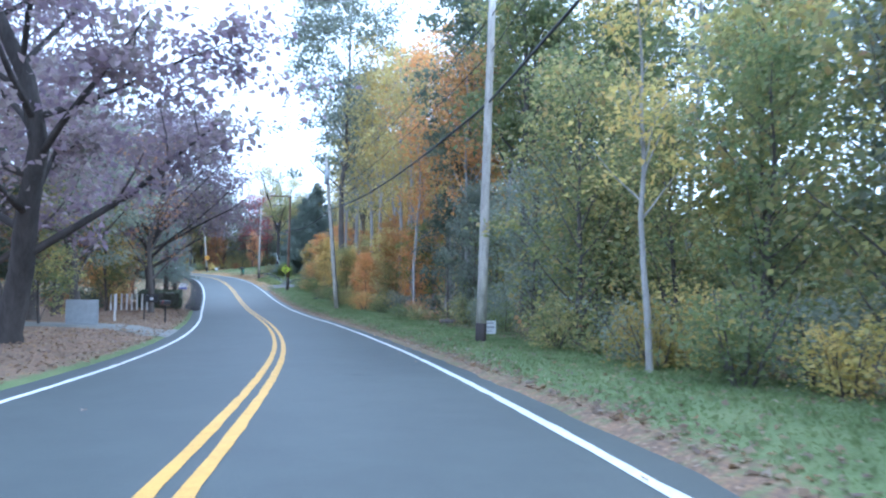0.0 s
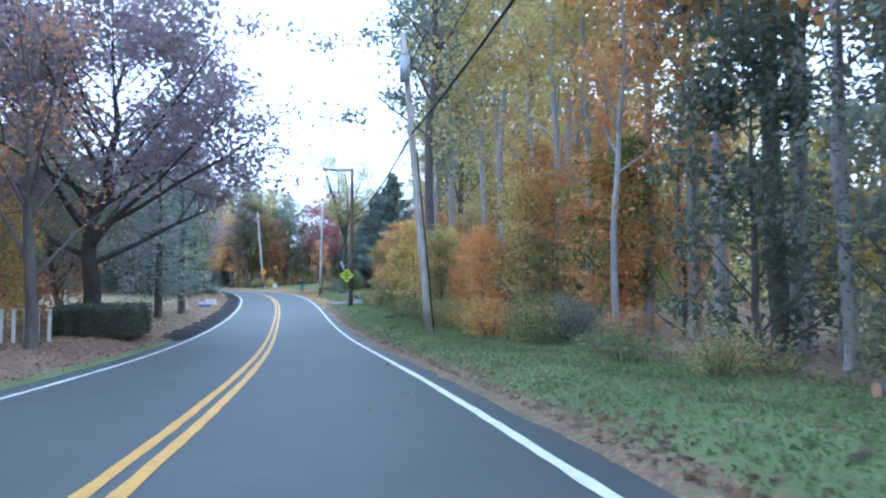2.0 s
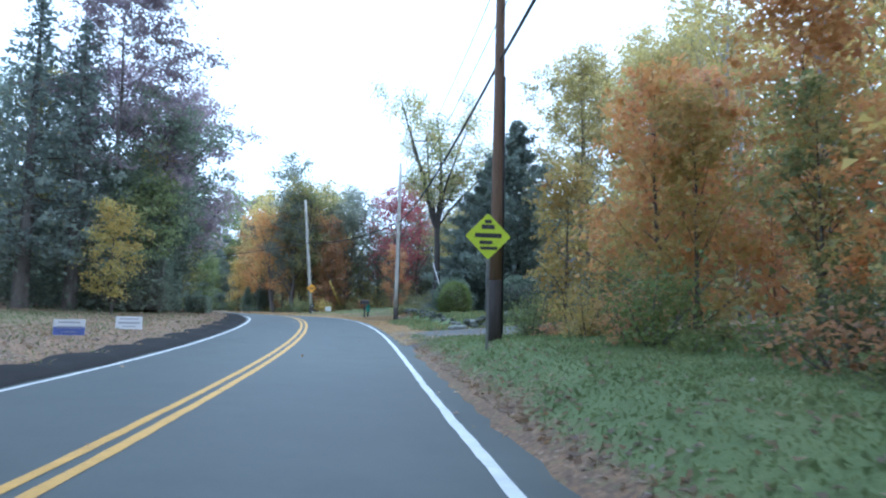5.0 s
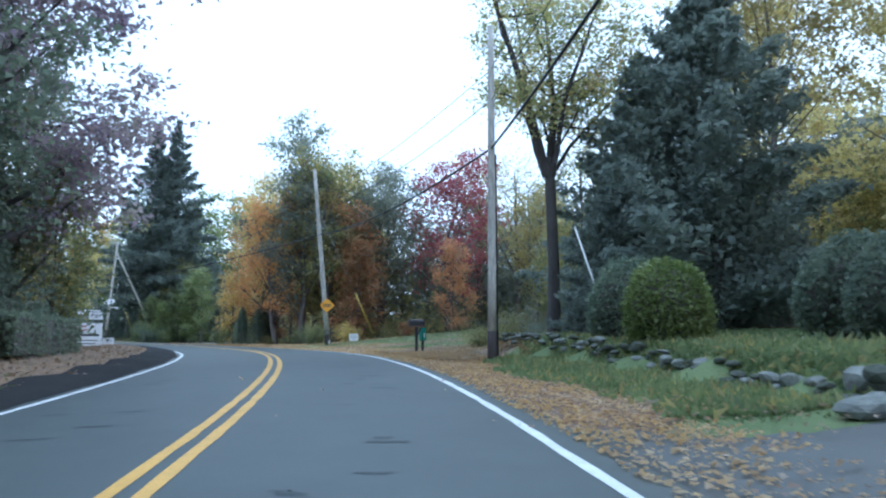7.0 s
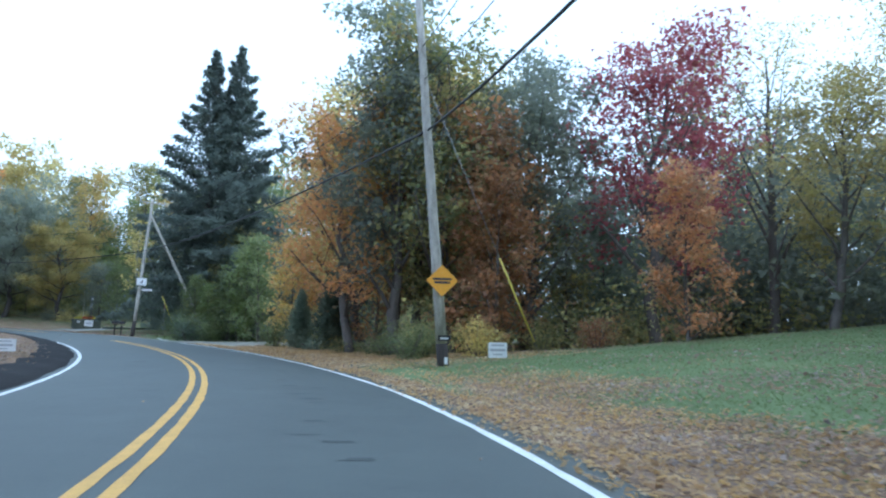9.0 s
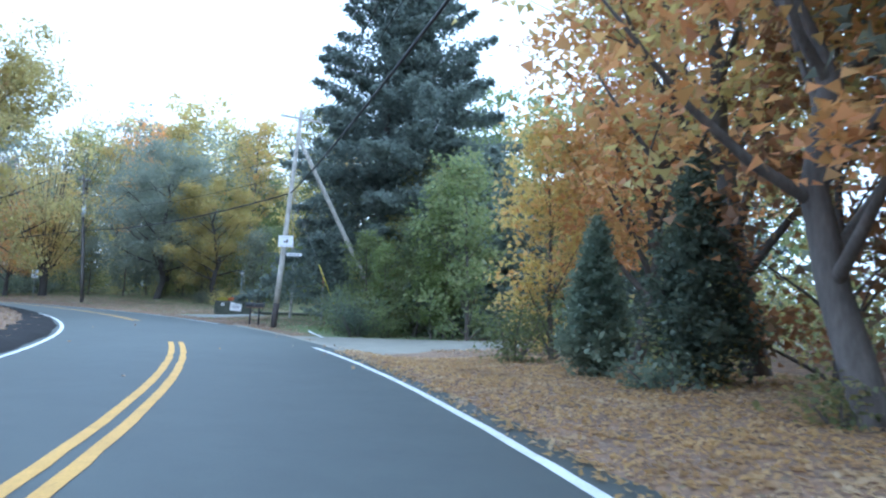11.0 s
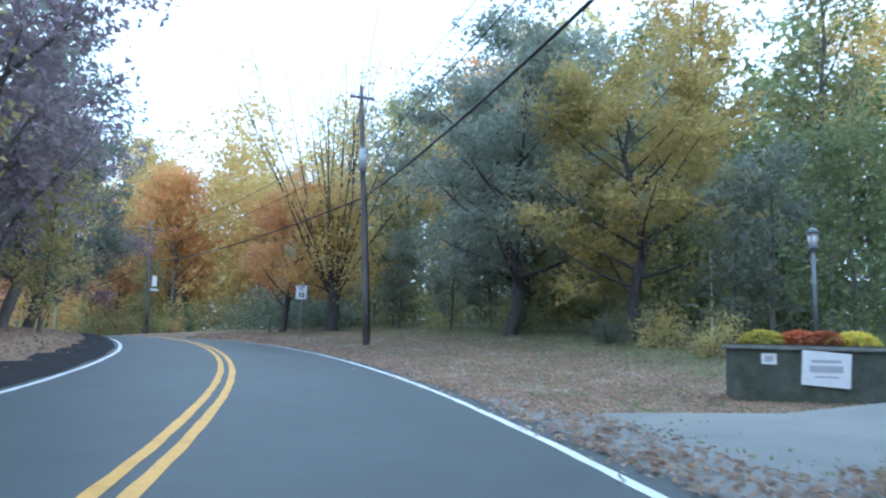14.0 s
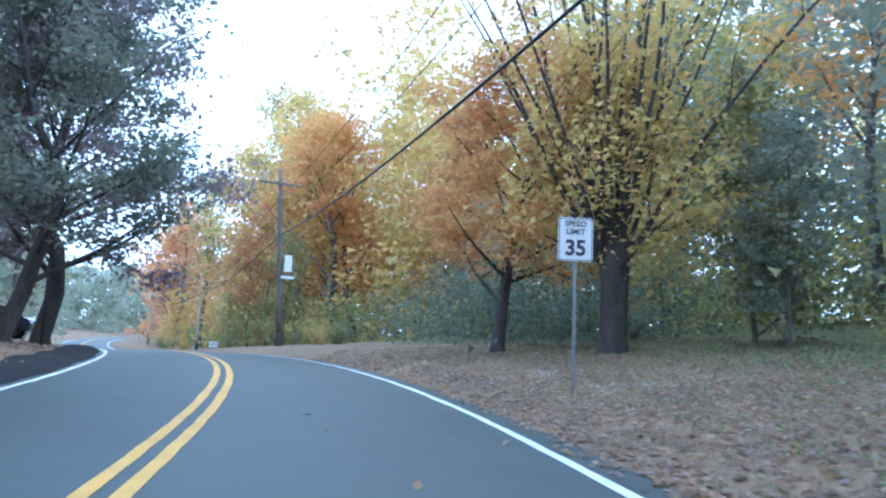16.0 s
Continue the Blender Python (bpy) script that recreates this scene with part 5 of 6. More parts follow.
yard_sign(25.0, 7.65, 4, 0.66, 0.5, 0.06, "small white yard sign with faded print by a pole")
yard_sign(145.2, 9.35, -14, 0.62, 0.5, 0.12, "white yard sign with faded print by a yellow shrub")
yard_sign(88.9, -5.82, 2, 0.85, 0.45, 0.12, "low white and blue yard sign on the lawn", PALE_INK, edge=BLUE_INK)
yard_sign(94.4, -5.75, 4, 0.9, 0.45, 0.12, "low white yard sign with faded print on the lawn")
yard_sign(285.0, 7.2, 0, 0.75, 0.5, 0.2, "white yard sign at the foot of a pole")
# a cluster of election boards on the inside of the curve
yard_sign(152.2, -7.5, 4, 0.88, 0.62, 1.95, "white and blue sign on tall wire legs", PALE_INK, edge=BLUE_INK, group="signs at the curve")
yard_sign(152.2, -6.45, 4, 0.88, 0.62, 1.95, "white sign on tall wire legs", group="signs at the curve")
big = yard_sign(152.0, -6.95, 4, 1.85, 1.6, 0.1, "large white sign with a red and white striped corner", INK, ((0.8, 0.05, 0.0, 0), (0.85, 0.02, 0.1, 0), (0.6, 0.02, 0.16, 0)), group="signs at the curve")
for k in range(4):
    part("stripe", plate(bmesh.new(), 0.85, 0.08, 1.42 - 0.13 * k, -0.012, 0.004, 0.006, 14, -0.45), SIGN_RED if k % 2 == 0 else WHITE, big)
yard_sign(151.8, -5.8, 4, 1.0, 0.42, 0.3, "narrow white sign low in the leaves", group="signs at the curve")


def diamond(s, d, z, side, mat, label, turn=0.0, offs=(0, 0), post=True, rows=()):
    ob = thing("warning_sign", at(s, d, turn), label, "road sign", "road signs")
    part("panel", plate(bmesh.new(), side, side, z, 0, 0.006, 0.05, 45), mat, ob)
    for w, h, drop, shift in rows:
        part("black_mark", plate(bmesh.new(), w, h, z - drop, -0.006, 0.004, 0.01, x=shift), INK, ob)
    if post:
        bm = block(bmesh.new(), -0.03, 0.03, 0.006, 0.05, -0.3, z + side * 0.35, 0.006)
        part("post", bm, STEEL, ob, "perforated steel post")
    for q in (-0.22, 0.22):
        part("bolt", rod(bmesh.new(), (0, -0.012, z + q), (0, 0.004, z + q), 0.012, 0.012, 8), STEEL, ob)
    return ob


diamond(83.2, 5.2, 2.6, 0.76, LIME, "fluorescent yellow-green diamond warning sign before a pole", 4, rows=((0.3, 0.1, -0.22, 0), (0.16, 0.08, -0.34, 0), (0.62, 0.1, -0.02, 0), (0.3, 0.08, 0.14, -0.05), (0.4, 0.07, 0.27, 0.02)))
diamond(144.9, 7.25, 2.73, 0.72, AMBER, "orange-yellow diamond warning sign on a leaning pole", -14, post=False, rows=((0.6, 0.07, -0.05, 0), (0.5, 0.07, 0.06, 0)))
diamond(292.0, -6.0, 2.2, 0.76, PLASTIC, "pale diamond sign seen from behind on a thin post", 0)
tag = thing("pole_tag", at(145.0, 7.36, -14), "black plate with a small white strip on a pole", "sign")
part("plate", block(bmesh.new(), -0.2, 0.2, -0.23, -0.2, 0.82, 1.0, 0.01), BLACK, tag)
bars(tag, ((0.26, 0.05, 0, 0),), 0.9, -0.235, PLASTIC)
part("reflector", block(bmesh.new(), 0.02, 0.12, -0.23, -0.21, 0.1, 0.32, 0.008), PLASTIC, tag, "small white reflector strip")

# speed limit sign
limit = thing("speed_limit_sign", at(233.0, 5.85, -11), "white rectangular speed limit sign on a steel post", "road sign", "road signs")
part("panel", plate(bmesh.new(), 0.61, 0.762, 2.66, 0, 0.006, 0.04), PLASTIC, limit)
for x0, x1, z0, z1 in ((-0.29, 0.29, 3.015, 3.027), (-0.29, 0.29, 2.293, 2.305), (-0.29, -0.278, 2.293, 3.027), (0.278, 0.29, 2.293, 3.027)):
    part("border", block(bmesh.new(), x0, x1, -0.007, -0.003, z0, z1), INK, limit)
part("post", block(block(bmesh.new(), -0.03, 0.03, 0.004, 0.04, -0.4, 3.02, 0.005), -0.012, 0.012, 0.03, 0.06, -0.4, 3.02, 0.004), STEEL, limit, "grey steel channel post")


def words(parent, body, size, x, z, y, mat, bold=0.0):
    cu = bpy.data.curves.new("lettering", "FONT")
    cu.body, cu.size, cu.align_x, cu.align_y, cu.extrude, cu.offset = body, size, "CENTER", "CENTER", 0.002, bold
    tmp = bpy.data.objects.new("lettering", cu)
    scene.collection.objects.link(tmp)
    bpy.context.view_layer.update()
    me = bpy.data.meshes.new_from_object(tmp.evaluated_get(bpy.context.evaluated_depsgraph_get()))
    bpy.data.objects.remove(tmp)
    me.transform(Matrix.Translation((x, y, z)) @ pose(0, 0, 0, 90))
    me.materials.clear()
    return mesh_part("lettering", me, mat, parent)


words(limit, "SPEED", 0.14, 0, 2.93, -0.007, INK, 0.003)
words(limit, "LIMIT", 0.14, 0, 2.79, -0.007, INK, 0.003)
words(limit, "35", 0.37, 0, 2.5, -0.007, INK, 0.012)

# signs on the braced pole
board = thing("pole_sign", at(189.2, 7.3, -22), "white rectangular sign with a small dark mark on a pole", "sign", "signs on poles")
part("panel", plate(bmesh.new(), 0.78, 0.62, 4.72, 0, 0.012, 0.03), PLASTIC, board)
part("dark_mark", plate(bmesh.new(), 0.08, 0.22, 4.73, -0.009, 0.004, 0.02, -8, 0.06), INK, board)
part("dark_mark", plate(bmesh.new(), 0.07, 0.15, 4.69, -0.009, 0.004, 0.02, -8, -0.06), INK, board)
bars(board, ((0.62, 0.03, 0.24, 0), (0.5, 0.025, -0.24, 0)), 4.72, -0.009, PALE_INK)
part("strap", block(bmesh.new(), -0.2, 0.2, 0.008, 0.03, 4.69, 4.75, 0.004), STEEL, board)
name_blade = thing("street_name_sign", at(189.3, 7.85, -22), "pale narrow street name blade on a pole bracket", "sign", "signs on poles")
part("blade", plate(bmesh.new(), 0.8, 0.17, 4.02, 0, 0.01, 0.02), PLASTIC, name_blade)
part("bracket", block(bmesh.new(), -0.55, -0.4, -0.02, 0.02, 3.97, 4.07, 0.006), STEEL, name_blade)
bars(name_blade, ((0.62, 0.07, 0, 0),), 4.02, -0.008, PALE_INK)
stop_sign = thing("stop_sign", at(190.2, 10.0, 60), "red stop sign seen edge-on on a steel post", "road sign", "road signs")
bm = bmesh.new()
ring = [[bm.verts.new((0.38 * math.cos(radians(22.5 + 45 * k)), y, 2.55 + 0.38 * math.sin(radians(22.5 + 45 * k)))) for k in range(8)] for y in (-0.004, 0.004)]
bm.faces.new(ring[0])
bm.faces.new(ring[1][::-1])
for k in range(8):
    bm.faces.new((ring[0][k], ring[1][k], ring[1][(k + 1) % 8], ring[0][(k + 1) % 8]))
part("panel", bm, SIGN_RED, stop_sign)
part("post", block(bmesh.new(), -0.03, 0.03, 0.006, 0.05, -0.3, 3.1, 0.006), STEEL, stop_sign)
tall = thing("pole_sign", at(263.1, 6.55, -6), "tall narrow white sign on a dark pole", "sign", "signs on poles")
part("panel", plate(bmesh.new(), 0.42, 0.95, 4.75, 0, 0.012, 0.02), PLASTIC, tall)
part("lower_panel", plate(bmesh.new(), 0.75, 0.16, 3.95, 0, 0.012, 0.02), PLASTIC, tall)
part("strap", block(bmesh.new(), -0.1, 0.3, 0.008, 0.03, 4.6, 4.66, 0.004), STEEL, tall)

# brace and guy wires
foot = at(190.2, 14.3, 0) @ Vector((0, 0, -0.2))
head = HANG["f"](10.6)
brace = thing("pole_brace", Matrix.Translation(foot), "slanting grey wooden brace propping a utility pole", "pole brace")
part("shaft", rod(bmesh.new(), (0, 0, 0), Vector(head) - Vector(foot), 0.16, 0.11, 12, 5, 0.01), POLE_WOOD, brace)


def guy(a, b, f0, f1, label):
    """A stay wire from the ground at a to a pole at b, with a yellow guard between two heights along it."""
    a, b = Vector(a), Vector(b)
    ob = thing("guy_wire", Matrix.Translation(a), label, "guy wire", "guy wires")
    part("wire", rod(bmesh.new(), (0, 0, 0), b - a, 0.012, 0.012, 5), STEEL, ob)
    part("guard", rod(bmesh.new(), (b - a) * f0, (b - a) * f1, 0.032, 0.032, 8), SAFE, ob, "yellow plastic guard")


guy(at(146.2, 11.5) @ Vector((0, 0, 0)), HANG["e"](9.5), 0.05, 0.36, "stay wire with yellow guard behind a leaning pole")
guy(at(190.2, 11.3) @ Vector((0, 0, 0)), HANG["f"](7.5), 0.13, 0.47, "stay wire with yellow guard beside a braced pole")


# ---- mailboxes ----
def mailbox(s, d, turn, mat, label, post=True, h=1.05, scale=1.0):
    ob = thing("mailbox", at(s, d, turn, scale=scale), label, "mailbox", "mailboxes")
    bm, n = bmesh.new(), 8
    prof = [(-0.1, 0), (0.1, 0)] + [(0.1 * math.cos(radians(180 * k / n)), 0.13 + 0.1 * math.sin(radians(180 * k / n))) for k in range(n + 1)]
    ends = [[bm.verts.new((u, y, h + v)) for u, v in prof] for y in (-0.27, 0.27)]
    bm.faces.new(ends[0][::-1])
    bm.faces.new(ends[1])
    for k in range(len(prof)):
        bm.faces.new((ends[0][k], ends[0][(k + 1) % len(prof)], ends[1][(k + 1) % len(prof)], ends[1][k]))
    part("box", bm, mat, ob)
    part("door", block(bmesh.new(), -0.09, 0.09, -0.285, -0.272, h + 0.01, h + 0.19, 0.006), mat, ob)
    part("flag", block(bmesh.new(), 0.105, 0.115, -0.15, -0.11, h + 0.06, h + 0.26, 0.003), SIGN_RED, ob, "red flag")
    part("shelf", block(bmesh.new(), -0.11, 0.11, -0.25, 0.25, h - 0.05, h - 0.004, 0.006), RED_WOOD, ob)
    if post:
        part("post", block(bmesh.new(), -0.045, 0.045, -0.045, 0.045, -0.3, h - 0.05, 0.008), BLACK, ob)
        part("strut", rod(bmesh.new(), (0, 0.0, h - 0.4), (0, -0.2, h - 0.06), 0.025, 0.025, 6), BLACK, ob)
    return ob


mailbox(128.7, 7.0, 95, BLACK, "large black mailbox on a thin dark post in leaves", h=0.98, scale=1.3)
papers = thing("newspaper_box", at(129.3, 7.5, 20), "teal newspaper tube on a wooden post", "newspaper box")
part("post", block(bmesh.new(), -0.05, 0.05, -0.05, 0.05, -0.3, 1.15, 0.01), BLACK, papers)
part("tube", block(bmesh.new(), -0.13, 0.13, -0.14, 0.1, 0.55, 1.15, 0.04), GREEN_BOX, papers)
bars(papers, ((0.06, 0.2, 0, 0),), 0.8, -0.145, PLASTIC)
mailbox(191.5, 6.3, 80, BLACK, "dark mailbox in a row by a pole")
mailbox(190.9, 6.6, 80, BLACK, "dark mailbox in a row by a pole")
mailbox(40.8, -5.3, -85, BLACK, "black mailbox on a dark post in leaves")

# ---- left verge near the start ----
number = thing("house_sign", at(40.9, -6.0, 2), "dark hanging house sign between two posts", "house sign")
part("panel", plate(bmesh.new(), 0.62, 0.36, 1.2, 0, 0.02, 0.02), BLACK, number)
bars(number, ((0.16, 0.14, 0, 0),), 1.2, -0.013, PLASTIC)
part("post", block(bmesh.new(), -0.4, -0.34, -0.03, 0.03, -0.3, 1.45, 0.008), BLACK, number)
part("rail", block(bmesh.new(), -0.4, 0.36, -0.02, 0.02, 1.4, 1.45, 0.008), BLACK, number)


def white_post(s, d, h, group=""):
    ob = thing("fence_post", at(s, d, 3, 0.2), "weathered white wooden fence post in leaves", "fence post", group)
    bm = block(bmesh.new(), -0.05, 0.05, -0.05, 0.05, 0, h + 0.2, 0.008)
    part("post", bm, WHITE, ob)
    part("cap", block(bmesh.new(), -0.06, 0.06, -0.06, 0.06, h + 0.2, h + 0.235, 0.01), WHITE, ob)


white_post(38.9, -7.55, 1.3)
for k in range(8):
    white_post(54.0 - 0.2 * k, -7.3 - 0.31 * k, 1.1, "white fence posts")
panel = thing("white_board", at(32.5, -7.9, -4), "blank weathered grey-white board standing in leaves", "board")
part("board", plate(bmesh.new(), 1.3, 1.12, 0.6, 0, 0.03, 0.02), TIN, panel)
for q in (-0.5, 0.5):
    part("stake", block(bmesh.new(), q - 0.03, q + 0.03, 0.02, 0.07, -0.3, 1.0, 0.006), RED_WOOD, panel)


def clipped(name, build, leaves, size, colour, label, category, m, seed):
    """A clipped shrub: a dark twiggy core under a skin of small leaves. build gives points on the skin and the core's bmesh."""
    rng = np.random.default_rng(seed)
    ob = thing(name, m, label, category)
    pts, core = build(rng, leaves)
    part("twiggy_core", core, BARK, ob)
    mesh_part("leaves", leaf_mesh("leaves", pts, size * rng.lognormal(0, 0.3, len(pts)), rng, corners=3), LEAF[colour], ob)
    return ob


def box_skin(w, l, h):
    def build(rng, n):
        p = rng.uniform(-0.5, 0.5, (n, 3)) * (w, l, h)
        side = rng.integers(0, 5, n)
        for k, (ax, sg) in enumerate(((0, 1), (0, -1), (1, 1), (1, -1), (2, 1))):
            p[side == k, ax] = sg * (w, l, h)[ax] / 2
        p += rng.normal(0, 0.045, p.shape)
        p[:, 2] += h / 2
        return p, block(bmesh.new(), -w * 0.46, w * 0.46, -l * 0.48, l * 0.48, 0, h * 0.94, 0.1)
    return build


def ball_skin(r, h):
    def build(rng, n):
        v = rng.normal(size=(n, 3))
        v /= np.linalg.norm(v, axis=1)[:, None]
        v[:, 2] = np.where(v[:, 2] < -0.55, -0.55 * rng.random(n), v[:, 2])
        lump = 1 + 0.06 * np.sin(v[:, 0] * 5) * np.cos(v[:, 1] * 4 + v[:, 2] * 3)
        p = v * (r, r, h * 0.6) * lump[:, None] * rng.uniform(0.86, 1.02, (n, 1)) + (0, 0, h * 0.4) + rng.normal(0, 0.04, v.shape)
        bm = bmesh.new()
        bmesh.ops.create_icosphere(bm, subdivisions=3, radius=1, matrix=Matrix.Translation((0, 0, h * 0.4)) @ Matrix.Diagonal((r * 0.84, r * 0.84, h * 0.5, 1)))
        return p[p[:, 2] > 0], bm
    return build


clipped("hedge", box_skin(2.9, 4.0, 1.2), 9000, 0.075, "dark", "clipped dark green boxy hedge", "hedge", at(59.2, -6.7), 1)
clipped("hedge", box_skin(1.2, 5.5, 1.0), 5000, 0.075, "dark", "low dark clipped hedge along the bank", "hedge", at(117.0, -6.4), 2)
clipped("hedge", box_skin(4.0, 8.5, 3.0), 13000, 0.09, "dark", "tall dark overgrown hedge on the bank", "hedge", at(115.0, -9.8), 3)
clipped("topiary_ball", ball_skin(1.05, 2.1), 11000, 0.075, "lime", "round clipped light green bush behind a stone wall", "topiary", at(112.4, 9.5), 4)
clipped("topiary_ball", ball_skin(1.35, 2.4), 13000, 0.08, "dark", "round clipped dark bush behind a stone wall", "topiary", at(115.4, 10.2), 5)
clipped("topiary_ball", ball_skin(1.5, 2.2), 13000, 0.08, "dark", "large clipped dark bush behind a stone wall", "topiary", at(107.6, 12.2), 6)
clipped("topiary_ball", ball_skin(0.8, 1.1), 5000, 0.07, "grey", "small round grey-green bush in a garden", "topiary", at(109.5, 15.7), 7)
clipped("evergreen_mound", ball_skin(1.55, 2.3), 13000, 0.09, "dark", "large rounded dark evergreen bush in a garden", "bush", at(109.9, 12.9), 8)

# ---- dry stone wall and boulders ----
def rock_mesh(seed, flat=0.6):
    rng, bm = random.Random(seed), bmesh.new()
    bmesh.ops.create_icosphere(bm, subdivisions=2, radius=0.5)
    cuts = [Vector((rng.gauss(0, 1), rng.gauss(0, 1), rng.gauss(0, 0.6))).normalized() for _ in range(9)]
    for v in bm.verts:
        for c in cuts:
            over = v.co.dot(c) - 0.34
            if over > 0:
                v.co -= c * over * 0.9
        v.co.z *= flat
    me = bpy.data.meshes.new("stone")
    bm.to_mesh(me)
    bm.free()
    return me


ROCKS = [rock_mesh(k, (0.62, 0.5, 0.42, 0.75)[k % 4]) for k in range(8)]
for k, me in enumerate(ROCKS):
    me.materials.append(STONE if k % 3 == 0 else MOSSY)


def stone_row(name, s0, d0, s1, d1, n, label, tiers=3, big=0.62, seed=3):
    rnd, root = random.Random(seed), at((s0 + s1) / 2, (d0 + d1) / 2)
    ob = thing(name, root, label, "stone wall")
    back = root.inverted()
    for t in range(tiers):
        for k in range(n - t):
            f = (k + 0.5 + 0.5 * (t % 2) + rnd.uniform(-0.15, 0.15)) / n
            s, d = s0 + (s1 - s0) * f, d0 + (d1 - d0) * f + rnd.uniform(-0.12, 0.12)
            o = new("stone", ROCKS[rnd.randrange(8)])
            w = big * rnd.uniform(0.75, 1.5) * (1 - 0.12 * t)
            o.parent = ob
            o.matrix_basis = back @ at(s, d, rnd.uniform(0, 360), -0.1 - 0.26 * t * big / 0.62) @ pose(0, 0, 0, rnd.uniform(-12, 12), rnd.uniform(-12, 12), 0) @ Matrix.Diagonal((w, w * rnd.uniform(0.7, 1.1), w * rnd.uniform(0.6, 0.95), 1))


stone_row("stone_wall", 104.6, 8.1, 124, 8.8, 42, "low tumbled dry stone wall with flat mossy stones", 2, 0.36, 3)
stone_row("stone_wall", 104.2, 8.0, 111.5, 18.5, 20, "low dry stone wall of large grey boulders along a drive", 2, 0.7, 4)
stone_row("stone_border", 87.5, 9.2, 92.5, 10.8, 8, "broken line of grey stones beside a drive", 2, 0.7, 5)


def boulder(s, d, w, k, label):
    ob = new("boulder", ROCKS[k])
    ob.matrix_basis = at(s, d, 40 * k, 0.02) @ pose(0, 0, 0.12 * w) @ Matrix.Diagonal((w, w * 0.7, w * 0.6, 1))
    tagged(ob, label, "boulder", "boulders on the verge")


boulder(68.8, 6.6, 0.8, 2, "flat grey boulder in the grass")
boulder(70.3, 7.0, 0.5, 5, "small grey boulder in the grass")
boulder(89.6, 8.2, 1.3, 3, "large tilted grey boulder beside a drive")
boulder(38.9, 6.2, 0.45, 1, "small pale boulder in the grass")
boulder(103.8, 7.7, 1.0, 0, "large pale boulder at the corner of a wall")
boulder(104.9, 8.6, 1.1, 3, "broad flat grey boulder on a bank")
boulder(106.2, 8.3, 0.9, 6, "grey boulder at the end of a wall")
log = thing("log", at(34.4, 8.9, 80, scale=0.7), "cut log with a pale end lying in the grass", "log")
part("wood", rod(bmesh.new(), (0, -0.9, 0.16), (0, 0.9, 0.2), 0.2, 0.17, 12, 4, 0.02, 3), BARK, log)
part("cut_end", rod(bmesh.new(), (0, 0.9, 0.2), (0, 0.915, 0.2), 0.155, 0.15, 12), surface("fresh_cut_wood", (0.42, 0.22, 0.12), (0.6, 0.36, 0.22), 12, 0.8), log)

# slanting white pole in the garden
stick = thing("white_pole", at(117.0, 9.9), "thin white pole slanting over a bush", "pole")
part("pole", rod(bmesh.new(), (0.35, -0.1, 0), (-0.75, 0.1, 3.6), 0.035, 0.03, 8), WHITE, stick)

SLATE = surface("slate_blue_paint", (0.1, 0.12, 0.14), (0.2, 0.23, 0.26), 8, 0.5, 0.1, 0.1)
# ---- planter with flowers, and the garden wall behind it ----
planter = thing("stone_planter", at(205.2, 10.6, -24), "dark stone planter with a rendered front", "planter")
part("body", block(bmesh.new(), -1.35, 1.35, -0.45, 0.45, -0.3, 0.95, 0.05), MOSSY, planter)
part("coping", block(bmesh.new(), -1.42, 1.42, -0.52, 0.52, 0.95, 1.02, 0.02), STONE, planter, "paler stone coping")
part("soil", block(bmesh.new(), -1.25, 1.25, -0.35, 0.35, 1.02, 1.05, 0.01), TAR_WOOD, planter)
note = thing("notice_board", at(205.2, 10.6, -24), "white notice leaning on a stone planter", "sign")
part("panel", plate(bmesh.new(), 0.82, 0.62, 0.62, -0.52, 0.012, 0.01, -4, 0.2), PLASTIC, note)
bars(note, ((0.5, 0.05, -0.14, 0), (0.56, 0.12, 0.0, 0), (0.4, 0.03, 0.14, 0)), 0.62, -0.53, PALE_INK, 0.2)
plaque = thing("small_plaque", at(205.2, 10.6, -24), "small cream plaque on a stone planter", "sign")
part("panel", plate(bmesh.new(), 0.26, 0.2, 0.78, -0.46, 0.02, 0.01, 0, -0.75), WHITE, plaque)
bars(plaque, ((0.14, 0.1, 0, 0),), 0.78, -0.472, PALE_INK, -0.75)
FLOWER = {"yellow": foliage("yellow_chrysanthemums", [(0.6, 0.5, 0.06), (0.75, 0.65, 0.12), (0.3, 0.35, 0.08)]), "russet": foliage("russet_chrysanthemums", [(0.35, 0.09, 0.05), (0.5, 0.16, 0.07), (0.2, 0.14, 0.06)])}
for x, w, c in ((-0.75, 0.42, "yellow"), (-0.1, 0.4, "russet"), (0.35, 0.36, "russet"), (0.85, 0.45, "yellow")):
    rng = np.random.default_rng(int(90 + 10 * x))
    v = rng.normal(size=(1800, 3))
    v = v / np.linalg.norm(v, axis=1)[:, None] * (w, 0.32, 0.26) * rng.uniform(0.85, 1.05, (1800, 1))
    mum = thing("flower_clump", at(205.2, 10.6, -24) @ pose(x, 0, 1.05), f"round clump of {c} chrysanthemums in a planter", "flowers", "flowers in the planter")
    mesh_part("bloom", leaf_mesh("bloom", v[v[:, 2] > -0.02], 0.06 * np.ones((v[:, 2] > -0.02).sum()), rng), FLOWER[c], mum)
rail = thing("garden_wall", at(205.2, 10.6, -24) @ pose(5.75, 0.4, 0), "low stone garden wall with a pale flat coping", "wall")
part("body", block(bmesh.new(), -4.2, 4.2, -0.2, 0.2, -0.4, 0.26, 0.03, pose(0, 0, 0, 0, 0, 4)), MOSSY, rail)
part("coping", block(bmesh.new(), -4.3, 4.3, -0.27, 0.27, 0.26, 0.33, 0.02, pose(0, 0, 0, 0, 0, 4)), STONE, rail)


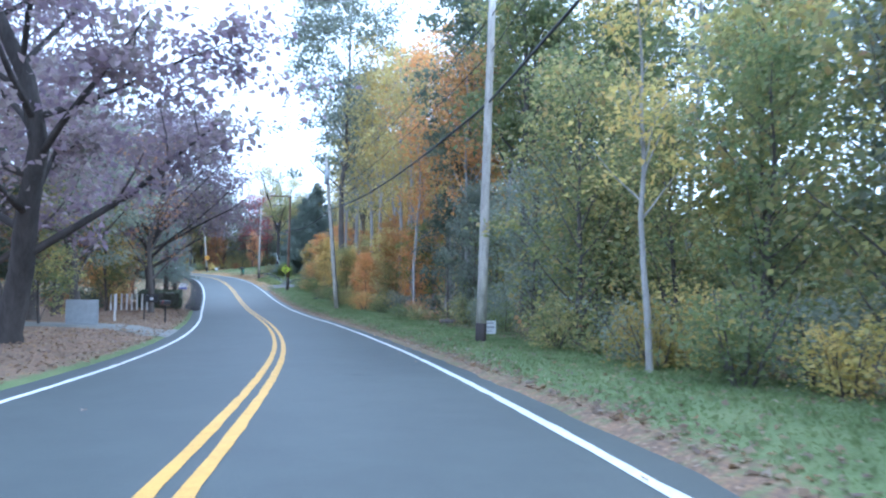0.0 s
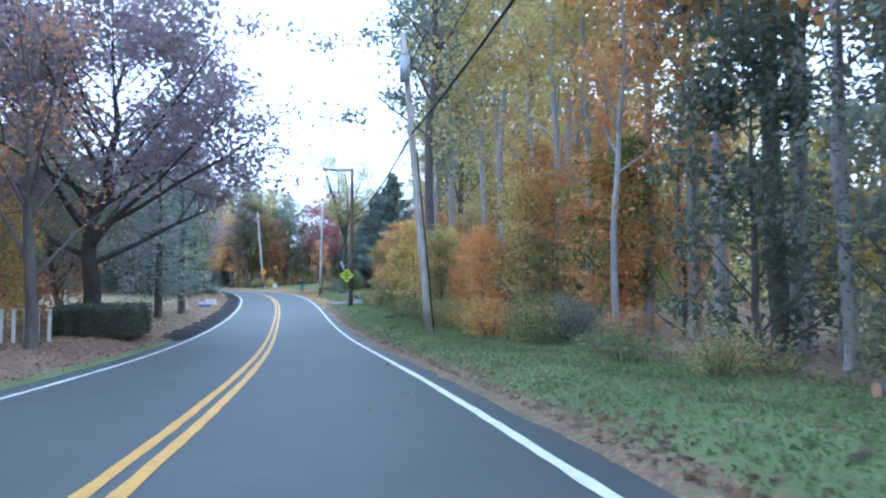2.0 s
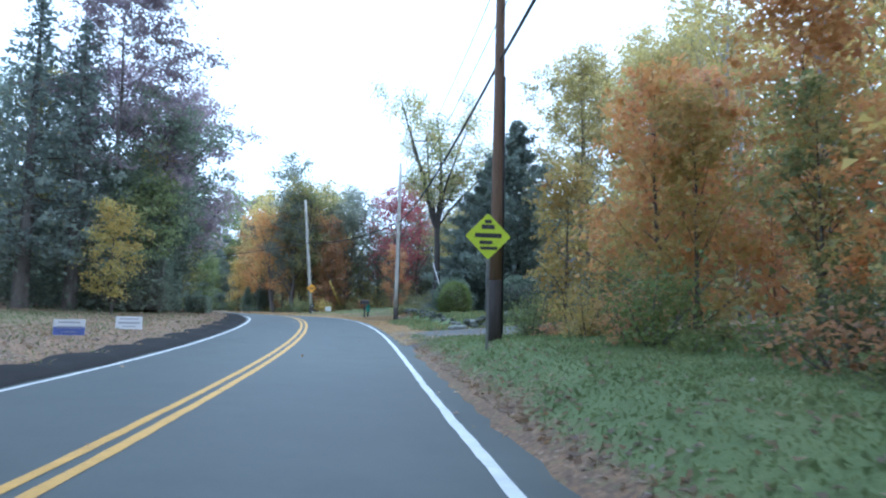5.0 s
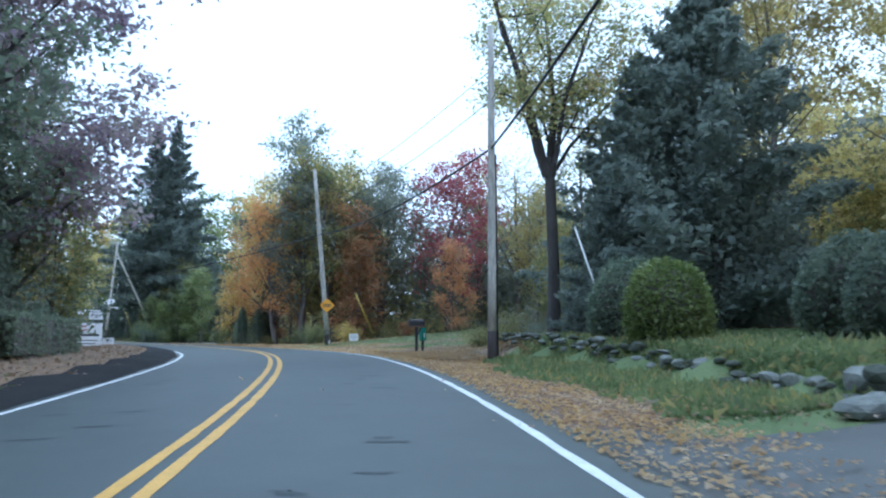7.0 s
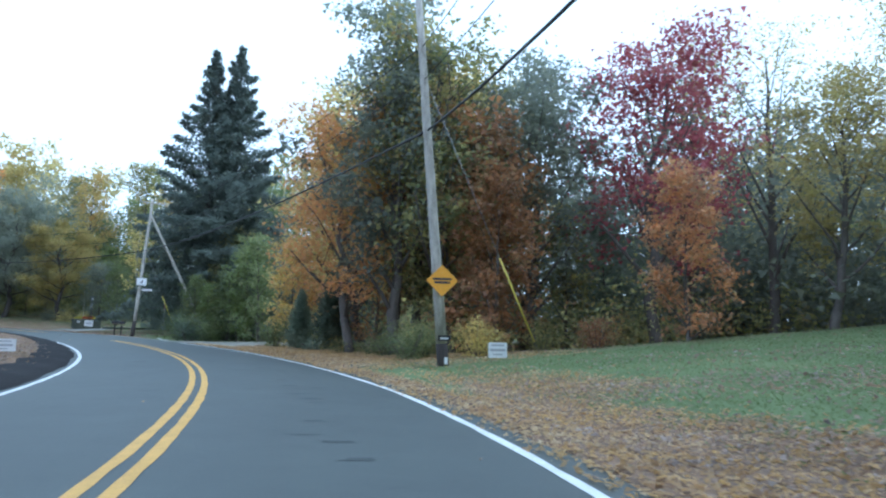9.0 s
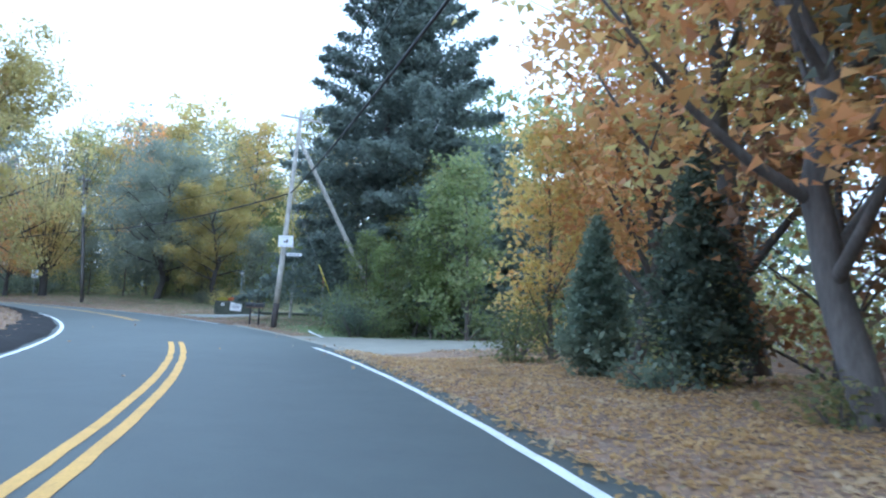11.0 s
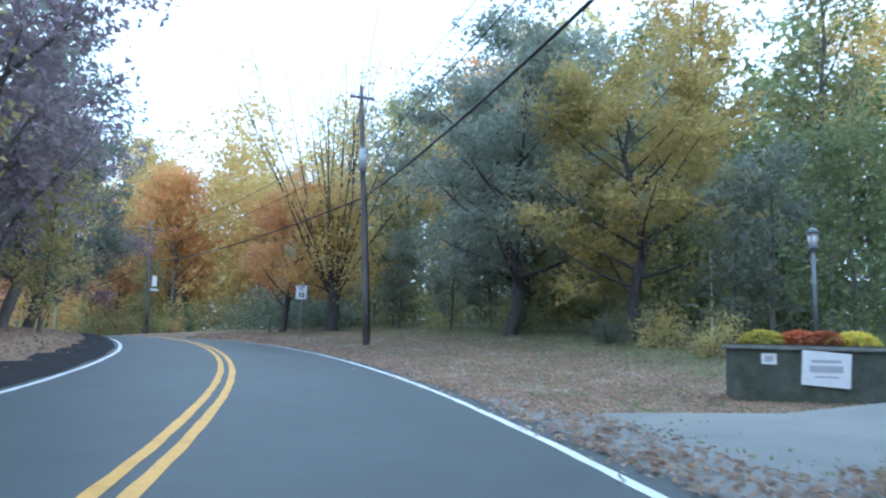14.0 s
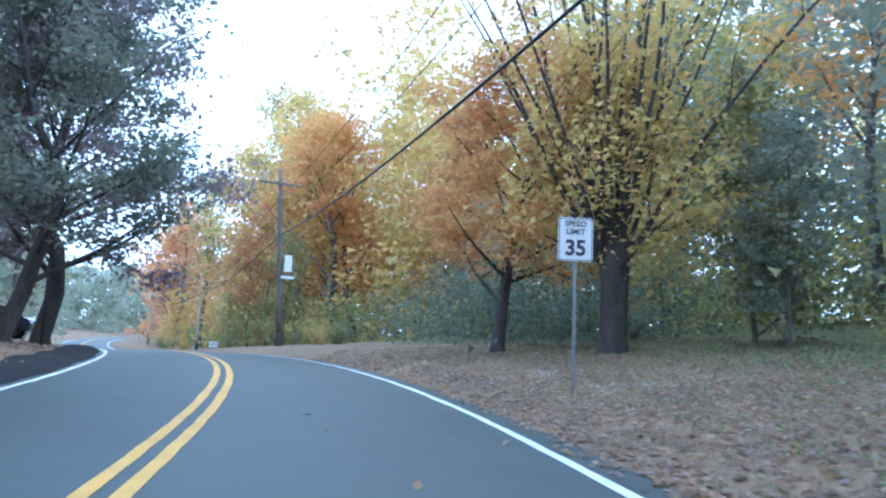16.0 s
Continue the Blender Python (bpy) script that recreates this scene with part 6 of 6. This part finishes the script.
post = thing("garden_lamp_post", at(205.9, 11.5, -24), "slate-grey lamp post with a glass lantern behind a planter", "lamp post")
part("shaft", rod(rod(bmesh.new(), (0, 0, -0.2), (0, 0, 0.9), 0.06, 0.05, 12), (0, 0, 0.9), (0, 0, 2.95), 0.042, 0.036, 12), SLATE, post)
part("collar", rod(bmesh.new(), (0, 0, 2.92), (0, 0, 3.0), 0.08, 0.11, 12), SLATE, post)
lantern = part("lantern", rod(bmesh.new(), (0, 0, 3.0), (0, 0, 3.26), 0.08, 0.12, 6), PLASTIC, post, "pale glass lantern")
for k in range(6):
    a = 2 * math.pi * k / 6
    part("glazing_bar", rod(bmesh.new(), (0.083 * math.cos(a), 0.083 * math.sin(a), 3.0), (0.123 * math.cos(a), 0.123 * math.sin(a), 3.26), 0.008, 0.008, 6), SLATE, lantern)
part("cap", rod(rod(bmesh.new(), (0, 0, 3.26), (0, 0, 3.38), 0.16, 0.05, 12), (0, 0, 3.38), (0, 0, 3.45), 0.02, 0.012, 8), SLATE, post)


slim_pole = thing("garden_pole", at(216.6, 17.9), "slender white pole standing among garden trees", "pole")
bm = bmesh.new()
bmesh.ops.create_cone(bm, cap_ends=True, segments=12, radius1=0.05, radius2=0.032, depth=3.8, matrix=Matrix.Translation((0, 0, 1.6)))
part("shaft", bm, WHITE, slim_pole)
bm = bmesh.new()
bmesh.ops.create_uvsphere(bm, u_segments=10, v_segments=6, radius=0.07, matrix=Matrix.Translation((0, 0, 3.53)))
part("finial", bm, WHITE, slim_pole, "small white ball finial")

# ---- houses far back ----
SIDING = surface("white_house_siding", (0.55, 0.56, 0.55), (0.72, 0.73, 0.72), 1.5, 0.7, 0, 0.2, stretch=(0.3, 0.3, 9), fine=8)
ROOFING = surface("dark_roof_shingles", (0.05, 0.05, 0.055), (0.12, 0.12, 0.13), 2.0, 0.9, 0, 0.4, fine=14)
PANE = surface("dark_window_glass", (0.01, 0.012, 0.015), (0.03, 0.035, 0.04), 2.0, 0.08, 0, 0.0)


def roof(bm, x0, x1, y0, y1, z, ridge, t=0.16):
    ym = (y0 + y1) / 2
    for a, b, c, d in (((x0, y0, z), (x1, y0, z), (x1, ym, ridge), (x0, ym, ridge)), ((x1, y1, z), (x0, y1, z), (x0, ym, ridge), (x1, ym, ridge))):
        lo = [bm.verts.new(q) for q in (a, b, c, d)]
        hi = [bm.verts.new((q[0], q[1], q[2] + t)) for q in (a, b, c, d)]
        bm.faces.new(lo[::-1])
        bm.faces.new(hi)
        for k in range(4):
            bm.faces.new((lo[k], lo[(k + 1) % 4], hi[(k + 1) % 4], hi[k]))
    return bm


DARK_SIDING = surface("dark_house_siding", (0.05, 0.055, 0.055), (0.1, 0.105, 0.1), 1.5, 0.7, 0, 0.2, stretch=(0.3, 0.3, 9), fine=8)


def house(s, d, turn, w, l, h, label, porch=False, lift=0.0, siding=None):
    ob = thing("house", at(s, d, turn, 0.1) @ pose(0, 0, lift), label, "house")
    clad = siding or SIDING
    wall = bmesh.new()
    block(wall, -w / 2, w / 2, -l / 2, l / 2, -0.6 - lift, h)
    part("wall", wall, clad, ob)
    gable = bmesh.new()
    for x in (-w / 2, w / 2):
        a = [gable.verts.new((x + e, y, z)) for e in (-0.1, 0.1) for y, z in ((-l / 2, h), (l / 2, h), (0, h + l * 0.32))]
        gable.faces.new(a[:3])
        gable.faces.new(a[3:][::-1])
    part("gable", gable, clad, ob)
    part("roof", roof(bmesh.new(), -w / 2 - 0.4, w / 2 + 0.4, -l / 2 - 0.4, l / 2 + 0.4, h - 0.12, h + l * 0.32), ROOFING, ob)
    for k in range(int(w // 2.6)):
        x = -w / 2 + 1.3 + 2.6 * k
        win = part("window", block(bmesh.new(), x - 0.5, x + 0.5, -l / 2 - 0.04, -l / 2 + 0.05, 1.0, 2.3, 0.01), WHITE, ob)
        for q in (0, 1):
            part("pane", block(bmesh.new(), x - 0.43, x + 0.43, -l / 2 - 0.055, -l / 2 - 0.03, 1.06 + 0.62 * q, 1.62 + 0.62 * q, 0.004), PANE, win)
    if porch:
        part("porch_floor", block(bmesh.new(), -w / 2, w / 2, -l / 2 - 2.6, -l / 2, -0.5 - lift, 0.35, 0.02), STONE, ob)
        part("porch_roof", block(bmesh.new(), -w / 2 - 0.3, w / 2 + 0.3, -l / 2 - 2.9, -l / 2 + 0.1, 2.75, 2.95, 0.03), WHITE, ob, "flat white porch roof")
        for k in range(5):
            x = -w / 2 + 0.15 + (w - 0.3) * k / 4
            part("porch_post", block(bmesh.new(), x - 0.07, x + 0.07, -l / 2 - 2.55, -l / 2 - 2.41, 0.35, 2.75, 0.01), WHITE, ob)
        part("railing", block(bmesh.new(), -w / 2, w / 2, -l / 2 - 2.51, -l / 2 - 2.45, 1.15, 1.23, 0.01), WHITE, ob)
    return ob


house(140.5, 33.5, -62, 9, 7, 2.6, "white-sided house with dark windows behind shrubs")
house(213.0, 34.0, -40, 9, 7, 2.75, "dark-sided house with an open white porch among dark trees", True, 0.9, DARK_SIDING)

# ---- lawn on the left: flagpole, sign on a tree ----
flagpole = thing("flagpole", at(103, -17.9), "white flagpole with a hanging striped flag on a lawn", "flagpole")
part("pole", rod(bmesh.new(), (0, 0, -0.2), (0, 0, 6.1), 0.06, 0.04, 10, 3), WHITE, flagpole)
part("finial", rod(bmesh.new(), (0, 0, 6.1), (0, 0, 6.22), 0.05, 0.02, 10), STEEL, flagpole)
for k in range(5):
    bm = bmesh.new()
    rows = [[bm.verts.new((0.06 + 0.09 * j + 0.02 * math.sin(i * 1.4), 0.06 * math.sin(j * 1.9 + i * 0.7), 5.9 - 0.3 * i - 0.12 * j)) for j in (k, k + 1)] for i in range(7)]
    for a, b in zip(rows, rows[1:]):
        bm.faces.new((a[0], a[1], b[1], b[0]))
    bmesh.ops.solidify(bm, geom=bm.faces[:], thickness=0.012)
    part("stripe", bm, SIGN_RED if k % 2 == 0 else WHITE, flagpole)
disc = thing("tree_sign", at(79.5, -6.2, 5), "small white shield-shaped sign on a tree trunk", "sign")
part("panel", plate(bmesh.new(), 0.42, 0.42, 2.75, -0.35, 0.02, 0.12), PLASTIC, disc)
bars(disc, ((0.06, 0.22, 0, -0.07), (0.06, 0.22, 0, 0.07)), 2.75, -0.365, INK)
lamp = thing("lamp_post", at(93.0, -17.0, 90), "thin post with a small pale lamp arm on the lawn", "lamp post")
part("post", rod(bmesh.new(), (0, 0, -0.2), (0, 0, 1.7), 0.05, 0.04, 8), STEEL, lamp)
part("arm", block(bmesh.new(), -0.03, 0.03, 0.0, 0.42, 1.62, 1.7, 0.01), WHITE, lamp)
hook = thing("hooked_post", at(250.5, -5.2, 0), "dark post with a curved hanging arm beside trees", "lamp post")
part("post", rod(bmesh.new(), (0, 0, -0.2), (0, 0, 3.0), 0.06, 0.05, 8), BLACK, hook)
part("arm", rod(rod(bmesh.new(), (0, 0, 2.95), (-0.25, 0, 3.35), 0.045, 0.04, 8), (-0.25, 0, 3.35), (-0.6, 0, 3.2), 0.04, 0.03, 8), BLACK, hook)


# ---- a parked car beyond the trees ----
def car(s, d, turn, label):
    paintwork = surface("dark_blue_car_paint", (0.02, 0.03, 0.05), (0.045, 0.055, 0.08), 3, 0.25, 0.3, 0.0)
    ob = thing("car", at(s, d, turn, 0.0), label, "car")
    bm, prof = bmesh.new(), [(-2.2, 0.35), (-2.25, 0.75), (-2.0, 0.95), (-1.1, 1.0), (-0.4, 1.42), (1.0, 1.45), (1.75, 1.02), (2.2, 0.92), (2.25, 0.4)]
    sides = [[bm.verts.new((x * (1 if z < 1.1 else 0.82), y, z)) for y, z in prof] for x in (-0.88, 0.88)]
    bm.faces.new(sides[0])
    bm.faces.new(sides[1][::-1])
    for k in range(len(prof)):
        n = (k + 1) % len(prof)
        bm.faces.new((sides[0][k], sides[1][k], sides[1][n], sides[0][n]))
    bmesh.ops.bevel(bm, geom=bm.edges[:], offset=0.06, segments=2, affect="EDGES")
    part("body", bm, paintwork, ob)
    for x in (-0.8, 0.8):
        part("side_window", block(bmesh.new(), x - 0.03, x + 0.03, -0.45, 1.15, 1.03, 1.34, 0.02), PANE, ob)
        for y in (-1.4, 1.4):
            tyre = part("wheel", rod(bmesh.new(), (x - 0.1, y, 0.32), (x + 0.1, y, 0.32), 0.33, 0.33, 18), RUBBER, ob)
            part("rim", rod(bmesh.new(), (x - 0.112, y, 0.32), (x + 0.112, y, 0.32), 0.2, 0.2, 14), STEEL, tyre)
        part("headlight", block(bmesh.new(), x * 0.8 - 0.16, x * 0.8 + 0.16, -2.26, -2.15, 0.68, 0.82, 0.02), PLASTIC, ob)
    part("windscreen", block(bmesh.new(), -0.66, 0.66, -0.03, 0.03, -0.4, 0.4, 0.02, pose(0, -0.75, 1.2, 60)), PANE, ob)


car(258.2, -8.0, 80, "dark blue parked car on a leaf-strewn lawn")

# ---- fallen leaves and grass on the ground ----
def ground_scatter(name, seed, tries, s0, s1, d0, d1, mat, size, label, category, density, flat=True, lift=0.02):
    rng = np.random.default_rng(seed)
    s, d = rng.uniform(s0, s1, tries), rng.uniform(d0, d1, tries)
    keep = rng.random(tries) < density(s, d)
    s, d = s[keep], d[keep]
    x, y, z = spot(s, d)
    z = z + rise(s, d) + lip_height(s, d)
    c = np.stack([x, y, z + lift + (0.0 if flat else size * 0.5)], 1)
    me = leaf_mesh(name, c, size * np.clip(rng.lognormal(0, 0.3, len(c)), 0.5, 1.6), rng, up=2.5 if flat else -0.6, long=1.3 if flat else 3.6, corners=4 if flat else 3)
    return tagged(mesh_part(name, me, mat), label, category, kind="stuff")


ground_scatter("golden_fallen_leaves", 41, 90000, 94, 171, 4.0, 13, LEAF["golden"], 0.062, "golden fallen leaves scattered over verge and drives", "fallen leaves", lambda s, d: np.clip(bands(s, d), 0.06, 1) ** 1.5)
ground_scatter("fallen_leaves", 55, 45000, 171, 250, 4.0, 13, LEAF["litter"], 0.075, "fallen dry leaves scattered over the verge", "fallen leaves", lambda s, d: np.clip(bands(s, d), 0.02, 1) ** 2 * np.where((s < 188) & (d < 9), 0.04, 1))
ground_scatter("fallen_leaves_on_left_bank", 42, 50000, 5, 250, -9, -3.9, LEAF["litter"], 0.085, "fallen dry leaves scattered on the bank", "fallen leaves", lambda s, d: 0.5 * bands(s, d))
ground_scatter("fallen_leaves_on_first_verge", 43, 60000, 0, 96, 4.3, 9.5, LEAF["litter"], 0.07, "fallen leaves caught in the verge grass", "fallen leaves", lambda s, d: 0.04 + 0.8 * bands(s, d))
ground_scatter("leaves_on_road", 44, 900, 0, 235, -3.2, 4.2, LEAF["litter"], 0.07, "single fallen leaves lying on the road", "fallen leaves", lambda s, d: 0.05 + 0.5 * (np.abs(d) > 3.3))
ground_scatter("verge_grass", 45, 170000, -4, 100, 4.5, 9.6, LEAF["grass"], 0.02, "long grass blades on the verge", "grass", lambda s, d: 1 - 0.8 * bands(s, d), False)
ground_scatter("garden_grass", 46, 34000, 104, 128, 4.8, 16, LEAF["grass"], 0.032, "long grass blades on the lawn's edge", "grass", lambda s, d: 1 - bands(s, d), False)
ground_scatter("left_lawn_grass", 47, 36000, 66, 112, -14, -4.4, LEAF["grass"], 0.03, "grass blades on the left lawn", "grass", lambda s, d: 1 - 0.7 * bands(s, d), False)
ground_scatter("leaves_on_drive", 48, 34000, 119, 128, 4.3, 13, LEAF["golden"], 0.06, "thick fallen leaves lying on a drive", "fallen leaves", lambda s, d: 0.95 * ease((d - 4.2) / 1.0), lift=0.1)
ground_scatter("leaves_on_wide_drive", 49, 6000, 92, 110, 4.3, 16, LEAF["litter"], 0.06, "fallen leaves blown over a wide drive", "fallen leaves", lambda s, d: np.full(s.shape, 0.4), lift=0.1)
ground_scatter("bank_grass", 50, 36000, 104.5, 124, 5.4, 9.8, LEAF["grass"], 0.068, "long ragged grass on the bank before a stone wall", "grass", lambda s, d: 1 - bands(s, d), False)
ground_scatter("fallen_leaves_beyond_corner", 51, 46000, 190, 246, 4.4, 17, LEAF["dry"], 0.07, "dry brown and grey leaves thick on the ground", "fallen leaves", lambda s, d: 0.9 * bands(s, d))
ground_scatter("grass_beyond_corner", 52, 42000, 196, 246, 5.6, 16, LEAF["grass"], 0.034, "short grass blades between fallen leaves", "grass", lambda s, d: 0.2 + 0.8 * (1 - bands(s, d)), False)
ground_scatter("bank_weeds", 53, 9000, 104.5, 126, 5.6, 11, LEAF["straw"], 0.085, "dry ragged weeds on the bank round a stone wall", "weeds", lambda s, d: 0.7 * (1 - bands(s, d)), False)
ground_scatter("bank_herbs", 54, 9000, 104.5, 126, 6.4, 11, LEAF["green"], 0.1, "broad green weeds on the bank round a stone wall", "weeds", lambda s, d: 0.8 * (1 - bands(s, d)), False)
ground_scatter("lawn_grass", 56, 90000, 126, 150, 6.5, 26, LEAF["grass"], 0.02, "short grass blades on a rising lawn", "grass", lambda s, d: (1 - 0.8 * bands(s, d)) * np.interp(d, (7, 14, 26), (1, 0.8, 0.3)), False)
ground_scatter("fallen_leaves_on_lawn", 57, 120000, 126, 150, 5.0, 26, LEAF["dry"], 0.065, "pale dry leaves strewn over a rising lawn", "fallen leaves", lambda s, d: (0.55 + 0.45 * np.sin(s * 0.9 + d * 0.5)) * np.interp(s, (126, 135, 140, 145), (0.6, 0.5, 0.14, 0.03)) * np.interp(d, (5, 8, 12, 20, 26), (0.25, 0.5, 0.7, 0.3, 0.1)), lift=0.05)
ground_scatter("grass_tufts", 58, 22000, -4, 100, 4.7, 9.6, LEAF["grass"], 0.042, "ragged longer tufts in the verge grass", "grass", lambda s, d: 0.25 + 0.75 * (np.sin(s * 1.7 + d * 2.1) * np.sin(s * 0.6 - d * 1.2) > 0.1), False)
